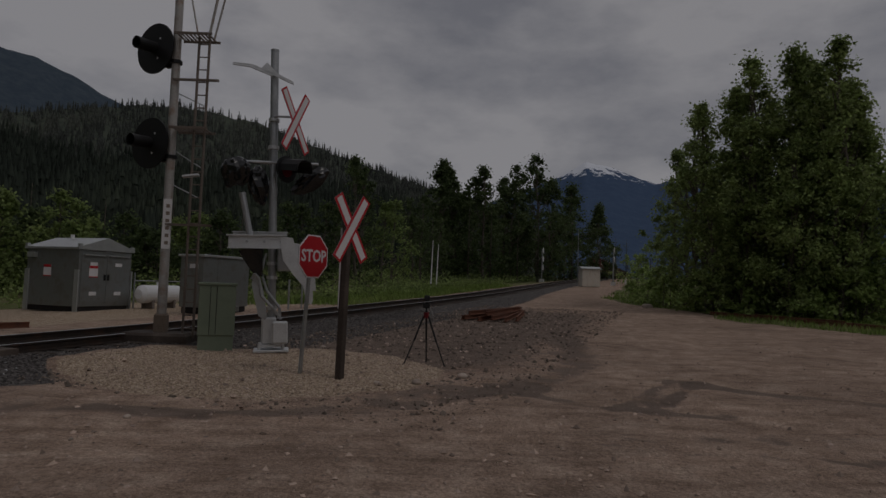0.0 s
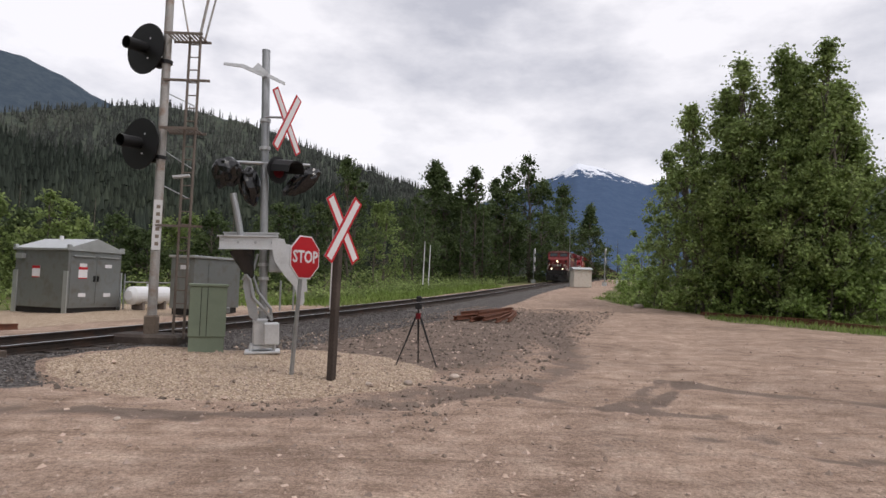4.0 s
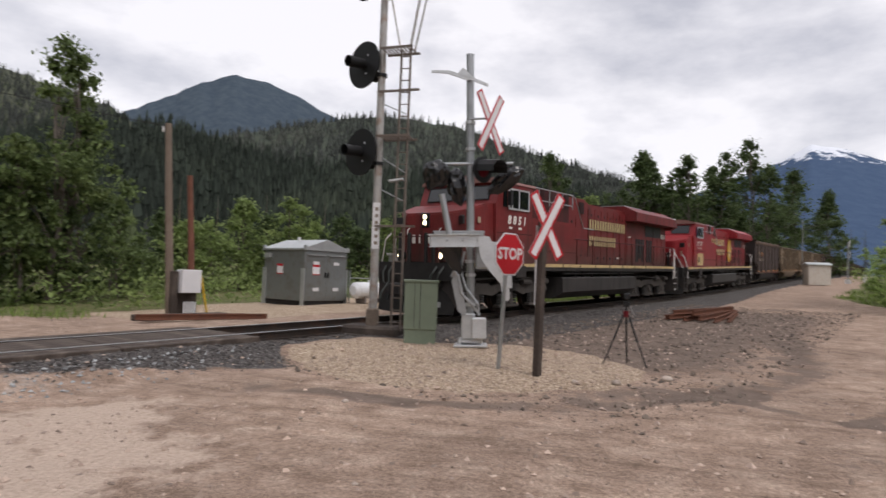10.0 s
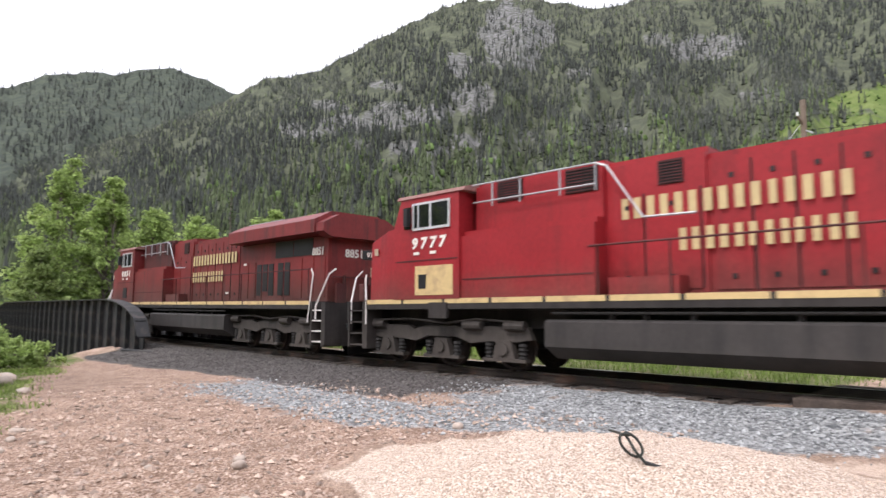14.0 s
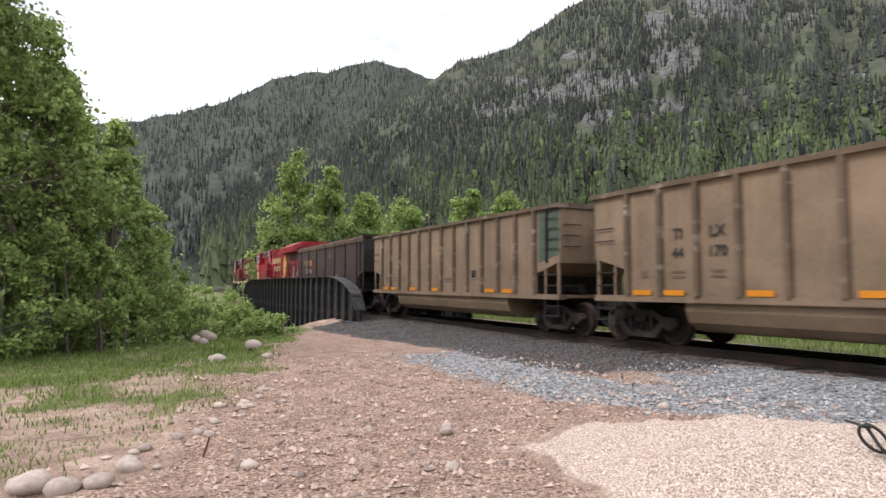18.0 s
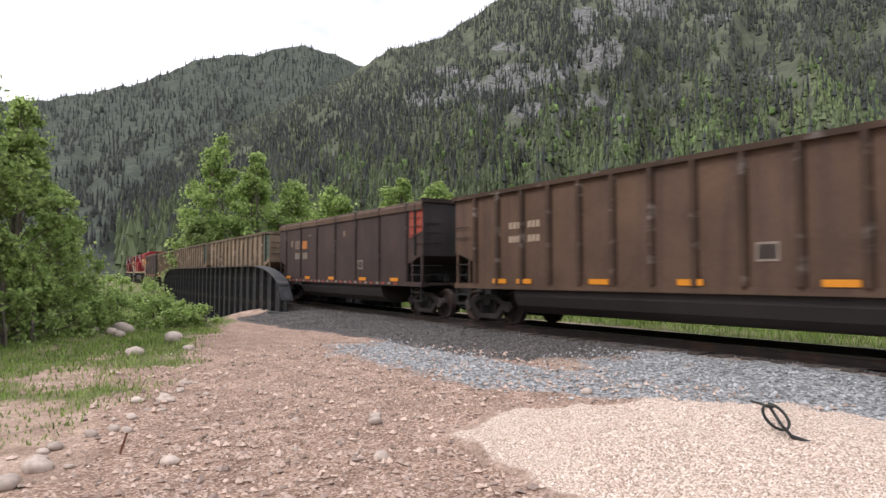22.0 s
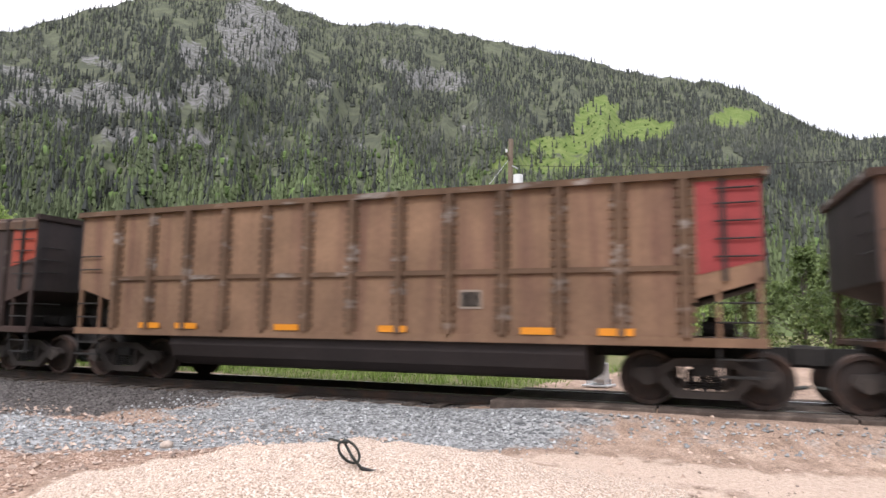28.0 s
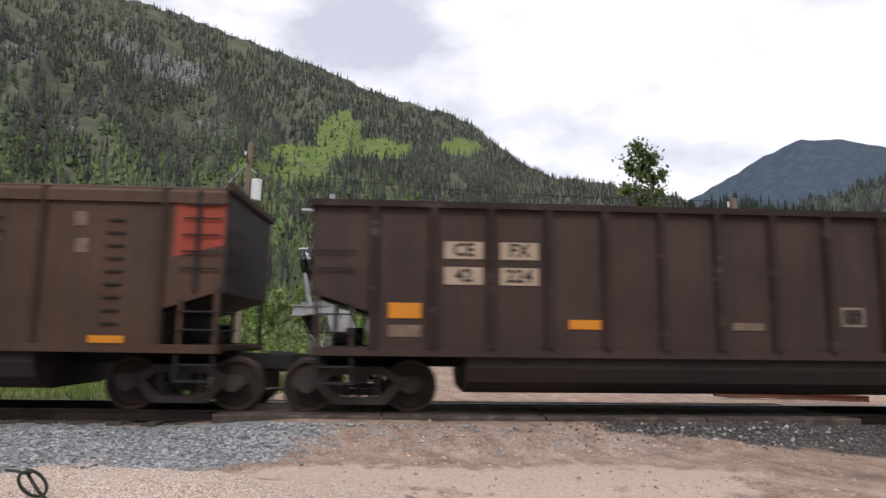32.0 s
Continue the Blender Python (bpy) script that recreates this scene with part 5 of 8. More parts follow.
    prism(bm, ring, "x", -4.02, 4.02) if smooth else prism(bm, ring, "x", -4.4, 4.4)
    part("tub", bm, P if paint == "tan" else PAINT["dark"] if paint == "brown" else PAINT["nearblack"], car)
    if end:
        bm = bmesh.new()
        z0 = 2.2 if midrail else 2.66 if end in ("red", "rust") else 2.1
        prism(bm, [(SLOPE_X + 0.14, z0 - 0.08), (HB - 0.02, z0 + 0.14), (HB - 0.02, TOP - 0.08), (SLOPE_X + 0.14, TOP - 0.08)], "y", -HW - 0.008, -HW - 0.002)
        part("end_panel", bm, END_PAINT[end], car, end + " painted panel")
    part("floor_sheet", boxed(-SLOPE_X, SLOPE_X, -HW + 0.1, HW - 0.1, SILL + 0.02, SILL + 0.08), "dark", car)
    part("coal_load", coal_heap(), "coal", car)
    for x in (-6.22, 6.22):
        freight_truck(car, x)
    for x, z, wd, ht, kind in marks:
        part("marking", boxed(x - wd / 2, x + wd / 2, -HW - 0.014, -HW - 0.006, z - ht / 2, z + ht / 2), kind, car)
    for x in tabs:
        part("reflector", boxed(x - 0.28, x + 0.28, -HW - 0.07, -HW - 0.055, SILL + 0.05, SILL + 0.17), "orange", car)
    if dashes:
        for i in range(24):
            x = -5.4 + i * 0.46
            part("reflector", boxed(x, x + 0.2, -HW - 0.064, -HW - 0.052, SILL - 0.06, SILL + 0.02), "redmark" if i % 2 else "faded", car)
    return car


def coal_heap():
    bm = bmesh.new()
    bmesh.ops.create_grid(bm, x_segments=28, y_segments=8, size=1)
    for v in bm.verts:
        x, y = v.co.x, v.co.y
        v.co = Vector((x * 6.9, y * 1.44, 2.75 + 0.45 * (1 - y * y) * (1 - x ** 6) + 0.05 * math.sin(x * 40) * math.cos(y * 17)))
    return bm


def numbers(car, rows, material, size):
    for words, x, z in rows:
        text_part("number", words, size, material, car, pose(x, -HW - 0.02, z, 90, 0, 0), thick=0.006, bold=0.006)


def locomotive(digits, red, emblem, label, lit):
    lo = tagged(empty("locomotive"), label, "locomotive", "locomotives of the coal train")
    R_ = M[red]
    W = 1.5
    grime = M["locograime"]
    # frame and walkway
    bm = bmesh.new()
    box(bm, -9.35, 9.95, -W, W, 1.40, 1.56)
    box(bm, -9.2, 9.8, -0.6, 0.6, 0.95, 1.42)
    part("frame", bm, "frame", lo)
    for i in range(13):
        x0 = -9.2 + i * 1.47
        for sgn in (-1, 1):
            part("stripe", boxed(x0 + 0.02, x0 + 1.40, *sorted((sgn * W, sgn * (W + 0.008))), 1.535, 1.65), "stripe", lo, "scuffed tan edge stripe")
    part("walkway", boxed(-9.35, 9.95, -W, W, 1.56, 1.64), "frame", lo)
    # nose and cab
    bm = bmesh.new()
    plan = [(-7.6, 1.45, 3.56), (-8.5, 1.45, 3.46), (-9.18, 1.40, 3.24), (-9.62, 0.80, 3.12)]
    plan = [(x, y, z) for x, y, z in plan] + [(x, -y, z) for x, y, z in plan[::-1]]
    low, high = [bm.verts.new((x, y, 1.64)) for x, y, z in plan], [bm.verts.new((x, y * 0.97, z)) for x, y, z in plan]
    for i in range(len(plan)):
        j = (i + 1) % len(plan)
        bm.faces.new((low[i], low[j], high[j], high[i]))
    for i in range(3):
        bm.faces.new((high[i], high[i + 1], high[6 - i], high[7 - i]))
    bm.faces.new(low)
    bmesh.ops.recalc_face_normals(bm, faces=bm.faces)
    bmesh.ops.bevel(bm, geom=[e for e in bm.edges if max(v.co.x for v in e.verts) < -8.0 and min(v.co.z for v in e.verts) > 1.7 or abs(e.verts[0].co.z - e.verts[1].co.z) > 1 and e.verts[0].co.x < -8.4], offset=0.045, segments=2, affect="EDGES")
    part("nose", bm, R_, lo)
    bm = bmesh.new()
    prism(bm, [(-8.06, 1.64), (-8.06, 3.50), (-7.78, 4.22), (-5.75, 4.22), (-5.75, 1.64)], "y", -1.52, 1.52)
    cab = part("cab", bm, R_, lo)
    bm = bmesh.new()
    prism(bm, [(-1.56, 4.19), (-1.50, 4.28), (-0.85, 4.44), (0.85, 4.44), (1.50, 4.28), (1.56, 4.19)], "x", -7.92, -5.55)
    part("cab_roof", bm, "rooftan", lo, "sun-bleached cab roof")
    for sgn in (-1, 1):
        a = math.degrees(math.atan2(0.28, 0.72))
        wsm = pose(-8.06 + 0.15 - 0.03, sgn * 0.70, 3.86, 0, a, 0)
        part("windshield", boxed(-0.012, 0.012, -0.5, 0.5, -0.22, 0.22), "glass", lo, m=wsm)
        part("window_frame", frame_ring(0.52, 0.25, 0.035), "black", lo, m=wsm)
        y = sgn * 1.525
        for x0, x1, z0, z1 in ((-7.66, -7.42, 3.42, 3.98), (-7.28, -6.08, 3.42, 4.0)):
            part("window", boxed(x0, x1, *sorted((y, y + sgn * 0.012)), z0, z1, ), "glass", lo)
        bm = bmesh.new()
        for x0, x1, z0, z1 in ((-7.34, -6.02, 3.36, 3.42), (-7.34, -6.02, 4.0, 4.05), (-7.34, -7.28, 3.42, 4.0), (-6.08, -6.02, 3.42, 4.0), (-6.72, -6.66, 3.42, 4.0), (-7.14, -7.10, 3.42, 4.0)):
            box(bm, x0, x1, *sorted((y, y + sgn * 0.035)), z0, z1)
        part("window_frame", bm, "alu", lo, "bare aluminium sliding window frame")
        part("mirror", boxed(-7.5, -7.36, *sorted((sgn * 1.6, sgn * 1.72)), 3.48, 3.92), "black", lo)
        part("vent", boxed(*((-7.12, -6.85) if emblem else (-7.10, -6.58)), *sorted((sgn * 1.52, sgn * 1.542)), *((1.9, 2.25) if emblem else (1.85, 2.35))), "black", lo)
        if emblem:
            part("access_panel", boxed(-7.25, -5.95, *sorted((sgn * 1.52, sgn * 1.531)), 1.74, 2.46), "stripe", lo, "dull tan access panel")
        part("door_seam", boxed(-8.0, -5.78, *sorted((sgn * 1.52, sgn * 1.532)), 2.585, 2.615), grime, lo)
        part("nose_label", boxed(-8.95, -8.8, *sorted((sgn * 1.44, sgn * 1.452)), 2.84, 3.02), "patch", lo)
        bd = part("number_board", boxed(-0.3, 0.3, -0.05, 0.03, -0.13, 0.13, bevel=0.015), "black", lo, m=pose(-9.41, sgn * 1.12, 2.9, 0, 0, -sgn * 53.7 if sgn < 0 else 180 - 53.7))
        text_part("number", digits, 0.19, "numeral", bd, pose(0, -0.052, 0, 90, 0, 0), bold=0.004)
        part("emblem_shield", boxed(-0.1, 0.1, -0.012, 0.01, -0.14, 0.14), "patch", lo, m=pose(-9.38, sgn * 1.11, 2.42, 0, 0, -sgn * 53.7 if sgn < 0 else 180 - 53.7))
        part("cab_step", boxed(-6.75, -6.15, *sorted((sgn * 1.45, sgn * 1.54)), 1.18, 1.56), "frame", lo)
    # long hood in its sections
    secs = [(-5.75, -2.16, 1.45, 1.64, 3.22, red, "lower_hood"), (-5.55, -2.14, 1.12, 3.22, 4.40, red if emblem else "locograime", "brake_housing"),
            (-2.16, -0.12, 1.0, 1.64, 4.34, red, "hood"), (-0.12, 4.20, 0.95, 1.64, 4.20, red, "hood"), (4.20, 9.98, 0.98, 1.64, 3.80, red, "radiator_hood")]
    for x0, x1, y, z0, z1, mt, nm in secs:
        bm = boxed(x0, x1, -y, y, z0, z1)
        bmesh.ops.bevel(bm, geom=[e for e in bm.edges if abs(e.verts[0].co.z - z1) < 1e-4 and abs(e.verts[1].co.z - z1) < 1e-4 and abs(e.verts[0].co.y - e.verts[1].co.y) < 1e-4], offset=0.12, segments=2, affect="EDGES")
        part(nm, bm, mt, lo)
    bm = bmesh.new()
    prism(bm, [(-0.98, 3.72), (-1.50, 3.74), (-1.50, 4.14), (-0.9, 4.44), (0.9, 4.44), (1.50, 4.14), (1.50, 3.74), (0.98, 3.72)], "x", 4.20, 9.98)
    part("radiator_wing", bm, R_, lo, "overhanging red radiator wings")
    bm = bmesh.new()
    prism(bm, [(-1.2, 3.60), (-1.46, 3.76), (-1.44, 4.02), (-0.9, 4.30), (0.9, 4.30), (1.44, 4.02), (1.46, 3.76), (1.2, 3.60)], "x", 9.98, 10.42)
    part("radiator_end", bm, R_, lo)
    part("roof_panel", boxed(4.4, 6.8, -0.8, 0.8, 4.44, 4.50), "galv", lo)
    part("exhaust", rod(bmesh.new(), (3.0, 0, 4.2), (3.0, 0, 4.42), 0.22, 0.26, 10), "dark", lo)
    part("air_horn", rods([(1.2, -0.2, 4.25), (0.7, -0.2, 4.33)], 0.05), "dark", lo)
    part("antenna_dome", rod(bmesh.new(), (-6.8, 0, 4.44), (-6.8, 0, 4.56), 0.16, 0.1, 10), "white" if red == "locored2" else "dark", lo)
    # grilles, doors
    for sgn in (-1, 1):
        def face(nm, x0, x1, y, z0, z1, mt, d=0.014, lab=""):
            return part(nm, boxed(x0, x1, *sorted((sgn * y, sgn * (y + d))), z0, z1), mt, lo, lab)
        for x0, x1, z0, z1, y in ((-4.88, -4.15, 3.84, 4.32, 1.12), (-3.02, -2.24, 3.78, 4.30, 1.12), (-1.02, -0.53, 3.72, 4.18, 1.0)):
            g = face("grille", x0, x1, y, z0, z1, "black", 0.02)
            bm = bmesh.new()
            for k in range(8):
                z = z0 + (z1 - z0) * (k + 0.5) / 8
                box(bm, x0 + 0.02, x1 - 0.02, *sorted((sgn * (y + 0.02), sgn * (y + 0.04))), z - 0.012, z + 0.012)
            part("louvre", bm, grime, g)
        face("lower_seam", -5.7, -2.2, 1.45, 2.07, 2.10, grime, 0.012)
        for x0, x1, z0, z1, y in [(-2.0, -1.35, 1.75, 3.6, 1.0), (-1.3, -0.25, 1.75, 3.6, 1.0)] + [(q, q + 0.62, 1.72, 3.98, 0.95) for q in (0.0, 0.68, 1.36, 2.04, 2.72, 3.46)]:
            d = face("hood_door", x0, x1, y, z0, z1, R_, 0.022)
            for z in (z0 + 0.18, z1 - 0.3):
                part("latch", boxed((x0 + x1) / 2 - 0.04, (x0 + x1) / 2 + 0.04, *sorted((sgn * (y + 0.022), sgn * (y + 0.04))), z, z + 0.09), "black", d)
            part("door_gap", boxed(x1 + 0.01, x1 + 0.04, *sorted((sgn * y, sgn * (y + 0.006))), z0, z1), "black", d)
        for x0 in ((6.78, 7.98) if not emblem else (5.95, 7.32)):
            face("radiator_screen", x0, x0 + 1.15, 0.98, 3.12, 3.66, "black", 0.016, "black radiator screen")
        for x0, z0, z1 in ((5.02, 2.45, 2.93), (5.02, 1.9, 2.36), (5.6, 2.45, 2.93), (5.6, 1.9, 2.36), (6.18, 1.9, 2.93), (7.14, 1.9, 2.93), (7.7, 1.9, 2.93), (8.22, 1.9, 2.93)) if emblem else ((5.50, 1.85, 2.95), (5.92, 2.0, 2.95), (6.34, 1.85, 2.95), (6.98, 1.85, 2.95), (7.42, 1.85, 2.95)):
            face("door_grille", x0, x0 + 0.33, 0.98, z0, z1, "black", 0.02)
        for x0, x1 in ((4.35, 4.85), (4.9, 5.4), (7.85, 8.5), (8.58, 9.2), (9.28, 9.85)):
            face("hood_door", x0, x1, 0.98, 1.75, 3.05, R_, 0.02)
        face("toolbox", -1.9, -0.5, 1.0, 1.64, 1.98, R_, 0.4)
        # handrails along the walkway
        bm = bmesh.new()
        y = sgn * (W - 0.04)
        rod(bm, (-2.3, y, 2.62), (9.75, y, 2.62), 0.022, sides=6)
        for k in range(9):
            x = -2.1 + k * 1.47
            rod(bm, (x, y, 1.6), (x, y, 2.62), 0.02, sides=6)
        part("handrail", bm, grime, lo)
        bm = bmesh.new()
        yb = sgn * 1.3
        for z in (4.30, 3.88):
            rod(bm, (-5.5, yb, z), (-2.2, yb, z), 0.02, sides=6)
        for a, b in zip([(-2.2, yb, 4.30), (-1.95, yb, 4.2), (-1.2, yb, 3.1)], [(-1.95, yb, 4.2), (-1.2, yb, 3.1), (-0.2, yb, 3.08)]):
            rod(bm, a, b, 0.022, sides=6)
        for x in (-4.9, -4.1, -3.05, -2.2):
            rod(bm, (x, yb, 3.75), (x, yb, 4.30), 0.022, sides=6)
        part("roof_rail", bm, "galv", lo)
        for pts in ([(9.82, sgn * 1.46, 2.62), (9.95, sgn * 1.48, 2.45), (9.72, sgn * 1.5, 1.0)], [(10.75, sgn * 1.2, 2.6), (10.55, sgn * 1.3, 2.45), (10.1, sgn * 1.46, 1.5), (10.1, sgn * 1.46, 1.1)],
                    [(-9.55, sgn * 1.25, 2.35), (-9.45, sgn * 1.35, 2.2), (-9.25, sgn * 1.48, 1.6), (-9.25, sgn * 1.48, 1.0)], [(-10.1, sgn * 0.95, 2.5), (-10.2, sgn * 1.1, 2.3), (-10.0, sgn * 1.42, 1.6), (-10.0, sgn * 1.42, 1.0)]):
            part("grab_rail", rods(pts, 0.026, 6), "hand", lo, "white step handrail")
        # step wells
        for xs, xe in ((-10.05, -9.35), (9.85, 10.5)):
            bm = bmesh.new()
            for k in range(4):
                z = 0.42 + k * 0.31
                box(bm, xs + 0.04, xe - 0.04, *sorted((sgn * 1.0, sgn * 1.46)), z, z + 0.035)
            part("steps", bm, "hand" if xs > 0 else "frame", lo)
            part("step_side", boxed(xs, xs + 0.06, *sorted((sgn * 0.95, sgn * 1.48)), 0.36, 1.6), "frame", lo)
            part("step_side", boxed(xe - 0.06, xe + 0.14, *sorted((sgn * 0.95, sgn * 1.48)), 0.36, 1.6), "frame", lo)
            part("step_back", boxed(xs, xe, *sorted((sgn * 0.92, sgn * 0.947)), 0.3, 1.6), "frame", lo)
        # ditch lights
        dl = part("ditch_light", rod(bmesh.new(), (-9.72, sgn * 0.78, 1.82), (-9.9, sgn * 0.78, 1.82), 0.13, sides=14), "black", lo)
        part("lens", rod(bmesh.new(), (-9.902, sgn * 0.78, 1.82), (-9.908, sgn * 0.78, 1.82), 0.085, sides=14), lit, dl)
    for z in (2.82, 3.0):
        hl = part("headlight", rod(bmesh.new(), (-9.6, 0.0, z), (-9.68, 0.0, z), 0.11, sides=14), "black", lo)
        part("lens", rod(bmesh.new(), (-9.682, 0.0, z), (-9.688, 0.0, z), 0.075, sides=14), lit, hl)
    part("headlight_case", boxed(-9.655, -9.6, -0.15, 0.15, 2.68, 3.12, bevel=0.015), "black", lo)
    part("nose_door_window", boxed(-9.632, -9.612, -0.66, -0.36, 2.72, 3.0, bevel=0.008), "glass", lo)
    for y0, y1 in ((-0.56, -0.34), (-0.18, 0.04), (0.2, 0.26), (0.4, 0.52)):
        part("nose_mark", boxed(-9.636, -9.622, y0, y1, 2.2, 2.46), "numeral", lo)
    part("nose_door", boxed(-9.634, -9.615, -0.72, -0.3, 1.68, 3.05), R_, lo)
    for y in (-0.62, 0.62):
        part("grab_rail", rods([(-9.7, y, 1.75), (-9.74, y, 1.85), (-9.74, y, 2.6), (-9.66, y, 2.65)], 0.018, 6), "hand", lo)
    # pilot with plough, front platform
    bm = bmesh.new()
    for sgn in (-1, 1):
        rows = [[bm.verts.new(p) for p in ((-10.62 + 0.16 * k, 0.0, z), (-10.42 + 0.16 * k, sgn * 0.75, z), (-10.12 + 0.1 * k, sgn * 1.44, z))] for k, z in enumerate((0.14, 0.5, 0.86, 1.12))]
        for a, b in zip(rows[:-1], rows[1:]):
            for i in range(2):
                bm.faces.new((a[i], a[i + 1], b[i + 1], b[i]))
    bmesh.ops.solidify(bm, geom=bm.faces[:], thickness=0.05)
    bmesh.ops.recalc_face_normals(bm, faces=bm.faces)
    part("plough", bm, "dark", lo, "black snow plough")
    bm = bmesh.new()
    box(bm, -10.1, -9.35, -1.0, 1.0, 0.9, 1.6)
    box(bm, -10.16, -10.0, -1.44, 1.44, 1.1, 1.62)
    part("pilot", bm, "dark", lo, "black front platform beam")
    for y in (-0.62, -0.34, 0.3, 0.66):
        part("platform_post", boxed(-10.08, -9.98, y - 0.05, y + 0.05, 1.6, 2.5, bevel=0.02), "dark", lo)
    part("jumper_box", boxed(-9.95, -9.72, -1.2, -0.92, 1.64, 2.12, bevel=0.02), "locograime", lo)
    for y in (-1.1, -0.85, 0.85, 1.1):
        part("jumper_hose", rods([(-10.14, y, 1.5), (-10.34, y * 0.97, 1.3), (-10.4, y * 0.9, 1.02), (-10.3, y * 0.8, 0.86)], 0.035, 6), "cable", lo)
    bm = bmesh.new()
    box(bm, 10.35, 10.5, -1.42, 1.42, 0.3, 1.6)
    box(bm, 9.9, 10.4, -0.95, 0.95, 0.9, 1.6)
    part("rear_pilot", bm, "frame", lo)
    for sx in (-1, 1):
        bm = bmesh.new()
        x = sx * 10.1 if sx > 0 else -9.9
        for y in (-0.45, 0.45):
            rod(bm, (x, y, 1.6), (x, y, 2.45), 0.05, sides=6)
        box(bm, x - 0.05, x + 0.05, -0.75, -0.4, 1.6, 2.2)
        rod(bm, (x, -0.9, 2.4), (x, 0.9, 2.4), 0.022, sides=6)
        part("end_rail", bm, grime, lo)
        coupler(lo, sx * 10.2, sx)
        for y in (-0.6, 0.45, 0.75):
            part("air_hose", rods([(sx * 10.45, y, 1.0), (sx * 10.7, y * 1.05, 0.7), (sx * 10.8, y, 0.5)], 0.03, 6), "cable", lo)
    # fuel tank
    bm = bmesh.new()
    prism(bm, [(-1.50, 1.12), (-1.50, 0.62), (-1.05, 0.36), (1.05, 0.36), (1.50, 0.62), (1.50, 1.12), (1.42, 1.17), (-1.42, 1.17)], "x", -3.35, 4.08)
    part("fuel_tank", bm, "tankgrey", lo, "dusty grey fuel tank")
    bm = bmesh.new()
    for x in (-1.9, -1.2, -0.3, 1.4, 2.7):
        rod(bm, (x, -1.3, 1.17), (x, -1.3, 1.34), 0.07, sides=8)
    rod(bm, (-3.2, -1.42, 1.3), (4.0, -1.42, 1.3), 0.03, sides=6)
    part("piping", bm, "dark", lo)
    # three-axle trucks
    for tx, axs in ((-6.67, (-1.99, 0.0, 1.98)), (6.85, (-1.98, 0.0, 1.99))):
        def side(bm, sgn, axs=axs):
            y0, y1 = sorted((sgn * 1.02, sgn * 1.16))
            top = [(-2.75, 0.72), (-2.62, 1.0), (-1.2, 1.0), (-1.0, 0.90), (-0.5, 1.0), (0.5, 1.0), (1.0, 0.90), (1.2, 1.0), (2.62, 1.0), (2.75, 0.72), (2.3, 0.66), (1.45, 0.66), (0.95, 0.60), (0.5, 0.74), (-0.5, 0.74), (-0.95, 0.60), (-1.45, 0.66), (-2.3, 0.66)]
            prism(bm, top, "y", y0, y1)
            for q in (-2.35, 2.35, 1.1):
                rod(bm, (q - 0.3, sgn * 1.2, 1.02), (q + 0.25, sgn * 1.2, 1.02), 0.11, sides=10)
        t = part("truck", both(side), "truck", lo, "dusty cast three-axle truck", m=pose(tx, 0, 0))
        bm = bmesh.new()
        box(bm, -2.4, 2.4, -0.95, 0.95, 0.62, 0.95)
        part("bogie_frame", bm, "dark", t)
        for ax in axs:
            wheelset(t, ax, 0.52)
            for sgn in (-1, 1):
                bm = bmesh.new()
                y0, y1 = sorted((sgn * 1.0, sgn * 1.2))
                prism(bm, [(ax - 0.32, 0.28), (ax - 0.2, 0.70), (ax + 0.2, 0.70), (ax + 0.32, 0.28)], "y", y0, y1)
                rod(bm, (ax, sgn * 1.2, 0.50), (ax, sgn * 1.25, 0.50), 0.14, sides=12)
                box(bm, ax - 0.62, ax + 0.62, y0, y1, 0.22, 0.29)
                part("axle_box", bm, "truck", t)
                for q in (-0.48, 0.48):
                    bm = bmesh.new()
                    for k in range(4):
                        rod(bm, (ax + q, sgn * 1.1, 0.30 + k * 0.09), (ax + q, sgn * 1.1, 0.36 + k * 0.09), 0.11, 0.085, sides=8)
                    part("coil_spring", bm, "dark", t)
        for sgn in (-1, 1):
            bm = bmesh.new()
            pts = [(-2.6, sgn * 1.24, 1.12), (-1.0, sgn * 1.24, 1.16), (0.2, sgn * 1.26, 1.06), (1.2, sgn * 1.24, 1.16), (2.5, sgn * 1.24, 1.1)]
            for a, b in zip(pts[:-1], pts[1:]):
                rod(bm, a, b, 0.028, sides=6)
            part("brake_pipe", bm, "truck", t)
    # numbers and company lettering as plain bars
    text_part("number", " ".join(digits), 0.37, "numeral", lo, pose(-6.79, -1.536, 3.02, 90, 0, 0), "white road number", shear=0.14, bold=0.016, squeeze=1.12)
    text_part("number", digits, 0.34, "numeral", lo, pose(9.45, -1.008, 3.20, 90, 0, 0), shear=0.1, bold=0.010)
    text_part("number", digits, 0.36, "numeral", lo, pose(10.0, 0.0, 3.15, 90, 0, 90), bold=0.01)
    first = -1.80 if emblem else 0.0
    for z0, x, widths in ((3.13, first, (0.44, 0.46, 0.46, 0.46, 0.46, 0.17, 0.46, 0.46)), (2.45, first + (1.15 if emblem else 0.0), (0.40, 0.42, 0.40, 0.17, 0.36, 0.17, 0.40))):
        for wd in widths:
            for a, b in (((0.04, 0.36), (0.62, 0.94)) if wd > 0.3 else ((0.15, 0.85),)):
                part("lettering", boxed(x + wd * a, x + wd * b, -1.032, -1.02, z0, z0 + 0.41), "letter", lo)
            x += wd + 0.085
    if emblem:
        bm = bmesh.new()
        rod(bm, (4.0, -1.004, 2.78), (4.0, -1.016, 2.78), 0.74, sides=32)
        bmesh.ops.scale(bm, vec=(0.86, 1, 1.12), space=Matrix.Translation((-4.0, 0, -2.78)), verts=bm.verts)
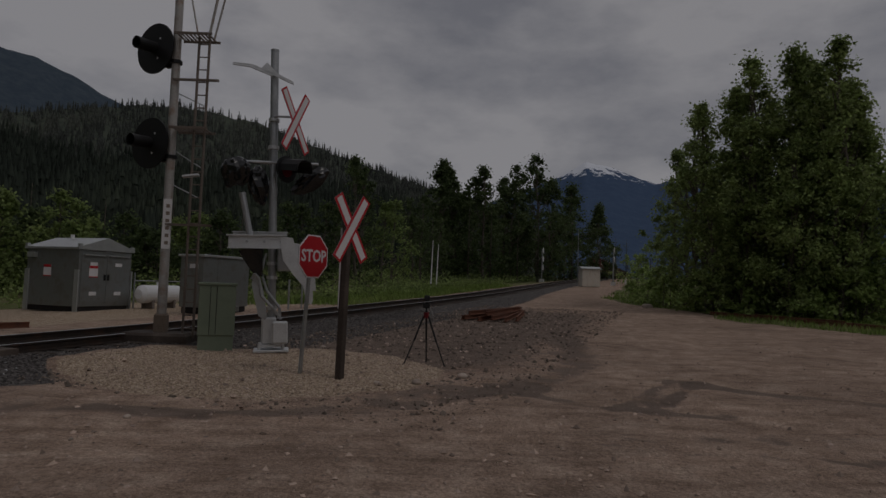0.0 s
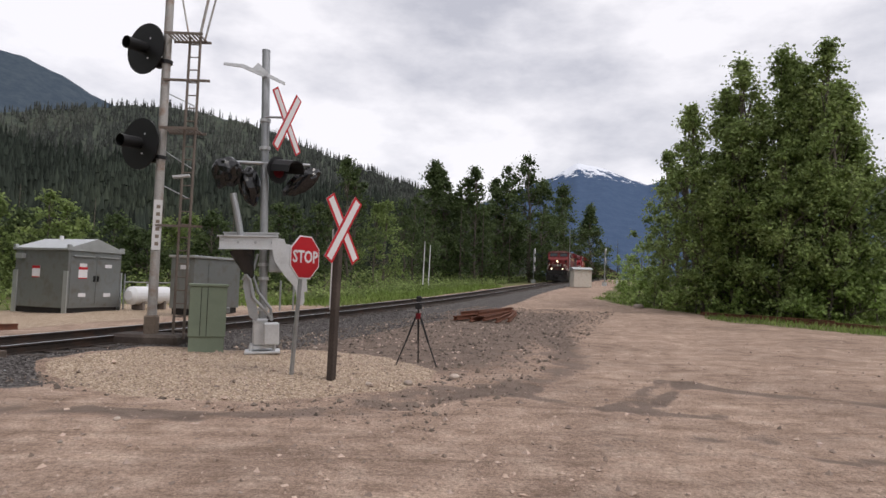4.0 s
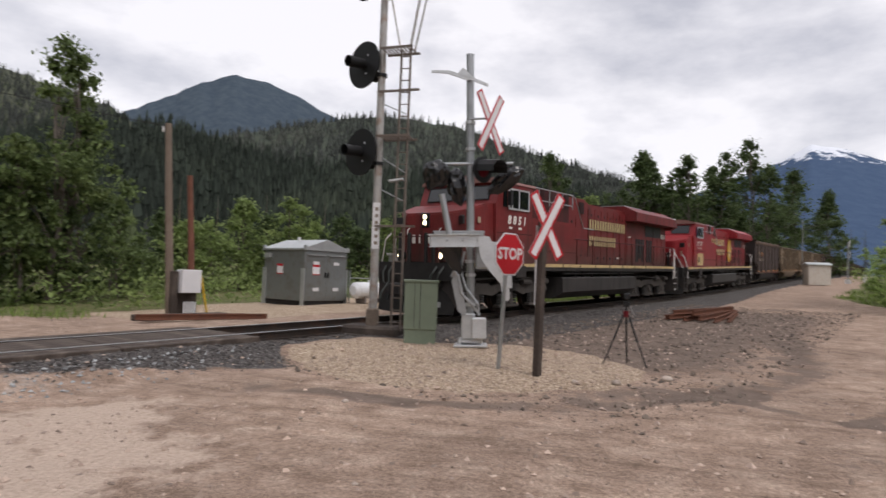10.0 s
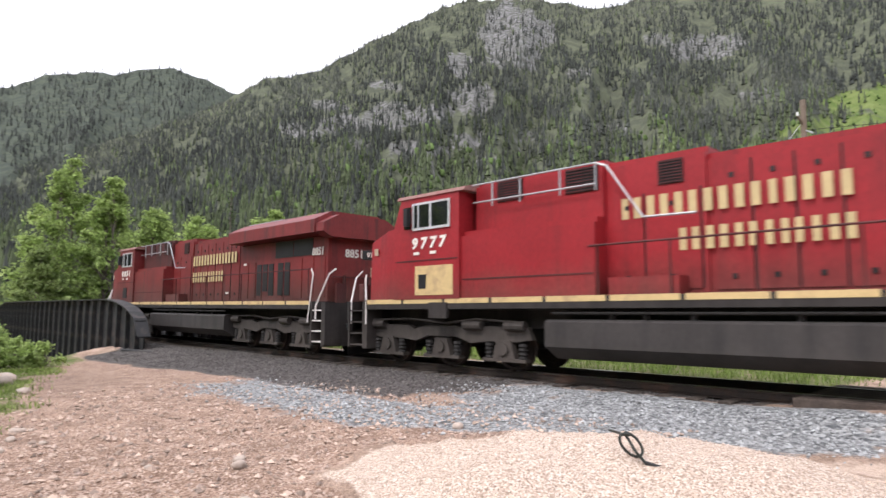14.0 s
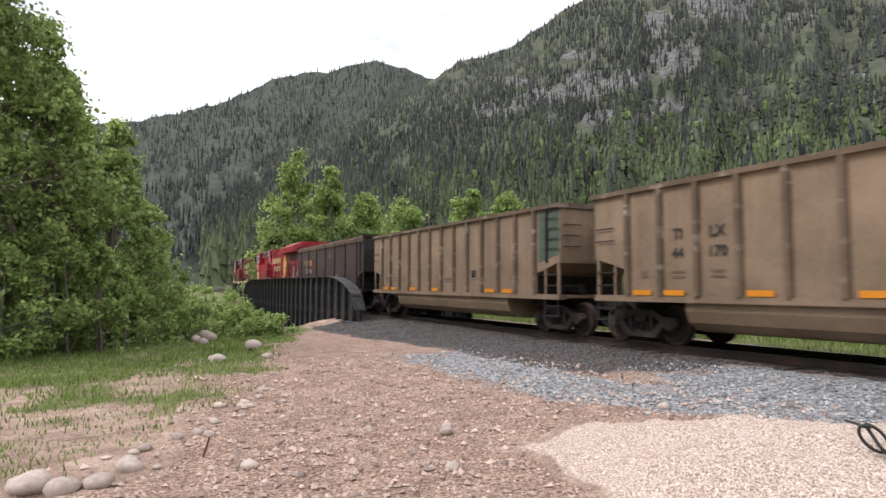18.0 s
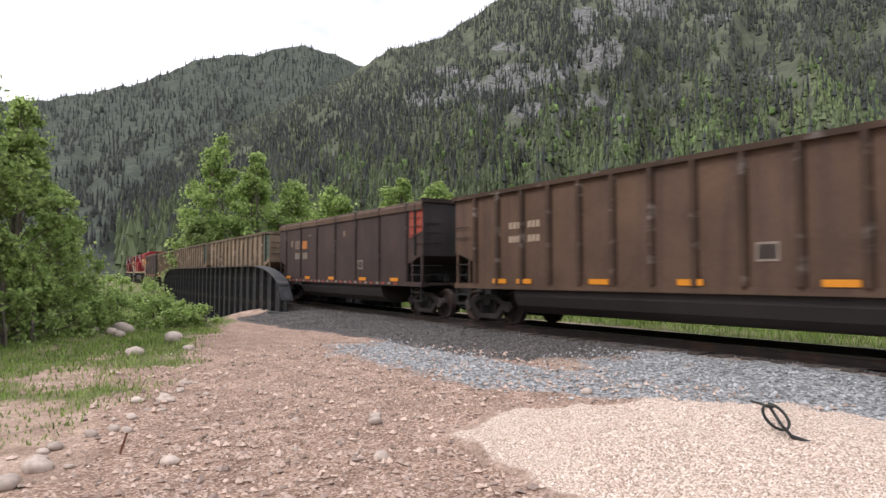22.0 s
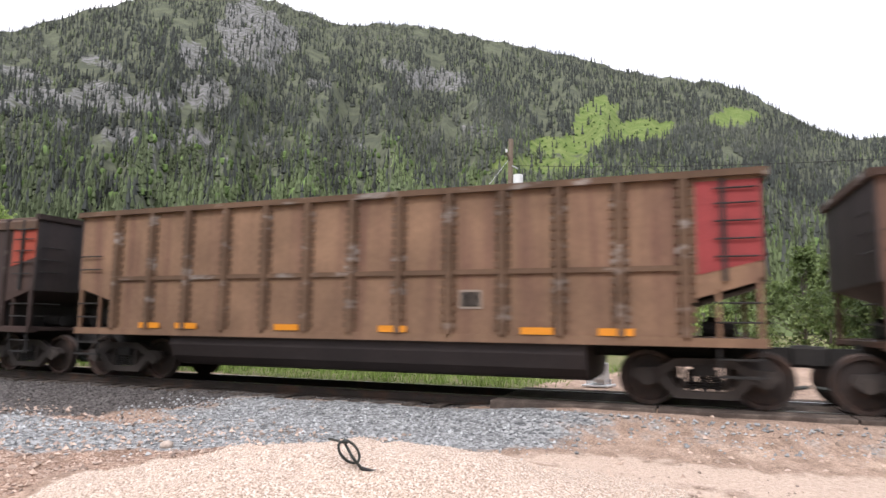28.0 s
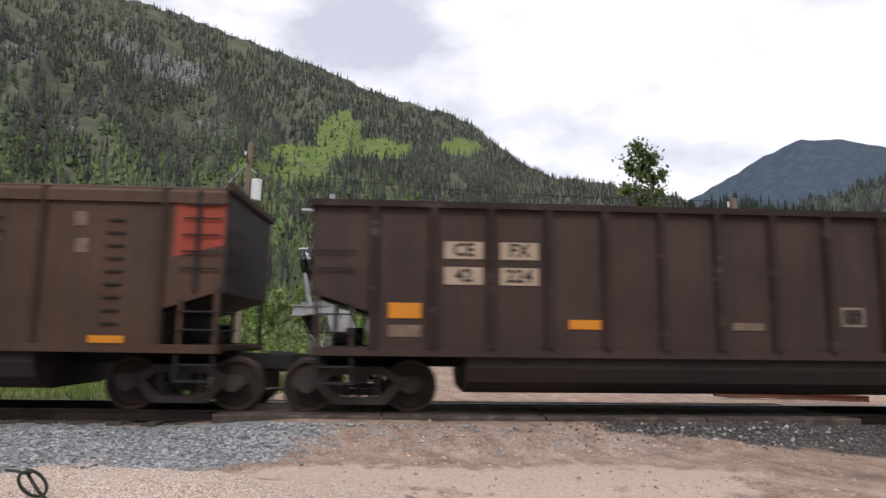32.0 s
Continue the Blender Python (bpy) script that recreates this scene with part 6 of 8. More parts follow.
        part("emblem", bm, "gold", lo, "large golden oval emblem")
        bm = bmesh.new()
        rod(bm, (4.0, -1.014, 2.55), (4.0, -1.024, 2.55), 0.33, sides=20)
        part("emblem_shape", bm, "stripe", lo)
        bm = bmesh.new()
        rod(bm, (4.05, -1.014, 3.15), (4.05, -1.024, 3.15), 0.2, sides=16)
        part("emblem_shape", bm, "stripe", lo)
    for x, z in ((4.62, 3.0), (3.2, 1.98), (-1.6, 2.75), (-6.6, 2.78), (-7.2, 2.78)):
        part("placard", boxed(x - 0.1, x + 0.1, -1.545 if x < -5.8 else -1.02, -1.532 if x < -5.8 else -0.99, z - 0.035, z + 0.035), "numeral", lo)
    return lo


def frame_ring(hy, hz, wd):
    bm = bmesh.new()
    box(bm, -0.02, 0.02, -hy, hy, hz - wd, hz)
    box(bm, -0.02, 0.02, -hy, hy, -hz, -hz + wd)
    box(bm, -0.02, 0.02, -hy, -hy + wd, -hz + wd, hz - wd)
    box(bm, -0.02, 0.02, hy - wd, hy, -hz + wd, hz - wd)
    return bm


TRAIN.append((locomotive("8851", "locored", False, "weathered dark red diesel locomotive leading a coal train", "lamp"), 9.15))
TRAIN.append((locomotive("9777", "locored2", True, "bright red diesel locomotive with a golden oval emblem", "lampglass"), 9.15 + LOCO_LEN))

TAB_A = (-4.9, -3.9, -1.4, 0.9, 3.6, 4.9)
BOX_MARK = [(2.4, 1.75, 0.42, 0.34, "faded"), (2.4, 1.75, 0.34, 0.26, "darknum")]
kinds = [
    # paint, end, posts, smooth, belt, dashes, label
    ("dark", "", 7, True, False, True, "dark brown smooth-sided coal hopper car"),
    ("tan", "green", 13, False, False, False, "tan ribbed coal gondola with a green end panel"),
    ("tan", "green", 13, False, False, False, "tan ribbed coal gondola with a green end panel"),
    ("tan", "green", 13, False, False, False, "tan ribbed coal gondola with black numbers"),
    ("dark", "rust", 7, True, False, True, "dark brown smooth-sided coal hopper car with a rusty end"),
    ("umber", "orange", 13, False, False, False, "brown ribbed coal gondola with an orange end panel"),
    ("dark", "rust", 7, True, False, True, "dark brown smooth-sided coal hopper car with a rusty end"),
    ("umber", "orange", 13, False, False, False, "brown ribbed coal gondola with an orange end panel"),
    ("dark", "rust", 7, True, False, False, "dark brown coal hopper car sprayed with pale graffiti"),
    ("dark", "rust", 7, True, False, True, "dark brown hopper car with red and white reflector dashes"),
    ("ochre", "red", 13, False, True, False, "rusty tan coal gondola with riveted posts and red end"),
    ("brown", "orange", 13, False, False, False, "rust brown ribbed gondola with upright orange reflectors"),
    ("brown", "red", 13, False, False, False, "rust brown ribbed coal gondola with a red end panel"),
    ("smoothbrown", "rust", 7, True, False, False, "muddy brown smooth-sided hopper car with a rusty red end"),
    ("dark", "rust", 13, False, False, False, "dark brown ribbed gondola with pale number patches"),
    ("dark", "orange", 13, False, False, False, "dark rust brown ribbed coal gondola"),
    ("dark", "rust", 7, True, False, True, "dark brown smooth-sided coal hopper car"),
    ("tan", "green", 13, False, False, False, "tan ribbed coal gondola with a green end panel"),
]
shift = np.interp(np.arange(len(kinds)) + 0.5, (0, 3, 6, 8, 10, 11, 13, 14, 15), (-0.25, -0.25, 0.3, 0.4, 0.2, 0.2, -0.15, -0.6, -0.6))
for k, (paint, end, posts, smooth, belt, dashes, label) in enumerate(kinds):
    marks = list(BOX_MARK)
    if paint == "tan":
        marks += [(x, z, 0.34, 0.05, "smudgedark") for x in (-4.5, -3.5) for z in (1.66, 1.55)] + [(-5.5, 1.62, 0.2, 0.16, "smudgedark"), (0.5, 1.6, 0.6, 0.06, "smudgedark"), (0.5, 1.5, 0.45, 0.05, "smudgedark")]
    if smooth:
        marks += [] if k == 13 else [(-4.43, 2.72, 0.70, 0.38, "smudge"), (-3.52, 2.70, 0.58, 0.36, "end_patch"), (-5.2, 2.8, 0.3, 0.3, "smudge"), (0.9, 3.0, 0.2, 0.22, "smudge"), (-2.9, 3.1, 0.3, 0.05, "smudge")]
        marks += [] if k == 13 else [(x, 2.72, 0.05, 0.2, "darknum") for x in (-4.56, -4.38, -4.22)] + [(x, 2.2, 0.13, 0.28, "faded") for x in (-4.7, -4.48, -4.26, -3.68, -3.48, -3.28)]
        M["end_patch"] = END_PAINT["orange"] if "end_patch" not in M else M["end_patch"]
    if paint in ("brown", "umber") and not smooth and k not in (11, 14):
        for z in (2.66, 2.30):
            for x in (-4.48, -4.32, -4.16, -3.74, -3.58, -3.42):
                marks.append((x, z, 0.10, 0.17, "darknum" if k in (12, 15) else "patch"))
    if k == 14:
        marks += [(-4.46, 2.80, 0.66, 0.30, "patch"), (-3.50, 2.80, 0.66, 0.30, "patch"), (-4.46, 2.36, 0.66, 0.30, "patch"), (-3.50, 2.36, 0.66, 0.30, "patch"), (-5.45, 1.76, 0.55, 0.26, "orange"),
                  (-2.37, 1.56, 0.55, 0.16, "orange"), (0.5, 1.56, 0.55, 0.13, "smudge"), (-5.45, 1.42, 0.55, 0.2, "smudge")]
    tabs = (-5.52, -4.6, -2.55, -0.5, 3.5, 4.55) if paint == "tan" else TAB_A if not smooth else (-5.5, -3.0, -0.3, 2.7, 5.2)
    if k in (11, 14):
        tabs = ()
    if k == 11:
        marks += [(x, 1.75, 0.13, 0.5, "orange") for x in (-5.2, -3.1, -1.0, 1.1, 3.2, 5.2)] + [(-4.2, 2.5, 1.1, 0.32, "faded")]
    if k == 9:
        marks += [(5.25, 1.4 + 0.2 * i, 0.12, 0.12, "redmark" if i % 2 else "patch") for i in range(6)]
    HB = 7.12 if paint in ("tan", "ochre") else 7.0
    TOP = 3.76 if smooth else {"tan": 3.54, "ochre": 3.69, "umber": 3.57, "brown": 3.57}.get(paint, 3.54)
    car = coal_car(paint, end, posts, smooth, belt, label, marks, dashes, tabs)
    if k == 14:
        numbers(car, [("CE", -4.46, 2.80), ("FX", -3.50, 2.80), ("42", -4.46, 2.36), ("224", -3.50, 2.36)], "darknum", 0.31)
    if k == 3:
        numbers(car, [("TI", -4.5, 2.46), ("LX", -3.5, 2.46), ("43", -4.5, 2.05), ("986", -3.5, 2.05)], "darknum", 0.32)
    if k == 2:
        numbers(car, [("TI", -4.5, 2.46), ("LX", -3.5, 2.46), ("44", -4.5, 2.05), ("170", -3.5, 2.05)], "darknum", 0.32)
    if k == 13:
        for x in (-4.94, -2.85, -0.83, 1.21, 3.2, 5.2):
            for i in range(9):
                part("cleat", boxed(float(x) - 0.14, float(x) + 0.14, -HW - 0.03, -HW - 0.002, 1.45 + 0.215 * i, 1.485 + 0.215 * i), "dark", car)
        for x, z in ((0.3, 3.25), (0.35, 2.75), (-1.6, 3.2), (3.1, 3.25), (3.2, 2.75), (4.6, 3.2), (4.65, 2.75), (1.5, 3.2)):
            part("marking", boxed(x - 0.10, x + 0.10, -HW - 0.012, -HW - 0.004, z - 0.12, z + 0.12), "smudge", car)
        numbers(car, [("965", -4.40, 2.19), ("040", -3.37, 2.19)], "darknum", 0.38)
        part("marking", boxed(-4.46, -4.27, -HW - 0.016, -HW - 0.006, 2.57, 2.86), "darknum", car)
        part("marking", boxed(-4.19, -3.97, -HW - 0.016, -HW - 0.006, 2.57, 2.86), "darknum", car)
    if k == 8:
        for i in range(9):
            x, z = -3.15 + 0.13 * i, 1.62 - 0.12 * (i % 3) - 0.012 * i
            part("graffiti", boxed(-0.05, 0.05, -0.006, 0.006, -0.13, 0.13), "ghost", car, m=pose(x, -HW - 0.012, z, 0, (-25, 15, 40, -5)[i % 4], 0))
        part("graffiti", boxed(-2.8, -2.2, -HW - 0.016, -HW - 0.006, 1.27, 1.34), "ghost", car)
    TRAIN.append((car, 41.9 + CAR_PITCH * (k + 0.5) + float(shift[k])))

# ---- crossing signs and signals ----
FACE = math.degrees(heading(5))              # signs face across the road, away from the track


def sign_pose(x, y, z=0.0, twist=0.0):
    """Local -y looks at the traffic, x to its right along the track."""
    return pose(x, y, z, 0, 0, 90 + FACE + twist)


def octagon(r):
    return [(math.cos(math.pi / 8 + k * math.pi / 4) * r, math.sin(math.pi / 8 + k * math.pi / 4) * r) for k in range(8)]


def plate(pts, y0, y1):
    return prism(bmesh.new(), pts, "y", y0, y1)


def crossbuck(parent, m, length, width, front="white", back="signback", border=True):
    """Two crossed blades, red-edged white on the front, bare metal behind."""
    for i, a in enumerate((57, -57)):
        mm = m @ pose(0, -0.012 * i, 0) @ Matrix.Rotation(radians(a), 4, "Y")
        b = part("blade", boxed(-length / 2, length / 2, 0.0, 0.008, -width / 2, width / 2), back, parent, m=mm)
        if border:
            part("red_border", boxed(-length / 2, length / 2, -0.004, -0.0005, -width / 2, width / 2), "red", b)
            part("white_face", boxed(-length / 2 + 0.035, length / 2 - 0.035, -0.007, -0.0042, -width / 2 + 0.045, width / 2 - 0.045), "white", b)


def bag(parent, m, seed, sx=0.30, sz=0.38):
    """A signal head wrapped in a crumpled black bag."""
    bm = bmesh.new()
    bmesh.ops.create_icosphere(bm, subdivisions=3, radius=1)
    rg = random.Random(seed)
    for v in bm.verts:
        q = v.co
        k = 1 + 0.22 * noise.noise(q * 2.2 + Vector((seed, 0, 0))) + 0.13 * noise.noise(q * 6 + Vector((0, seed, 0)))
        k += 0.07 * math.sin(9 * math.atan2(q.y, q.x) + 4 * q.z + seed)
        v.co = Vector((q.x * sx * k, q.y * sx * 0.95 * k, q.z * sz * k * (1.3 if q.z < 0 else 0.8)))
        if q.z < -0.6:
            v.co.x *= 0.7 - 0.2 * rg.random()
    return part("bagged_light", bm, "bag", parent, "signal light wrapped in black plastic", m=m)


# wooden post with crossbuck
x, y = -1.63, 10.67
z = ground_z(x, y)
ob = tagged(empty("crossbuck_sign", sign_pose(x, y, z - 0.05)), "red and white crossbuck on a dark wooden post", "railway sign")
part("post", boxed(-0.07, 0.07, -0.055, 0.055, -0.2, 2.62, bevel=0.012), "wood", ob, m=pose(0, 0, 0, 0.0, 1.6, 0))
part("reflector_strip", boxed(-0.04, 0.04, 0.056, 0.066, 1.2, 2.55), "white", ob)
part("white_strip", boxed(0.072, 0.09, -0.03, 0.03, 1.25, 2.5), "white", ob)
crossbuck(ob, pose(0.07, -0.075, 2.55, 0, 0, -14), 1.26, 0.215)

# stop sign
x, y = -2.35, 10.94
z = ground_z(x, y)
ob = tagged(empty("stop_sign", sign_pose(x, y, z - 0.05, -9)), "red octagonal stop sign on a leaning steel post", "stop sign")
bm = bmesh.new()
prism(bm, [(-0.035, -0.02), (0.035, -0.02), (0.035, 0.015), (0.02, 0.015), (0.02, -0.006), (-0.02, -0.006), (-0.02, 0.015), (-0.035, 0.015)], "z", -0.2, 2.08)
part("post", bm, "galv", ob, m=pose(0, 0, 0, 0, 4.2, 0))
face = part("sign_plate", plate(octagon(0.405), -0.045, -0.037), "signback", ob, m=pose(0.17, 0, 2.05))
part("white_border", plate(octagon(0.402), -0.050, -0.0455), "white", face)
part("red_face", plate(octagon(0.378), -0.054, -0.0505), "red", face)
text_part("lettering", "STOP", 0.29, "white", face, pose(0, -0.057, 0.0, 90, 0, 0), "white STOP lettering", bold=0.007, squeeze=0.92)

# crossing signal with gate mechanism (arm removed), lights bagged
def crossing_signal(x, y, label, facing, near, lean):
    z = ground_z(x, y)
    ob = tagged(empty("crossing_signal", pose(x, y, z) @ pose(0, 0, 0, *lean) @ pose(0, 0, 0, 0, 0, facing)), label, "crossing signal")
    bm = bmesh.new()
    top = 6.5 if near else 5.55
    rod(bm, (0, 0, 0.1), (0, 0, top), 0.085, sides=16)
    rod(bm, (0, 0, top), (0, 0, top + 0.04), 0.09, sides=16)
    part("mast", bm, "galv", ob)
    bm = boxed(-0.36, 0.36, -0.30, 0.30, 0.02, 0.07, bevel=0.01)
    box(bm, -0.22, 0.22, -0.2, 0.2, 0.12, 0.18)
    for q in (-0.24, 0.24):
        for p in (-0.2, 0.2):
            rod(bm, (q, p, 0.0), (q, p, 0.2), 0.03, sides=6)
    part("base_plate", bm, "alu", ob)
    bm = bmesh.new()
    box(bm, -0.20, 0.10, -0.20, 0.16, 0.18, 0.74, bevel=0.03)
    part("junction_box", bm, "alu", ob)
    bm = bmesh.new()
    box(bm, 0.02, 0.34, -0.34, -0.06, 0.20, 0.66, bevel=0.03)
    part("junction_door", bm, "alu", ob)
    part("conduit", rods([(0.18, -0.12, 0.7), (0.16, -0.14, 0.95), (-0.1, -0.16, 1.3), (-0.22, -0.14, 1.7), (-0.12, -0.1, 2.1)], 0.03, 8), "galv", ob)
    for zz in (0.9, 1.55, 1.85, 4.35, 4.95):
        part("clamp", rod(bmesh.new(), (0, 0, zz), (0, 0, zz + 0.07), 0.115, sides=14), "alu", ob)
    # gate mechanism
    part("gate_mechanism", boxed(0.10, 0.40, -0.30, 0.06, 1.72, 2.22, bevel=0.03), "galv", ob)
    bm = bmesh.new()
    box(bm, -0.86, 0.28, -0.50, -0.485, 2.20, 2.44)
    box(bm, -0.90, 0.30, -0.56, -0.43, 2.44, 2.462)
    box(bm, -0.88, 0.28, -0.54, -0.45, 2.18, 2.20)
    part("gate_channel", bm, "alu", ob, "bare aluminium gate arm channel")
    bm = bmesh.new()
    box(bm, -0.80, 0.30, -0.10, -0.085, 2.34, 2.54)
    box(bm, -0.82, 0.32, -0.13, -0.04, 2.54, 2.56)
    part("gate_channel", bm, "alu", ob)
    for q in (-0.84, 0.24):
        part("cross_tie", boxed(q, q + 0.03, -0.485, -0.10, 2.26, 2.44), "alu", ob)
    for k in range(3):
        part("bolt", rod(bmesh.new(), (-0.5 + k * 0.34, -0.50, 2.32), (-0.5 + k * 0.34, -0.525, 2.32), 0.028, sides=8), "galv", ob)
    bm = bmesh.new()
    prism(bm, [(0.16, 2.44), (0.42, 2.40), (0.50, 2.12), (0.66, 1.90), (0.82, 1.62), (0.84, 1.10), (0.80, 1.02), (0.70, 1.06), (0.64, 1.40), (0.40, 1.68), (0.22, 1.95), (0.18, 2.2)], "y", -0.53, -0.505)
    part("counterweight_arm", bm, "alu", ob, "curved bare metal counterweight arm")
    bm = bmesh.new()
    prism(bm, [(0.30, 2.36), (0.60, 2.30), (0.78, 1.92), (0.90, 1.60), (0.92, 1.30), (0.80, 1.30), (0.50, 1.85), (0.34, 2.1)], "y", -0.08, -0.055)
    part("counterweight_arm", bm, "alu", ob)
    cone = bmesh.new()
    bmesh.ops.create_cone(cone, segments=14, radius1=0.07, radius2=0.27, depth=0.62, cap_ends=True)
    bmesh.ops.subdivide_edges(cone, edges=[e for e in cone.edges if abs(e.verts[0].co.z - e.verts[1].co.z) > 0.1], cuts=5)
    for v in cone.verts:
        v.co *= 1 + 0.16 * noise.noise(v.co * 9)
        v.co.y *= 0.5
    part("cable_wrap", cone, "bag", ob, "cables wrapped in black plastic", m=pose(-0.34, -0.30, 1.90, 0, -16, 0))
    bm = bmesh.new()
    prism(bm, [(-0.36, 1.62), (-0.24, 1.60), (-0.16, 1.30), (-0.08, 0.78), (-0.13, 0.70), (-0.26, 0.80), (-0.34, 1.15), (-0.40, 1.45)], "y", -0.40, -0.375)
    part("hanging_arm", bm, "galv", ob)
    part("cable", rods([(-0.40, -0.42, 1.55), (-0.34, -0.45, 1.66), (-0.25, -0.42, 1.55), (-0.2, -0.42, 1.2), (0.02, -0.36, 0.95), (0.2, -0.2, 0.72)], 0.03, 7), "galv", ob)
    part("arm_stub", rod(bmesh.new(), (-0.44, -0.3, 2.4), (-0.62, -0.3, 3.35), 0.07, sides=10), "galv", ob)
    # light arm, bagged heads
    part("light_arm", rods([(-0.95, -0.05, 4.05), (0.95, -0.05, 4.05)], 0.04), "galv", ob)
    if near:
        bag(ob, pose(-0.74, -0.22, 3.86, 0, 12, 0), 3, 0.30, 0.30)
        bag(ob, pose(-0.32, 0.1, 3.66, 0, -8, 0), 5, 0.22, 0.40)
        bag(ob, pose(0.86, -0.05, 3.74, 0, 52, 0), 9, 0.20, 0.42)
        d = part("light_disc", rod(bmesh.new(), (0, 0, 0), (0, -0.03, 0), 0.29, sides=24), "black", ob, m=pose(0.26, -0.16, 3.90, 0, 0, 44))
        part("red_lens", rod(bmesh.new(), (0, -0.031, -0.03), (0, -0.05, -0.03), 0.14, sides=20), "redlens", d)
        bm = bmesh.new()
        prism(bm, [(-0.24, -0.02), (-0.22, 0.12), (-0.14, 0.22), (0.0, 0.25), (0.14, 0.22), (0.22, 0.12), (0.24, -0.02), (0.22, -0.02), (0.2, 0.11), (0.12, 0.195), (0.0, 0.225), (-0.12, 0.195), (-0.2, 0.11), (-0.22, -0.02)], "y", -0.56, -0.03)
        part("visor", bm, "black", d, m=pose(0, 0, -0.02, 8, 0, 0))
        bm = bmesh.new()
        box(bm, -1.28, -0.96, -0.25, -0.05, 3.86, 3.9)
        part("bracket", bm, "alu", ob, m=pose(0, 0, 0, 0, -8, 0))
        crossbuck(ob, pose(0.45, -0.16, 4.95, 0, 0, 52), 1.5, 0.22)
        part("sign_arm", rods([(0.0, -0.1, 5.05), (0.45, -0.14, 5.05)], 0.025), "galv", ob)
    else:
        bag(ob, pose(-0.5, -0.1, 3.72), 3, 0.34, 0.42)
        bag(ob, pose(0.5, -0.1, 3.72), 6, 0.34, 0.42)
        crossbuck(ob, pose(0.0, 0.12, 4.7), 1.35, 0.23, border=False)
    # angled bracket near the top
    for nm, pts in (("light_bracket", [(-0.86, 6.10), (-0.50, 6.07), (-0.04, 5.90), (-0.04, 5.98), (-0.46, 6.14), (-0.86, 6.15)]), ("light_bracket", [(0.0, 5.92), (0.40, 5.76), (0.40, 5.82), (0.0, 6.0)]), ("bracket_plate", [(-0.28, 6.06), (-0.16, 6.20), (0.06, 5.98), (0.0, 5.92)])):
        part(nm, prism(bmesh.new(), pts, "y", -0.16, -0.12), "alu", ob, m=pose(0, 0, top - 6.5))
    return ob


crossing_signal(-3.56, 13.66, "galvanised crossing signal with black-bagged lights and no gate arm", 14.0, True, (0.3, -1.9))
crossing_signal(-17.37, 4.40, "galvanised crossing signal beyond the track seen from behind", 52.0, False, (1.5, -0.4))
x, y = -17.55, 5.85
ob = tagged(empty("crossbuck_sign", sign_pose(x, y, ground_z(x, y) - 0.05, -12)), "back of a crossbuck on a weathered wooden post", "railway sign")
part("post", boxed(-0.07, 0.07, -0.06, 0.06, -0.2, 2.9, bevel=0.012), "pole", ob)
crossbuck(ob, pose(0, -0.08, 2.45), 1.3, 0.2, border=False)

# signal mast with three heads and ladder
x, y = -6.38, 14.70
z = ground_z(x, y)
mast = tagged(empty("signal_mast", pose(x, y, z)), "tall weathered signal mast with black disc heads and ladder", "railway signal")
part("mast_tube", rod(bmesh.new(), (0, 0, 0.3), (0.0, 0, 10.2), 0.105, 0.09, sides=18), "mast", mast, m=Matrix.Identity(4))
part("mast_foot", boxed(-0.135, 0.135, -0.135, 0.135, 0.12, 0.62, bevel=0.04), "pole", mast)
part("footing", boxed(-0.75, 0.75, -0.45, 0.42, -0.2, 0.20, bevel=0.06), "wood", mast, "broken dark footing block")
part("name_plate", boxed(-0.09, 0.09, -0.125, -0.112, 2.2, 3.35), "white", mast, "white plate with worn lettering", m=pose(0.0, 0, -0.1, 0, 0, 22))
for k in range(6):
    part("letter_bar", boxed(-0.03, 0.05, -0.131, -0.126, 2.3 + k * 0.17, 2.38 + k * 0.17), "faded", mast, m=pose(0.0, 0, -0.1, 0, 0, 22))
SIG = math.degrees(heading(12)) + 22
for hz in (4.56, 6.81, 9.1):
    hm = pose(0.03, 0, hz, 0, 0, SIG - 28)
    disc = part("disc", rod(bmesh.new(), (-0.50, -0.20, 0), (-0.50, -0.23, 0), 0.60, sides=36), "black", mast, m=hm)
    bm = bmesh.new()
    rod(bm, (-0.50, -0.23, 0.02), (-0.50, -0.74, -0.02), 0.13, 0.14, sides=18, caps=False)
    rod(bm, (-0.50, -0.24, 0.02), (-0.50, -0.27, 0.02), 0.125, sides=18)
    part("visor", bm, "black", disc)
    for p, q in ((0.16, 0.22), (0.10, -0.24)):
        part("sight_hole", rod(bmesh.new(), (-0.50 + p, -0.23, q), (-0.50 + p, -0.236, q), 0.025, sides=8), "white", disc)
    bm = boxed(-0.66, -0.30, -0.20, 0.02, -0.30, 0.22, bevel=0.03)
    box(bm, -0.34, 0.0, -0.05, 0.05, -0.42, -0.2)
    part("head_case", bm, "black", disc)
    part("clamp", rod(bmesh.new(), (0, 0, hz - 0.36), (0, 0, hz - 0.28), 0.14, sides=12), "black", mast)
lx, ly = 0.66, -0.1
ladder = bmesh.new()
for q in (-0.12, 0.12):
    rod(ladder, (lx + q, ly, 0.1), (lx + 0.02 + q, ly, 7.1), 0.03, sides=6)
part("ladder_rail", ladder, "ladder", mast)
for k in range(23):
    zz = 0.3 + k * 0.3
    part("rung", rod(bmesh.new(), (lx - 0.12, ly, zz), (lx + 0.12, ly, zz), 0.015, sides=6), "ladder", mast)
for zz in (2.66, 6.05):
    part("ladder_bracket", boxed(0.0, lx + 0.4, ly - 0.03, ly + 0.03, zz - 0.02, zz + 0.03), "ladder", mast)
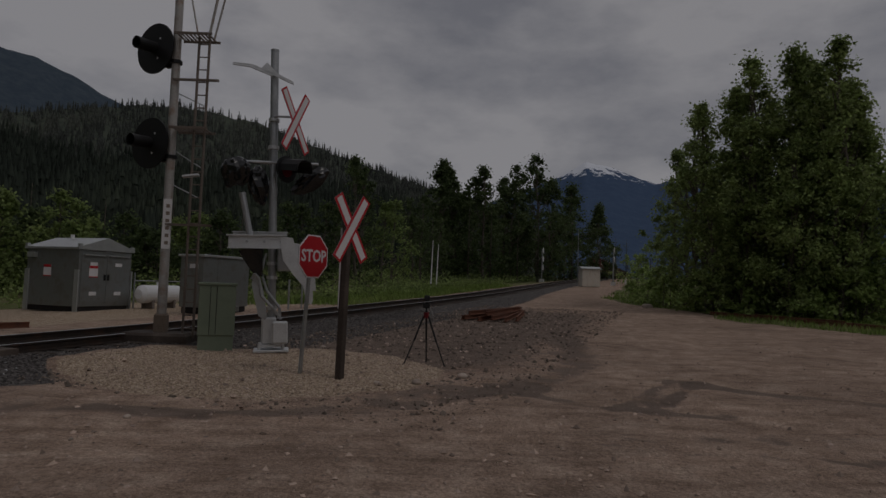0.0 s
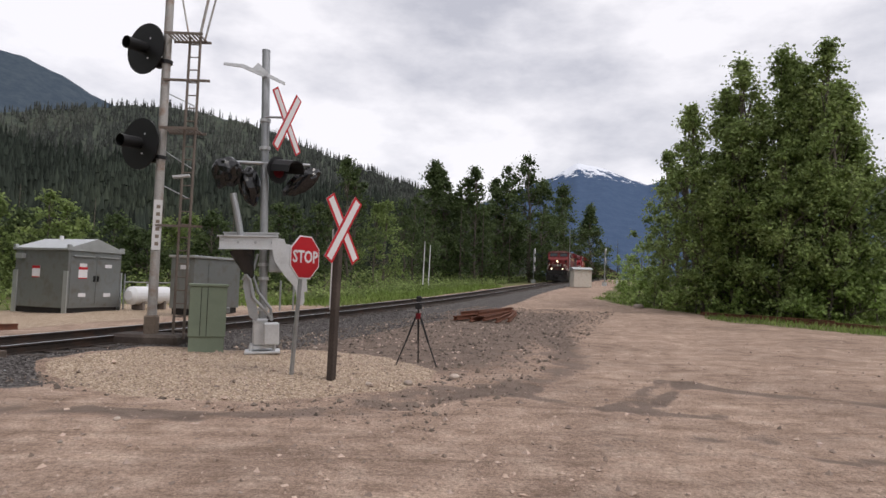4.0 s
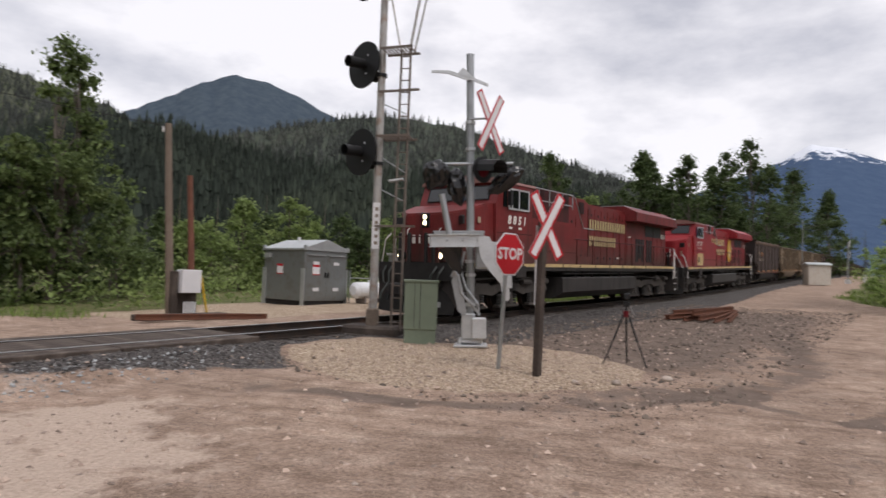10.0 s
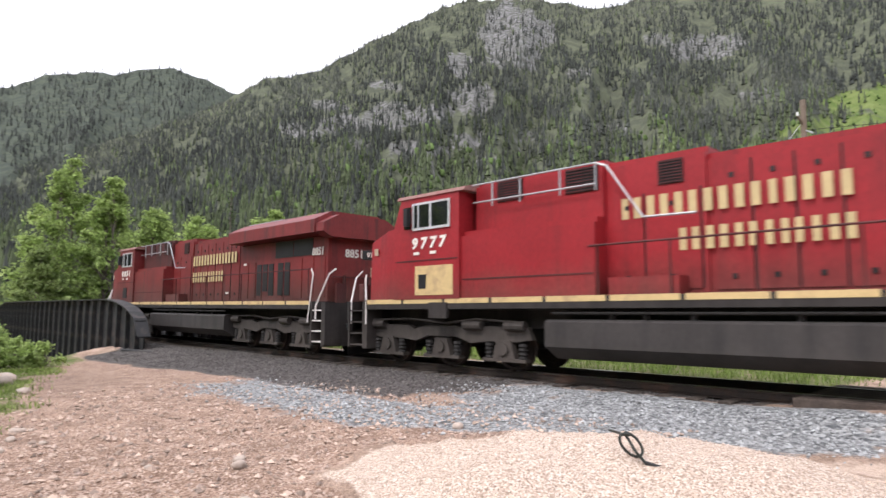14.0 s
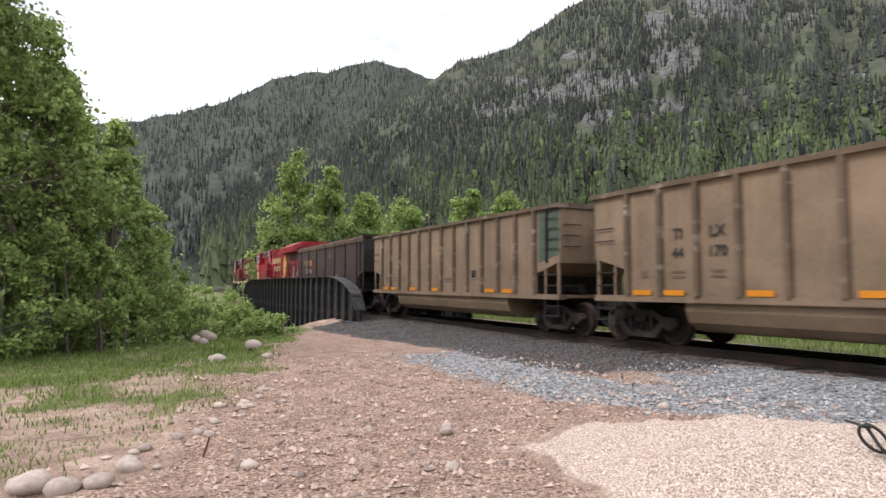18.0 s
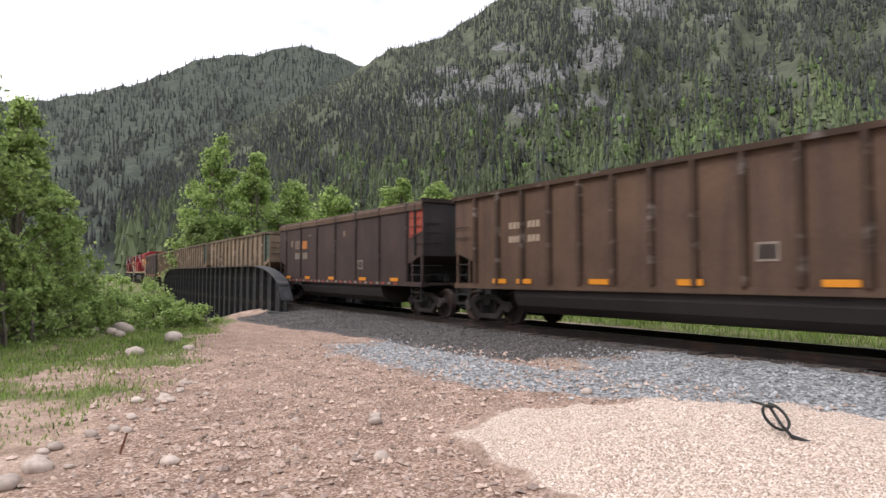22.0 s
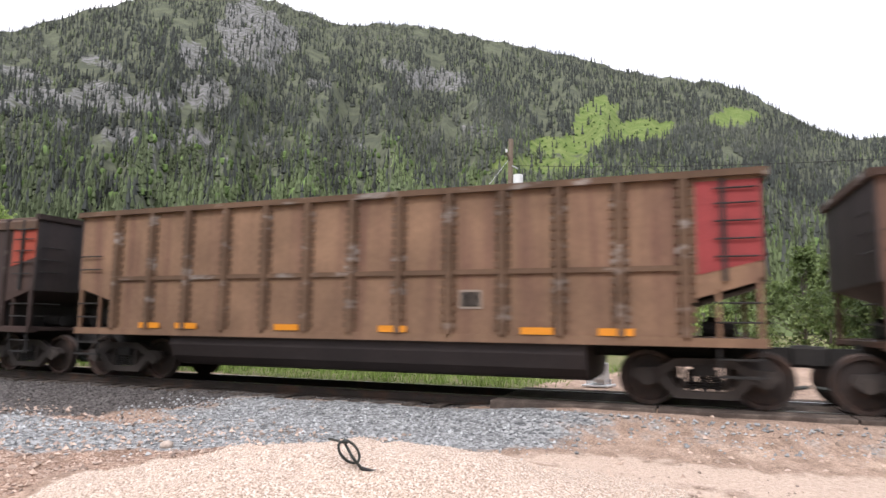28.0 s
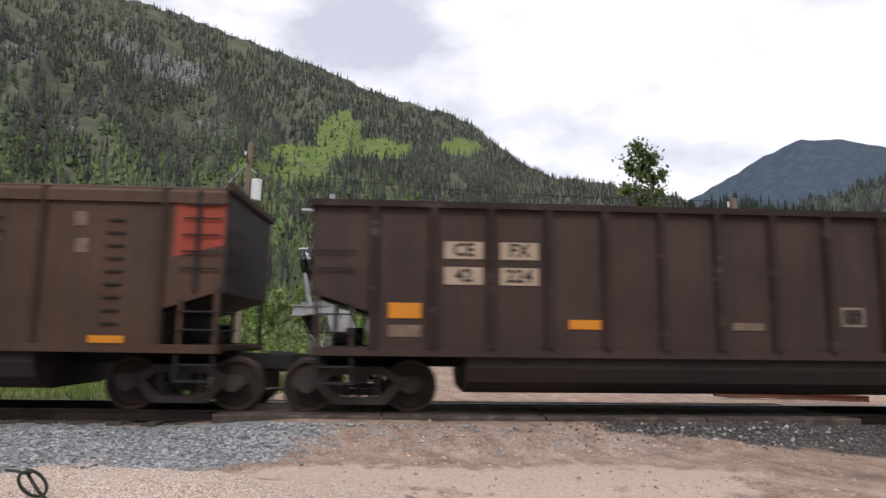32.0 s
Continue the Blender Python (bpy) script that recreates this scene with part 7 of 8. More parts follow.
for zz in (4.86, 7.05):
    bm = bmesh.new()
    for k in range(9):
        box(bm, 0.12 + k * 0.09, 0.15 + k * 0.09, ly - 0.28, ly + 0.28, zz, zz + 0.03)
    for q in (-0.28, 0.28):
        box(bm, 0.08, 0.95, ly + q - 0.015, ly + q + 0.015, zz - 0.02, zz + 0.035)
    part("grating", bm, "ladder", mast, "open grating step platform")
for a, b in (((0.08, 4.4), (0.75, 4.0)), ((0.08, 3.6), (0.72, 3.3)), ((0.1, 5.75), (0.75, 5.45))):
    part("stay_rod", rods([(a[0], 0, a[1]), (b[0], ly, b[1])], 0.014, 6), "galv", mast)
hoop = [(0.6, ly - 0.2, 7.05), (0.33, ly - 0.28, 8.4), (0.7, ly - 0.34, 8.25), (1.08, ly - 0.2, 8.45), (1.12, ly + 0.15, 8.4), (0.82, ly + 0.2, 7.05)]
part("safety_hoop", rods(hoop, 0.022, 6), "mast", mast)
part("safety_rail", rods([(1.1, ly - 0.2, 8.45), (0.84, ly - 0.15, 7.05)], 0.03, 6), "mast", mast)
part("top_sign", boxed(0.12, 0.32, -0.16, -0.14, 8.35, 8.9), "white", mast)

# green cabinet
x, y = -4.93, 14.15
cab_m = pose(x, y, ground_z(x, y), 0, 0, 0 + 20)
ob = tagged(empty("signal_cabinet", cab_m), "pale green steel signal cabinet on the gravel", "cabinet")
part("plinth", boxed(-0.36, 0.36, -0.30, 0.30, -0.1, 0.34), "green", ob)
part("cabinet_body", boxed(-0.38, 0.38, -0.33, 0.33, 0.34, 1.42, bevel=0.01), "green", ob)
part("lid", boxed(-0.41, 0.41, -0.36, 0.36, 1.42, 1.48, bevel=0.012), "green", ob)
bm = bmesh.new()
for q in (-0.15, -0.02):
    box(bm, q, q + 0.012, -0.336, -0.329, 0.36, 1.40)
part("door_seam", bm, "dark", ob)
part("door_handle", boxed(0.38, 0.46, -0.1, 0.0, 0.85, 0.97, bevel=0.01), "galv", ob)

# film tripod standing by the gravel
x, y = -0.27, 12.93
ob = tagged(empty("tripod", pose(x, y, ground_z(x, y))), "black camera tripod with red joints and a small camera", "tripod")
for k, (dx, dy) in enumerate(((-0.42, -0.05), (0.40, -0.15), (0.02, 0.45))):
    bm = bmesh.new()
    rod(bm, (dx * 0.12, dy * 0.12, 0.98), (dx * 0.55, dy * 0.55, 0.48), 0.02, sides=6)
    rod(bm, (dx * 0.55, dy * 0.55, 0.48), (dx, dy, 0.0), 0.013, sides=6)
    part("leg", bm, "black", ob)
part("hub", rod(bmesh.new(), (0, 0, 0.94), (0, 0, 1.06), 0.055, sides=10), "redlens", ob, "red tripod collar")
part("column", rod(bmesh.new(), (0, 0, 1.0), (0, 0, 1.26), 0.018, sides=8), "black", ob)
part("head", boxed(-0.07, 0.07, -0.05, 0.05, 1.14, 1.24, bevel=0.015), "black", ob)
part("camera_body", boxed(-0.05, 0.06, -0.09, 0.07, 1.28, 1.40, bevel=0.02), "black", ob)
part("pan_handle", rods([(0.05, 0.0, 1.2), (0.14, 0.08, 1.0)], 0.01, 6), "galv", ob)

# stack of old rails, rails lying by the trees
def old_rail(length, m, grp, label):
    bm = bmesh.new()
    prism(bm, [(-0.07, 0), (0.07, 0), (0.07, 0.02), (0.012, 0.035), (0.012, 0.12), (0.035, 0.13), (0.035, 0.17), (-0.035, 0.17), (-0.035, 0.13), (-0.012, 0.12), (-0.012, 0.035), (-0.07, 0.02)], "y", -length / 2, length / 2)
    return tagged(part("old_rail", bm, "rust", m=m), label, "rail", grp)


for k, (dx, a, dz, ln) in enumerate(((-0.7, -27, 0.0, 5.0), (-0.42, -30, 0.03, 5.2), (-0.12, -24, 0.0, 5.4), (0.2, -20, 0.05, 5.2), (0.45, -15, 0.0, 5.0), (0.72, -11, 0.02, 4.8), (-0.3, -33, 0.18, 4.6), (0.0, -22, 0.2, 4.8))):
    x, y = 2.7 + dx, 27.0
    g = math.atan((ground_z(x + 0.4, y + 2.4) - ground_z(x - 0.4, y - 2.4)) / 4.9)
    old_rail(ln, pose(x, y, max(ground_z(x, y), (ground_z(x + 0.4, y + 2.4) + ground_z(x - 0.4, y - 2.4)) / 2) + dz + 0.02, math.degrees(g), 0, a), "stacked rails", "rusty brown rail in a loose stack on the dirt")
for k, (x, y, a, ln) in enumerate(((14.9, 30.2, 28, 5.0), (16.6, 26.6, 24, 5.5), (15.9, 28.4, 33, 4.0), (17.4, 26.0, 20, 5.0))):
    old_rail(ln, pose(x, y, ground_z(x, y) + 0.02 + 0.05 * (k == 2), 0.8, 0, a), "rails along the trees", "rusty rail lying in the grass edge")
for x, y, a, ln, dz in ((-12.87, 16.82, -37.8, 3.8, 0.03), (-13.35, 16.75, -36.0, 3.3, 0.05), (-13.6, 16.95, -39.5, 2.9, 0.02)):
    old_rail(ln, pose(x, y, ground_z(x, y) + dz, 0, 0, a), "rails beyond the track", "rusty rail lying on the dirt before a meter box")

# ---- huts, tank, poles ----
def along(s, w, dz=0.0, turn=0.0):
    """Stands on the ground, x along the track, -y towards the lot."""
    p = on_track(s, w)
    return pose(p.x, p.y, ground_z(p.x, p.y) + dz, 0, 0, 90 + math.degrees(heading(s)) + turn)


hut = tagged(empty("signal_hut", along(19.4, -10.7, 0.08) @ Matrix.Diagonal((0.84, 0.84, 1, 1))), "grey aluminium signal hut with gabled roof and warning signs", "hut")
part("shell", boxed(-1.5, 1.5, -1.65, 1.65, 0.12, 2.35, bevel=0.015), "grey", hut)
bm = bmesh.new()
prism(bm, [(-1.62, 2.34), (-1.62, 2.42), (0, 2.86), (1.62, 2.42), (1.62, 2.34)], "y", -1.72, 1.72)
part("roof", bm, "greylid", hut)
for sx in (-1, 1):
    for sy in (-1, 1):
        part("corner_guard", boxed(*sorted((sx * 1.50, sx * 1.56)), *sorted((sy * 1.45, sy * 1.70)), -0.1, 1.55), "greylid", hut)
        part("lifting_lug", boxed(*sorted((sx * 1.42, sx * 1.58)), *sorted((sy * 1.60, sy * 1.74)), 2.36, 2.56), "greylid", hut)
part("skid", boxed(-1.4, 1.4, -1.6, 1.6, -0.1, 0.12), "dark", hut)
for x0, x1 in ((-1.38, -0.04), (0.04, 1.38)):
    d = part("door", boxed(x0, x1, -1.668, -1.652, 0.25, 2.2), "grey", hut)
    part("door_hood", boxed(x0 + 0.1, x1 - 0.1, -1.76, -1.65, 2.12, 2.16), "greylid", d)
    part("door_handle", boxed((0.04 if x0 > 0 else -0.16) + 0.04, (0.04 if x0 > 0 else -0.16) + 0.12, -1.72, -1.668, 1.15, 1.38), "black", d)
    part("label", boxed((x0 + x1) / 2 - 0.2, (x0 + x1) / 2 + 0.2, -1.676, -1.669, 1.72, 1.86), "white", d)
    part("label", boxed((x0 + x1) / 2 - 0.2, (x0 + x1) / 2 + 0.2, -1.676, -1.669, 0.55, 0.7), "white", d)
for m_ in (pose(-0.72, -1.672, 1.5), pose(-1.506, 0.3, 1.5, 0, 0, -90)):
    w_ = part("warning_sign", boxed(-0.24, 0.24, -0.008, 0, -0.24, 0.22), "white", hut, "white warning sign with red bands", m=m_)
    part("red_band", boxed(-0.24, 0.24, -0.012, -0.0085, 0.12, 0.22), "red", w_)
    part("red_band", boxed(-0.24, 0.24, -0.012, -0.0085, -0.24, -0.20), "red", w_)
part("vent_hood", boxed(-1.72, -1.50, 1.0, 1.4, 2.0, 2.2), "greylid", hut)
part("roof_vent", rod(bmesh.new(), (-0.2, 0.4, 2.75), (-0.2, 0.4, 2.98), 0.09, sides=8), "white", hut)

hut2 = tagged(empty("equipment_box", along(21.0, -5.2, 0.15)), "smaller grey equipment housing beside the track", "equipment box")
part("shell", boxed(-1.4, 1.4, -0.55, 0.55, 0.1, 2.05, bevel=0.015), "grey", hut2)
part("roof", boxed(-1.48, 1.48, -0.62, 0.62, 2.05, 2.14, bevel=0.01), "greylid", hut2)
part("skid", boxed(-1.3, 1.3, -0.5, 0.5, -0.15, 0.1), "dark", hut2)
part("label", boxed(-1.408, -1.401, -0.3, 0.1, 1.6, 1.76), "white", hut2)
part("door", boxed(-0.6, 0.2, -0.566, -0.552, 0.25, 1.9), "grey", hut2)
tank_o = tagged(empty("propane_tank", along(21.6, -8.6, 0.1)), "white horizontal propane tank behind a chain fence", "tank")
bm = bmesh.new()
rod(bm, (-1.0, 0, 0.5), (1.0, 0, 0.5), 0.38, sides=20)
for sx in (-1, 1):
    rod(bm, (sx * 1.0, 0, 0.5), (sx * 1.16, 0, 0.5), 0.38, 0.2, sides=20)
part("shell", bm, "tank", tank_o)
part("valve_cover", rod(bmesh.new(), (0, 0, 0.85), (0, 0, 1.0), 0.14, sides=12), "tank", tank_o)
for q in (-0.6, 0.6):
    part("saddle", boxed(q - 0.06, q + 0.06, -0.3, 0.3, -0.1, 0.25), "concrete", tank_o)
fence = tagged(empty("yard_fence", along(22.4, -9.6)), "low galvanised pipe fence round the tank", "fence")
for q in (-1.2, 0.6, 2.4, 4.2, 5.6):
    part("fence_post", rod(bmesh.new(), (q, 0, -0.1), (q, 0, 1.5), 0.035, sides=8), "galv", fence)
for zz in (0.6, 1.15):
    part("fence_rail", rods([(-1.2, 0, zz), (5.6, 0, zz)], 0.022, 6), "galv", fence)
for q in (24.5, 25.6):
    ob = tagged(empty("post", along(q, -4.0)), "galvanised steel post beside the equipment box", "post", "steel posts by the box")
    part("tube", rod(bmesh.new(), (0, 0, -0.1), (0, 0, 1.35), 0.045, sides=8), "galv", ob)

cream = tagged(empty("relay_hut", along(77.5, 4.4, 0.05, 20)), "small cream hut with a pale roof beside the track", "hut")
part("shell", boxed(-1.0, 1.0, -1.05, 1.05, 0.0, 2.05), "hutcream", cream)
bm = bmesh.new()
prism(bm, [(-1.15, 2.05), (-1.15, 2.12), (0, 2.38), (1.15, 2.12), (1.15, 2.05)], "y", -1.18, 1.18)
part("roof", bm, "greylid", cream)
part("door", boxed(-0.4, 0.4, -1.07, -1.052, 0.1, 1.9), "hutcream", cream)
part("vent_pipe", rod(bmesh.new(), (0.3, 0, 2.2), (0.3, 0, 2.6), 0.06, sides=8), "galv", cream)
tagged(part("antenna_mast", rod(bmesh.new(), (0, 0, -0.1), (0, 0, 7.0), 0.04, sides=6), "galv", m=along(78, 3.0)), "thin antenna mast by the relay hut", "mast")

for s_, w_, n_ in ((95, -4.0, 3), (90, 6.6, 2)):
    ob = tagged(empty("track_signal", along(s_, w_)), "distant trackside signal with pale disc backs", "railway signal", "distant signals")
    part("post", rod(bmesh.new(), (0, 0, -0.2), (0, 0, 5.0), 0.09, sides=8), "galv", ob)
    for k in range(n_):
        part("disc", rod(bmesh.new(), (0.25, -0.1, 4.8 - k * 1.3), (0.25, -0.16, 4.8 - k * 1.3), 0.42, sides=16), "white", ob)
    part("case", boxed(-0.4, 0.4, -0.3, 0.3, -0.1, 0.5), "alu", ob)
tagged(part("marker_post", boxed(-0.12, 0.12, -0.12, 0.12, -0.1, 1.0), "white", m=along(92, 8.2)), "short white marker post", "post")

# pole line and telephone box beyond the track
def pole(x, y, h, label, kind="pole", r=0.15, lean=0.0):
    ob = tagged(empty("utility_pole", pose(x, y, ground_z(x, y), -lean * 0.85, lean, 0)), label, "utility pole")
    part("shaft", rod(bmesh.new(), (0, 0, -0.3), (0, 0, h), r, r * 0.75, sides=10), kind, ob)
    return ob


pa = pole(-16.35, 19.25, 7.05, "weathered wooden utility pole beside a meter box", lean=-2.3)
part("insulator", rod(bmesh.new(), (-0.15, -0.1, 6.75), (-0.15, -0.1, 6.95), 0.04, sides=8), "white", pa)
pole(-15.9, 19.9, 5.2, "short red-brown wooden pole", "redpole", 0.13, -2.6)
pb = pole(-30.44, 3.42, 10.9, "wooden utility pole with a grey transformer", "pole", 0.16)
part("transformer", rod(bmesh.new(), (0.1, 0.36, 8.1), (0.1, 0.36, 9.1), 0.24, sides=14), "tank", pb)
part("arm", rods([(0, 0, 9.75), (0.32, -0.25, 10.15)], 0.05), "pole", pb)
part("fuse_arm", rods([(0, 0, 9.6), (0.35, 0.3, 9.35)], 0.035), "galv", pb)
part("insulator", rod(bmesh.new(), (0.32, -0.25, 10.15), (0.32, -0.25, 10.3), 0.05, sides=8), "white", pb)
part("guy_wire", rods([(0, 0, 10.0), (0.2, -2.2, 7.0)], 0.012, 5), "galv", pb)
pts = []
for i in range(15):
    u = i / 14
    q = Vector((-16.65, 18.98, 6.95)).lerp(Vector((-30.44, 3.42, 9.3)), u)
    q.z -= 0.9 * 4 * u * (1 - u) * 0.35
    pts.append(q)
def wire(pts, r):
    """One thin continuous tube."""
    bm = bmesh.new()
    rings = [[bm.verts.new(p + Vector((0, math.cos(a) * r, math.sin(a) * r))) for a in (0.0, 1.571, 3.142, 4.712)] for p in pts]
    for a, b in zip(rings[:-1], rings[1:]):
        for i in range(4):
            bm.faces.new((a[i], a[(i + 1) % 4], b[(i + 1) % 4], b[i]))
    return bm


tagged(part("overhead_wire", wire(pts, 0.011), "dark"), "single overhead service wire between two poles", "wire")
tb = tagged(empty("meter_box", along(12.3, -8.7, 0.08)), "white meter box on a dark timber frame", "meter box")
part("box_case", boxed(-0.38, 0.36, -0.25, 0.15, 0.80, 1.62, bevel=0.02), "white", tb)
part("frame_post", boxed(-0.62, -0.42, -0.05, 0.15, -0.1, 1.55), "wood", tb)
part("backboard", boxed(-0.42, 0.44, 0.16, 0.24, 0.0, 0.95), "wood", tb)
bm = bmesh.new()
for k in range(5):
    rod(bm, (-0.18 + k * 0.1, -0.1, 0.08), (-0.18 + k * 0.1, -0.1, 0.48 + 0.02 * (k % 2)), 0.035, sides=6)
part("conduits", bm, "white", tb)
tagged(part("timber_platform", boxed(-1.6, 1.6, -0.5, 0.5, -0.05, 0.14, bevel=0.02), "wood", m=along(11.6, -7.6, 0.02)), "low dark timber platform under the meter box", "platform")
tagged(part("guy_guard", rods([(0, 0, 0), (-0.35, 0, 1.55)], 0.04), "yellow", m=along(13.55, -9.4)), "leaning yellow guy wire guard", "guard")

# ---- trees and bushes ----
prng = np.random.default_rng(21)


def leaf_cloud(centres, radii, count, size, up=0.8, flat=1.0):
    """Leaves (four-cornered, slightly folded) in clumps round the centres."""
    k = prng.integers(0, len(centres), count)
    d = prng.normal(0, 1, (count, 3))
    d /= np.linalg.norm(d, axis=1)[:, None] + 1e-9
    p = centres[k] + d * (radii[k] * np.minimum(np.abs(prng.normal(0, 0.66, count)), 1.2))[:, None] * np.array((1, 1, flat))
    nrm = prng.normal(0, 1, (count, 3)) + np.array((0, 0, up)) + d * 0.5
    nrm /= np.linalg.norm(nrm, axis=1)[:, None]
    t = np.cross(nrm, prng.normal(0, 1, (count, 3)))
    t /= np.linalg.norm(t, axis=1)[:, None] + 1e-9
    b = np.cross(nrm, t)
    L = size * prng.uniform(0.6, 1.3, count)[:, None]
    v = np.stack((p - t * L * 0.5, p + b * L * 0.34 + nrm * L * 0.08, p + t * L * 0.55, p - b * L * 0.34 + nrm * L * 0.08), 1).reshape(-1, 3)
    f = np.arange(count * 4).reshape(-1, 4)
    return v, f


def limb(bm, pts, r0, r1, sides=6):
    n = len(pts) - 1
    for i in range(n):
        a, b = r0 + (r1 - r0) * i / n, r0 + (r1 - r0) * (i + 1) / n
        rod(bm, pts[i], pts[i + 1], a, b, sides, caps=False)


def broadleaf(x, y, height, spread, leaves, size, material, label, stems=1, low=0.12, name="tree", clumps=70, slim=1.0, z=None, group=""):
    """Tapered trunk with limbs, and a crown of leaf clumps set along the limbs."""
    z0 = ground_z(x, y) if z is None else z
    tree = tagged(empty(name, pose(x, y, z0)), label, name.replace("_", " "), group)
    bm = bmesh.new()
    cs, rs = [], []
    for sidx in range(stems):
        a = prng.uniform(0, 6.28)
        off = (0.0 if stems == 1 else spread * 0.25)
        base = Vector((math.cos(a) * off, math.sin(a) * off, -0.2))
        top = Vector((base.x + prng.uniform(-0.3, 0.3) * spread * 0.5, base.y + prng.uniform(-0.3, 0.3) * spread * 0.5, height * prng.uniform(0.86, 0.97)))
        tr = [base.lerp(top, i / 7) + Vector((prng.uniform(-1, 1), prng.uniform(-1, 1), 0)) * 0.018 * height * (0 < i < 7) for i in range(8)]
        limb(bm, tr, max(0.03, height * 0.013), 0.012, 7)
        for q in range(max(6, clumps // stems)):
            h = low + (1 - low) * prng.uniform(0, 1) ** 0.8
            w = spread * slim * (math.sin(math.pi * min(1, 0.14 + 0.80 * (h - low) / (1 - low))) ** 0.75) * prng.uniform(0.55, 1.12)
            w *= 1.0 if h < 0.4 else max(0.22, 1.0 - (h - 0.4) * 1.25)
            ang = prng.uniform(0, 6.28)
            st = base.lerp(top, max(0.03, h - 0.10 - 0.12 * prng.uniform(0, 1)))
            reach = w * prng.uniform(0.45, 1.0) ** 0.7
            en = base.lerp(top, h) + Vector((math.cos(ang) * reach, math.sin(ang) * reach, 0))
            if q % 2 == 0:
                limb(bm, [st, st.lerp(en, 0.5) + Vector((0, 0, 0.04 * height * prng.uniform(-0.3, 1))), en], height * 0.0035 + 0.006, 0.006, 4)
            cs.append(en)
            rs.append(spread * prng.uniform(0.14, 0.36) * (1.15 - 0.45 * h))
        cs.append(top)
        rs.append(spread * 0.14)
    part("trunk", bm, "bark", tree)
    v, f = leaf_cloud(np.array([tuple(c) for c in cs]), np.array(rs), leaves, size, flat=0.8)
    v[:, 2] = np.maximum(v[:, 2], 0.02)
    me = from_arrays("crown", v.tolist(), f.tolist(), material)
    cr = new("crown", me)
    cr.parent = tree
    return tree


def conifer(x, y, height, radius, label, density=26, group=""):
    """Tapered trunk with drooping whorls of needle sprays."""
    z0 = ground_z(x, y)
    tree = tagged(empty("conifer", pose(x, y, z0)), label, "conifer", group)
    part("trunk", rod(bmesh.new(), (0, 0, -0.3), (0, 0, height * 0.97), height * 0.012 + 0.03, 0.02, 7), "bark", tree)
    vs, fs = [], []
    levels = int(height * 2.2)
    for i in range(levels):
        h = 0.06 + 0.93 * i / levels
        r = radius * (1 - h) ** 0.85 * prng.uniform(0.75, 1.15) + 0.08
        for q in range(max(5, int(density * (1 - h * 0.7) / 3))):
            a = prng.uniform(0, 6.28)
            rr = r * prng.uniform(0.6, 1.1)
            ca, sa = math.cos(a), math.sin(a)
            z = h * height
            for seg in range(3):
                u0, u1 = seg / 3, (seg + 1) / 3
                wd = rr * 0.22 * (1 - 0.5 * u0)
                dz0, dz1 = -0.30 * rr * u0 ** 1.4, -0.30 * rr * u1 ** 1.4
                j = prng.uniform(-0.3, 0.3)
                b = len(vs)
                vs += [(ca * rr * u0 - sa * wd, sa * rr * u0 + ca * wd, z + dz0 - wd * 0.4), (ca * rr * u0 + sa * wd, sa * rr * u0 - ca * wd, z + dz0 - wd * 0.4),
                       (ca * rr * u1 * 1.05 + sa * j * wd, sa * rr * u1 * 1.05 - ca * j * wd, z + dz1)]
                fs.append((b, b + 1, b + 2))
    cr = new("crown", from_arrays("crown", vs, fs, "needle"))
    cr.parent = tree
    return tree


def polar(az, r):
    return -math.sin(radians(az)) * r, math.cos(radians(az)) * r


# the stand of trees by the lot
for az, r, h, sp, n, st, mt in ((-20.6, 44, 10.4, 2.2, 4200, 2, "leaf"), (-22.2, 40, 12.0, 2.8, 5200, 2, "leaf"), (-24.6, 39, 13.2, 3.0, 6500, 2, "leaf"), (-27.4, 37.5, 15.0, 3.2, 7500, 2, "leaf"), (-29.3, 38, 14.6, 2.6, 5600, 1, "leaf"),
                                (-31.2, 36.5, 14.2, 2.8, 7000, 2, "leaf"), (-33.2, 38, 12.4, 2.8, 7000, 2, "leaf"), (-34.8, 39, 11.2, 3.2, 5500, 2, "leaf"), (-37, 38, 9.6, 3.4, 5200, 2, "leaf"), (-40.5, 40, 10.0, 3.5, 3200, 2, "leafdark"), (-26.0, 46, 11.0, 3.6, 4200, 2, "leafdark"), (-31.5, 46, 11.5, 3.6, 4200, 2, "leafdark"), (-26.0, 37.5, 12.0, 2.8, 6000, 2, "leaf"), (-30.2, 36.5, 11.2, 2.8, 6000, 2, "leaf"), (-28.4, 35.8, 9.0, 2.6, 5000, 2, "leaf"), (-23.6, 37.5, 8.0, 2.5, 4500, 2, "leaf"), (-33.0, 35.8, 7.5, 2.5, 4500, 2, "leaf")):
    x, y = polar(az, r)
    broadleaf(x, y, h, sp * 1.05, int(n * 2.1), 0.19, mt, "tall leafy green cottonwood at the edge of the lot", st, 0.05, "tree", 120, group="trees beside the lot")
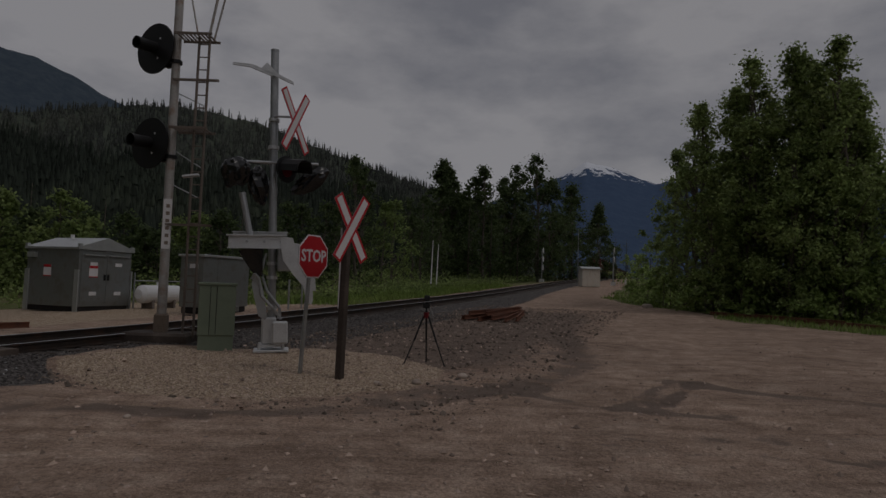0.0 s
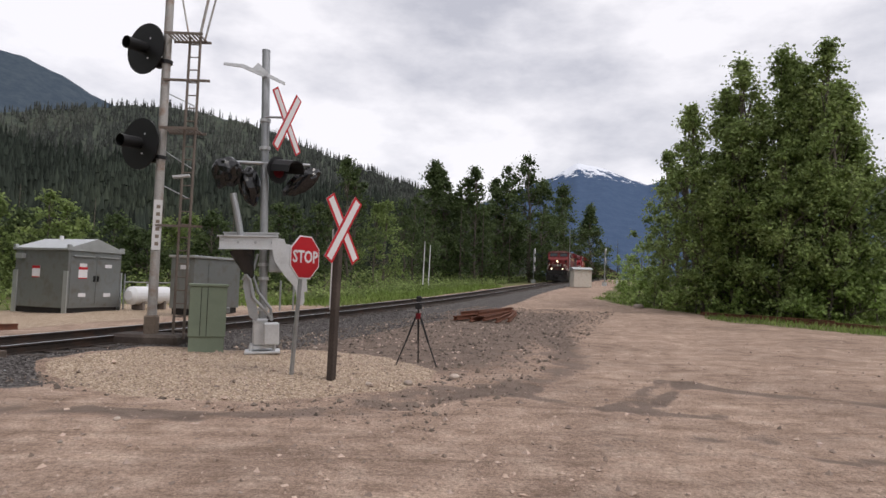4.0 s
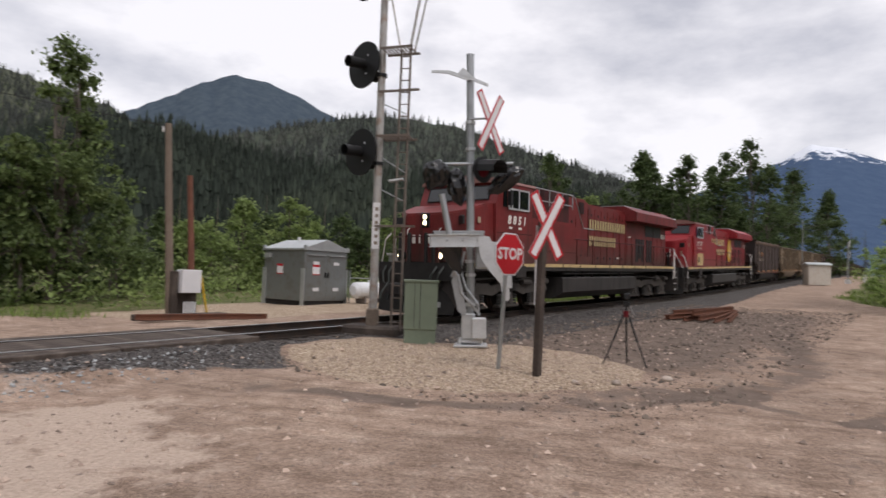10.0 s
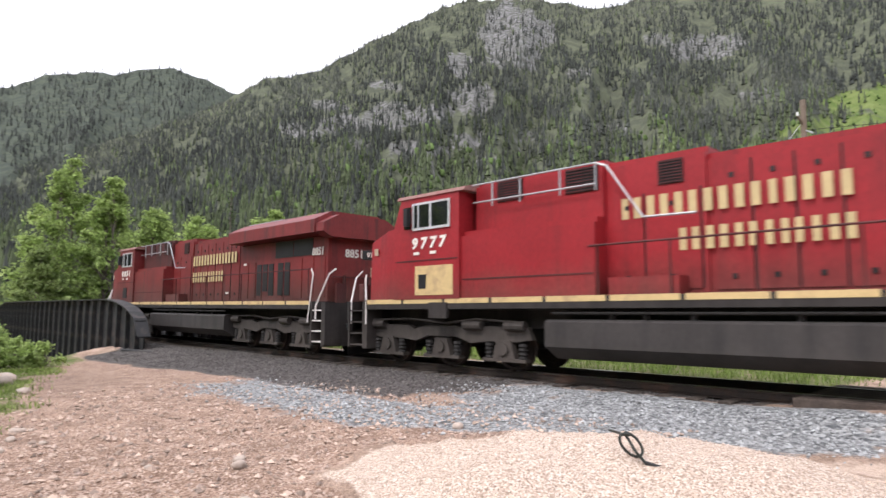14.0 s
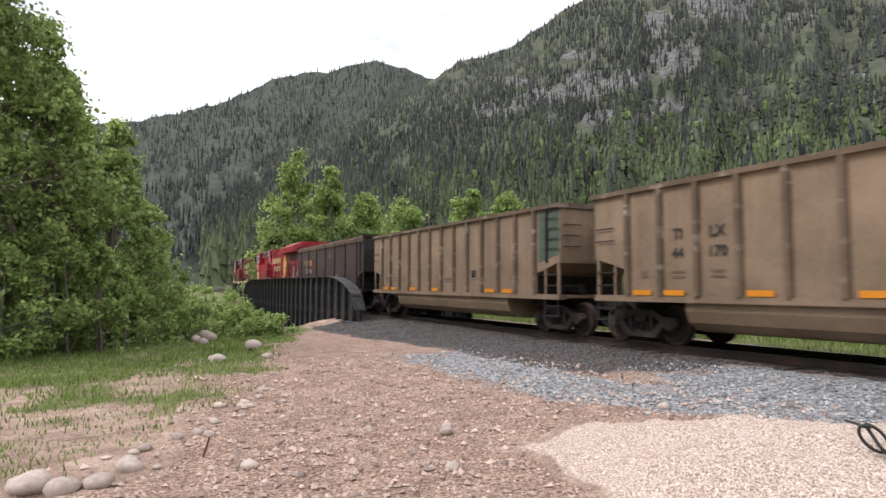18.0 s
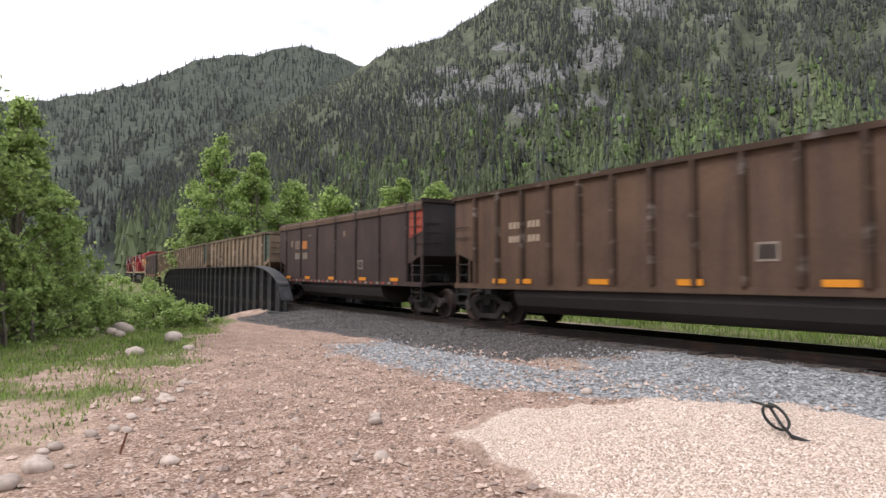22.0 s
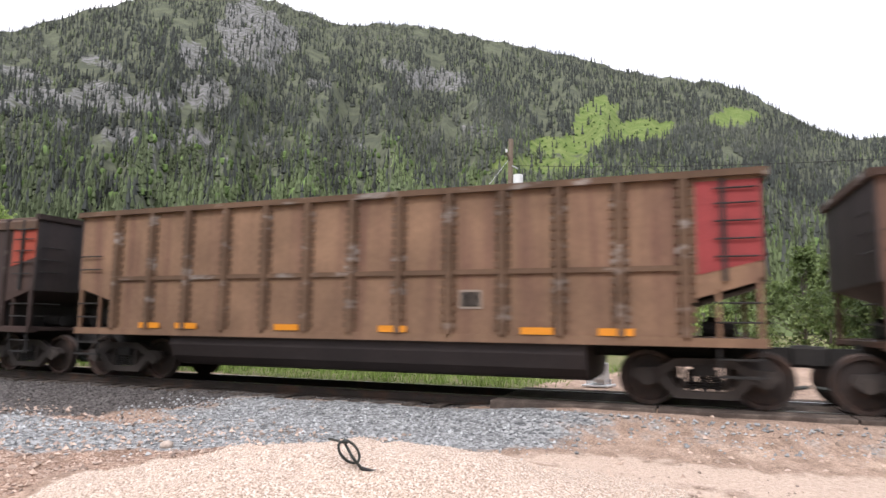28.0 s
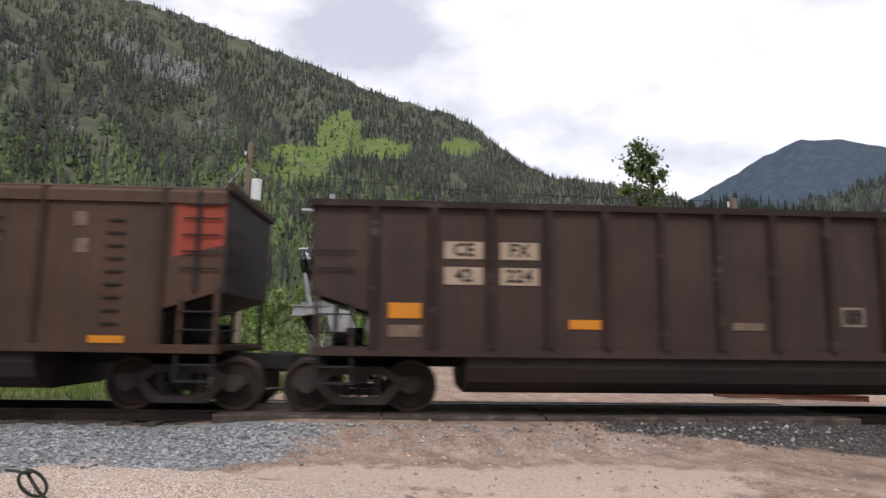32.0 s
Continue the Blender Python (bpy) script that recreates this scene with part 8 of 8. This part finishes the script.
for az, r, h, sp in ((-19.0, 46, 2.6, 1.8), (-18.2, 52, 2.2, 1.6), (-17.2, 60, 2.4, 1.8), (-19.8, 41, 2.0, 1.6), (-21.5, 37.5, 2.3, 1.7), (-23.2, 36.5, 2.0, 1.6), (-25.3, 35.8, 1.8, 1.5), (-29.8, 34.6, 1.6, 1.4), (-32.4, 35, 2.4, 1.8), (-34.6, 35, 2.6, 1.8), (-17.6, 74, 4.0, 2.5), (-18.4, 84, 6.0, 3.0), (-16.8, 96, 4.5, 2.6)):
    x, y = polar(az, r)
    broadleaf(x, y, h, sp, 1500, 0.20, "leaflight", "low green bush in the grass by the lot", 3, 0.05, "bush", 26, group="bushes beside the lot")
# trees over the near bank of the creek
for az, r, h, sp, n, st, mt in ((171.5, 17.0, 13.0, 2.6, 13000, 2, "leaf"), (167.2, 19.0, 11.4, 2.3, 13000, 2, "leaflight"), (164.3, 20.0, 9.6, 1.9, 12000, 2, "leaflight"), (162.3, 21.0, 8.7, 1.6, 11000, 2, "leaflight"), (160.2, 22.5, 7.4, 1.7, 11000, 2, "leaflight"), (158.3, 23.5, 7.4, 1.4, 8000, 2, "leaflight"), (156.8, 24.5, 4.8, 1.5, 6500, 2, "leaflight"), (175.5, 20.0, 12.0, 3.0, 7000, 2, "leafdark"), (155.8, 27.0, 3.6, 1.4, 4200, 2, "leaf")):
    x, y = polar(az, r)
    broadleaf(x, y, h, sp, int(n * 1.3), 0.15, mt, "leafy cottonwood on the creek bank", st, 0.03, "tree", 130, 1.15, group="trees by the creek")
for az, r, h, sp, n in ((166.8, 17.0, 2.6, 1.3, 4200), (164.4, 17.9, 2.9, 1.2, 4200), (162.2, 18.3, 3.3, 1.2, 4600), (160.0, 18.6, 2.9, 1.1, 4200), (158.2, 20.2, 2.3, 1.2, 3600), (170, 16.5, 2.4, 1.3, 2600), (156.2, 22.6, 1.5, 1.2, 2600), (154.0, 24.0, 1.2, 1.2, 2400), (151.8, 25.0, 1.2, 1.3, 2400), (149.6, 25.6, 1.2, 1.2, 2400),
                        (147.4, 25.8, 1.0, 1.1, 2200), (145.4, 25.4, 0.8, 0.9, 1800), (155.6, 27.5, 1.9, 1.6, 2600), (152.6, 29, 1.9, 1.7, 2600), (149.8, 30, 1.6, 1.6, 2600), (158.5, 26, 3.0, 1.8, 3000), (161.5, 24, 3.6, 1.8, 3000)):
    x, y = polar(az, r)
    broadleaf(x, y, h, sp, n, 0.13, "leaflight", "dense green shrub on the grassy bank", 3, 0.02, "bush", 40, 1.2, group="shrubs on the bank")
# trees beyond the track and the creek
for az, r, h, sp, mt in ((146.6, 66, 9.0, 2.6, "leaf"), (144.4, 70, 16.0, 3.4, "leaflight"), (141.0, 68, 15.5, 3.2, "leaflight"), (138.0, 72, 12.5, 3.6, "leaflight"), (134.6, 60, 12.2, 3.8, "leaflight"), (136.4, 64, 8.5, 3.0, "leaf"), (129.2, 58, 12.8, 2.8, "leaflight"), (125.5, 60, 12.8, 3.2, "leaflight"), (122.0, 62, 9.4, 3.0, "leaflight"), (118.0, 66, 9.4, 3.0, "leaf"), (115, 50, 6.6, 2.8, "leaf"), (110.5, 46, 6.0, 2.8, "leaf"), (106, 42, 6.4, 2.8, "leaf"), (101.5, 38, 5.8, 2.5, "leaf"), (97.5, 36, 5.6, 2.4, "leaflight"), (93.5, 34, 5.0, 2.3, "leaflight"), (89.5, 36, 4.6, 2.4, "leaf"), (86.0, 40, 4.6, 2.6, "leaf")):
    x, y = polar(az, r)
    broadleaf(x, y, h * (1.1 if az > 118 else 1.0), sp * 1.2, 17000 if az > 117 else 4200, 0.36, mt, "light green broad-leaved tree beyond the track", 2, 0.02, "tree", 110, 1.3, group="trees beyond the track")
for az, r, h, rad in ((132.2, 62, 17.8, 3.2), (119.4, 60, 9.4, 2.0), (99.8, 44, 6.8, 1.6), (112.6, 58, 8.0, 1.8), (130.2, 66, 12.0, 2.2)):
    x, y = polar(az, r)
    conifer(x, y, h, rad, "dark pointed spruce beyond the track", group="spruces beyond the track")
# side road beyond the crossing
for az, r, h, sp, n, mt in ((49.1, 35, 13.4, 2.8, 5200, "leafmid"), (51.2, 36, 8.2, 2.2, 4200, "leafdark"), (52.0, 33, 8.0, 2.2, 4200, "leafmid"), (54.5, 33, 6.2, 2.0, 3200, "leafdark"), (47.2, 36, 8.6, 2.3, 3600, "leafdark"), (45.2, 38, 5.5, 2.0, 2600, "leafmid"), (57.5, 36, 5.6, 2.3, 3000, "leafmid"), (60.6, 38, 6.2, 2.5, 3200, "leafmid"), (64, 42, 5.0, 2.6, 2600, "leafmid"), (68, 48, 5.6, 2.8, 2600, "leaflight"), (72, 52, 6.8, 3.0, 2600, "leaf"), (76, 46, 6.2, 2.6, 2800, "leaf"), (79.5, 44, 5.4, 2.6, 2600, "leaf"), (83, 42, 5.0, 2.5, 2600, "leaflight")):
    x, y = polar(az, r)
    broadleaf(x, y, h, sp * 1.1, int(n * 1.5), 0.24, mt, "leafy tree beside the gravel side road", 2, 0.04, "tree", 70, group="trees by the side road")
# the band of trees behind the huts
for az, r, h, sp, mt in ((41, 48, 5.6, 2.6, "leafdark"), (38, 46, 5.2, 2.6, "leaf"), (35, 48, 7.2, 2.2, "leaf"), (32.6, 50, 5.6, 2.5, "leafdark"), (30.4, 47, 6.8, 2.2, "leaf"), (27.6, 52, 6.2, 2.8, "leafdark"), (24.5, 50, 5.0, 2.6, "leafdark"), (21.5, 54, 6.4, 2.6, "leaf"), (18.8, 52, 6.6, 2.5, "leafdark"), (15.8, 55, 6.6, 2.6, "leafdark"), (13.0, 58, 8.6, 2.4, "leafdark"), (10.0, 60, 8.2, 2.6, "leafdark"), (7.5, 62, 13.2, 2.6, "leafdark"), (4.6, 66, 9.8, 2.8, "leaf"), (2.2, 72, 11.2, 3.2, "leafdark"), (-0.3, 92, 18.5, 3.4, "leafdark"), (-1.6, 96, 17.4, 3.0, "leafdark"), (-3.2, 94, 17.6, 3.2, "leafdark"), (-4.8, 104, 15.2, 3.4, "leafdark"), (-6.1, 104, 18.6, 3.2, "leafdark"), (-7.8, 108, 22.0, 4.2, "leafdark"), (-9.2, 112, 20.0, 3.6, "leafdark"), (-10.8, 126, 14.0, 4.0, "leafdark"), (-12.2, 128, 21.2, 4.0, "leafdark"), (-13.4, 134, 16.0, 3.0, "leafdark")):
    x, y = polar(az, r)
    broadleaf(x, y, h, sp * (1.2 if r < 80 else 1.5), 5000 if r < 80 else 7500, 0.26 if r < 80 else 0.44, mt, "dense leafy tree in the woods behind the track", 2, 0.02, "tree", 110, 1.15, group="woods behind the track")
for az, r, h, rad in ((-11.6, 120, 11.0, 2.2), (-14.6, 150, 13.0, 2.4), (-15.3, 160, 10.5, 2.4), (-16.2, 190, 12.0, 2.6), (-2.4, 84, 11.0, 2.4), (0.9, 78, 10.0, 2.2), (-4.4, 88, 10.5, 2.4), (-14.0, 150, 9.0, 2.4), (3.4, 74, 9.0, 2.0), (-8.6, 98, 12.0, 2.6), (-6.8, 94, 9.5, 2.2), (37, 70, 9.0, 2.2), (33, 75, 10, 2.4), (28, 74, 9, 2.2), (40, 80, 11, 2.6), (23, 76, 9.5, 2.4), (17.5, 80, 10, 2.4)):
    x, y = polar(az, r)
    conifer(x, y, h, rad, "dark spruce in the woods behind the track", group="spruces in the woods")
# bare dead stems
for az, r, h in ((0.4, 62, 4.4), (0.9, 62, 4.8)):
    x, y = polar(az, r)
    tagged(part("dead_trunk", rod(bmesh.new(), (0, 0, -0.2), (0.1, 0, h), 0.08, 0.04, 6), "white", m=pose(x, y, ground_z(x, y))), "bare grey dead trunk among the bushes", "dead tree", "dead trunks")


def shrub_belt():
    """Undergrowth along the far side of the track, as one mass of leaves."""
    cs, rs = [], []
    for _ in range(2600):
        s = prng.uniform(-95, 130)
        w = -prng.uniform(0, 1) ** 1.3 * 34 - (13 if 8 < s < 30 else 8.5 if -6 < s < 8 else 6.2)
        if -7 < s - 0.1 * (-w - 8) < 9 and w > -45:
            continue
        p = on_track(s, w)
        hgt = prng.uniform(0.25, 1.0) * (1 + 1.6 * min(1, (-w - 6) / 20))
        cs.append((p.x, p.y, ground_z(p.x, p.y) + hgt * 0.55))
        rs.append(0.35 + hgt * 0.75)
    v, f = leaf_cloud(np.array(cs), np.array(rs), 75000, 0.22, flat=0.75)
    tagged(new("undergrowth", from_arrays("undergrowth", v.tolist(), f.tolist(), "leaf")), "thick green undergrowth along the far side of the track", "undergrowth", kind="stuff")


shrub_belt()


def grass(name, label, count, pick, height, material="grass"):
    xs, ys = pick(count)
    z, cov = terrain(xs, ys)
    keep = prng.uniform(0, 1, len(xs)) < (cov["turf"] * 1.1 - 0.08)
    xs, ys, z = xs[keep], ys[keep], z[keep]
    n = len(xs)
    a = prng.uniform(0, 6.28, n)
    h = height * prng.uniform(0.45, 1.3, n) * (0.75 + 0.5 * wave(xs * 0.8, ys * 0.8, 6))
    w = 0.003 + 0.005 * prng.uniform(0, 1, n) + 0.0007 * np.hypot(xs, ys)
    lean = prng.normal(0, 0.35, (n, 2)) * h[:, None]
    v = np.stack((np.stack((xs - np.cos(a) * w, ys - np.sin(a) * w, z - 0.02), 1), np.stack((xs + np.cos(a) * w, ys + np.sin(a) * w, z - 0.02), 1), np.stack((xs + lean[:, 0], ys + lean[:, 1], z + np.maximum(h, 0.04)), 1)), 1).reshape(-1, 3)
    tagged(new(name, from_arrays(name, v.tolist(), np.arange(3 * n).reshape(-1, 3).tolist(), material)), label, "grass", kind="stuff")


def pick_polar(a0, a1, r0, r1):
    def fn(n):
        a = np.radians(prng.uniform(a0, a1, n))
        r = r0 + (r1 - r0) * prng.uniform(0, 1, n) ** 1.2
        return -np.sin(a) * r, np.cos(a) * r
    return fn


def pick_track(s0, s1, w0, w1):
    def fn(n):
        s, w = prng.uniform(s0, s1, n), w0 + (w1 - w0) * prng.uniform(0, 1, n) ** 1.4
        h = -np.interp(s, LINE_S, _hd)
        return np.interp(s, LINE_S, LINE[:, 0]) + np.cos(h) * w, np.interp(s, LINE_S, LINE[:, 1]) - np.sin(h) * w
    return fn


grass("bank_grass", "patchy green grass on the creek bank", 52000, pick_polar(136, 178, 5.5, 24), 0.13)
grass("verge_grass", "tall green grass along the far side of the track", 42000, pick_track(-60, 70, -3.3, -13), 0.42)
grass("lot_grass", "green grass strip below the trees", 15000, pick_polar(-40, -14, 26, 60), 0.26)

# ---- stones, heap of gravel, loose bits ----
srng = np.random.default_rng(33)


def stones(name, label, places, sizes, material, category="stones"):
    base = np.array(((1, 0, 0), (-1, 0, 0), (0, 1, 0), (0, -1, 0), (0, 0, 0.75), (0, 0, -0.6)), float)
    tri = np.array(((0, 2, 4), (2, 1, 4), (1, 3, 4), (3, 0, 4), (2, 0, 5), (1, 2, 5), (3, 1, 5), (0, 3, 5)))
    n = len(places)
    v = base[None] * srng.uniform(0.55, 1.25, (n, 6, 1)) * sizes[:, None, None]
    v += srng.normal(0, 0.15, (n, 6, 3)) * sizes[:, None, None]
    a = srng.uniform(0, 6.28, n)
    c, s = np.cos(a)[:, None], np.sin(a)[:, None]
    x, y = v[:, :, 0] * c - v[:, :, 1] * s, v[:, :, 0] * s + v[:, :, 1] * c
    q = np.stack((x, y, v[:, :, 2]), 2) + places[:, None, :]
    f = (tri[None] + (np.arange(n) * 6)[:, None, None]).reshape(-1, 3)
    return tagged(new(name, from_arrays(name, q.reshape(-1, 3).tolist(), f.tolist(), material)), label, category, kind="stuff")


def strewn(count, pick, layer, lo, hi, power=2.0, lift=0.25, floor=0.15):
    xs, ys = pick(count)
    z, cov = terrain(xs, ys)
    k = srng.uniform(0, 1, len(xs)) < np.clip(cov[layer] * 1.2 - floor, 0, 1)
    xs, ys, z = xs[k], ys[k], z[k]
    sz = lo + (hi - lo) * srng.uniform(0, 1, len(xs)) ** power
    return np.stack((xs, ys, z + sz * lift), 1), sz


p, sz = strewn(30000, pick_track(-30, 26, 0.95, 4.6), "ballast", 0.016, 0.036, 1.5)
stones("ballast_stones", "dark grey-brown ballast stones beside the track", p, sz, "balstone")
p, sz = strewn(3500, pick_track(-30, 60, -0.95, -3.2), "ballast", 0.025, 0.055, 1.5)
stones("ballast_stones", "dark ballast stones on the far side of the track", p, sz, "balstone")
p, sz = strewn(15000, pick_track(-15, 9, 1.9, 7.8), "crushed", 0.016, 0.045, 1.5)
stones("crushed_stones", "blue-grey crushed stone spread beside the crossing", p, sz, "bluestone")
p, sz = strewn(34000, pick_polar(92, 168, 3.0, 15), "rubble", 0.006, 0.05, 5.0)
stones("rubble_stones", "loose tan stones on rough dirt", p, sz, "stones")
p, sz = strewn(24000, pick_polar(55, 150, 3.3, 9), "gravel", 0.005, 0.011, 1.6)
stones("pea_gravel", "tan pea gravel on the heap", p, sz, "pea")
p, sz = strewn(20000, pick_polar(-4, 38, 8.5, 16.5), "oldgravel", 0.008, 0.02, 1.6)
stones("pea_gravel", "tan pea gravel round the signs", p, sz, "stones")
# scattered pebbles on the dirt
a = np.radians(srng.uniform(-38, 75, 14000))
r = 3.2 + 30 * srng.uniform(0, 1, 14000) ** 1.5
xs, ys = -np.sin(a) * r, np.cos(a) * r
z, cov = terrain(xs, ys)
k = (cov["turf"] < 0.2)
sz = 0.006 + 0.045 * srng.uniform(0, 1, len(xs)) ** 6
stones("lot_pebbles", "scattered pebbles on the dirt lot", np.stack((xs, ys, z + 0.002), 1)[k], sz[k], "stones")
p = np.stack(pick_track(7, 34, 2.6, 10)(12000), 1)
z, cov = terrain(p[:, 0], p[:, 1])
sz = 0.012 + 0.06 * srng.uniform(0, 1, len(p)) ** 5
k = (cov["oldgravel"] < 0.3) & (cov["turf"] < 0.3)
stones("track_rubble", "dark stones and clods beside the ballast", np.column_stack((p, z + 0.005))[k], sz[k], "clod")


k = (cov["turf"] < 0.3) & (srng.uniform(0, 1, len(p)) < 0.22)
stones("track_stones", "pale stones strewn over the dark dirt by the track", np.column_stack((p + srng.normal(0, 0.4, p.shape), z + 0.008))[k], sz[k] * 0.9, "stones")


def rock(x, y, r, label="pale rounded river rock on the dirt"):
    bm = bmesh.new()
    bmesh.ops.create_icosphere(bm, subdivisions=2, radius=1)
    o = Vector((x * 3.1, y * 2.7, r * 9))
    for v in bm.verts:
        q = v.co.copy()
        k = 1 + 0.35 * noise.noise(q * 1.1 + o) + 0.1 * noise.noise(q * 3 + o)
        v.co = Vector((q.x * r * 1.2 * k, q.y * r * k, q.z * r * 0.72 * k))
    for f in bm.faces:
        f.smooth = True
    ob = part("rock", bm, "rock", m=pose(x, y, ground_z(x, y) + r * 0.35, 0, 0, (x * 77 + y * 31) % 360))
    return tagged(ob, label, "rock", "loose rocks")


for x, y, r in ((-4.40, -3.71, 0.08), (-3.19, -5.04, 0.08), (-7.26, -12.78, 0.21), (-10.14, -18.76, 0.21), (-1.75, -5.92, 0.18), (-1.90, -5.65, 0.14), (-2.14, -5.57, 0.12), (-2.51, -5.86, 0.12), (-9.55, -15.03, 0.27), (-4.92, -5.40, 0.05),
                (-5.31, -4.56, 0.08), (-4.76, -7.56, 0.07), (-13.10, -28.03, 0.41), (-8.47, -3.44, 0.09), (-4.23, -4.64, 0.04), (12.24, 37.65, 0.32), (-0.35, 10.58, 0.09), (0.44, 11.39, 0.10), (-3.73, 7.81, 0.05), (-2.26, 4.98, 0.03), (-3.84, 6.83, 0.03),
                (-0.97, 10.34, 0.06), (-2.73, 15.19, 0.07), (-10.47, -19.83, 0.20), (-5.54, -4.77, 0.07)):
    rock(x, y, r * 0.85)
for k in range(26):
    u = k / 25
    x, y = -1.6 - 4.3 * u + srng.normal(0, 0.15), -5.7 - 2.95 * u ** 1.3 + srng.normal(0, 0.2)
    rock(float(x), float(y), float(srng.uniform(0.03, 0.075)), "small pale rock along the edge of the made ground")
for x, y, r in ((-11.2, -20.5, 0.3), (-10.6, -21.4, 0.24), (-12.0, -27.0, 0.5), (-11.4, -24.4, 0.4), (-9.0, -14.2, 0.16), (-9.9, -15.6, 0.2), (-8.1, -12.2, 0.12)):
    rock(x, y, r, "pale boulder on the grassy bank")

# coil of cable on the heap
cx, cy = -5.65, -0.725
cz = ground_z(cx, cy) + 0.01
coil = tagged(empty("cable_coil", pose(cx, cy, cz) @ Matrix.Diagonal((0.74, 0.74, 0.74, 1))), "short loop of thick dark cable on the gravel heap", "cable")
side, back = Vector((-0.127, 0.992, 0)), Vector((-0.992, -0.127, 0))
axis_a, axis_b = (side * 0.72 - Vector((0, 0, 0.69))) * 0.155, (side * 0.66 + Vector((0, 0, 0.75))) * 0.085
mid_c = Vector((0, 0, 0.2))
pts = [mid_c + axis_a * math.cos(t) + axis_b * math.sin(t) + back * (0.03 * math.sin(t) + 0.012 * t) for t in np.linspace(2.2, 2.2 + 2.15 * math.pi, 30)]
part("loop", rods(pts, 0.0165, 8), "cable", coil)
part("tail", rods([pts[0], mid_c - side * 0.08 + Vector((0, 0, 0.1)) + back * 0.1, mid_c - side * 0.16 + Vector((0, 0, 0.09)) + back * 0.3, mid_c - side * 0.25 + Vector((0, 0, 0.06)) + back * 0.55], 0.016, 8), "cable", coil)
part("tail", rods([pts[-1], mid_c + side * 0.05 - Vector((0, 0, 0.06)), mid_c + side * 0.13 - Vector((0, 0, 0.15)), mid_c + side * 0.16 - Vector((0, 0, 0.19)), mid_c + side * 0.27 - Vector((0, 0, 0.2)) - back * 0.02], 0.0165, 8), "cable", coil)
part("tape_end", rods([mid_c + side * 0.15 - Vector((0, 0, 0.17)), mid_c + side * 0.27 - Vector((0, 0, 0.198)) - back * 0.02, mid_c + side * 0.33 - Vector((0, 0, 0.205)) - back * 0.03], 0.021, 8), "black", coil, "black taped cable end")
for x, y, a, ln in ((-5.35, -1.75, 70, 0.26),):
    tagged(part("stick", rods([(-ln / 2, 0, -0.01), (ln / 2, 0.01, -0.008)], 0.008, 5), "cable", m=pose(x, y, ground_z(x, y) + 0.02, 0, 0, a)), "dark twig lying on the gravel heap", "stick", "twigs on the heap")
x, y = -3.1, -5.75
tagged(part("stake", rod(bmesh.new(), (0, 0, -0.1), (-0.09, 0.02, 0.2), 0.012, 0.01, 6), "rust", m=pose(x, y, ground_z(x, y))), "short rusty stake leaning in the dirt", "stake")


def motions():
    for ob, off in TRAIN:
        walk(ob, [(float(t), track_pose(NOSE_S - SPEED * float(t) + off)) for t in np.arange(0, 32.01, 2.0)])
    for (x, r), wheels in SPIN.items():
        rows = [(i / FPS, pose(x, 0, r) @ Matrix.Rotation(-SPEED * i / FPS / r, 4, "Y")) for i in range(int(32 * FPS) + 1)]
        walk(wheels[0], rows)
        keys = wheels[0].animation_data
        for ob in wheels[1:]:
            ob.rotation_mode = "QUATERNION"
            ad = ob.animation_data_create()
            ad.action, ad.action_slot = keys.action, keys.action_slot


motions()
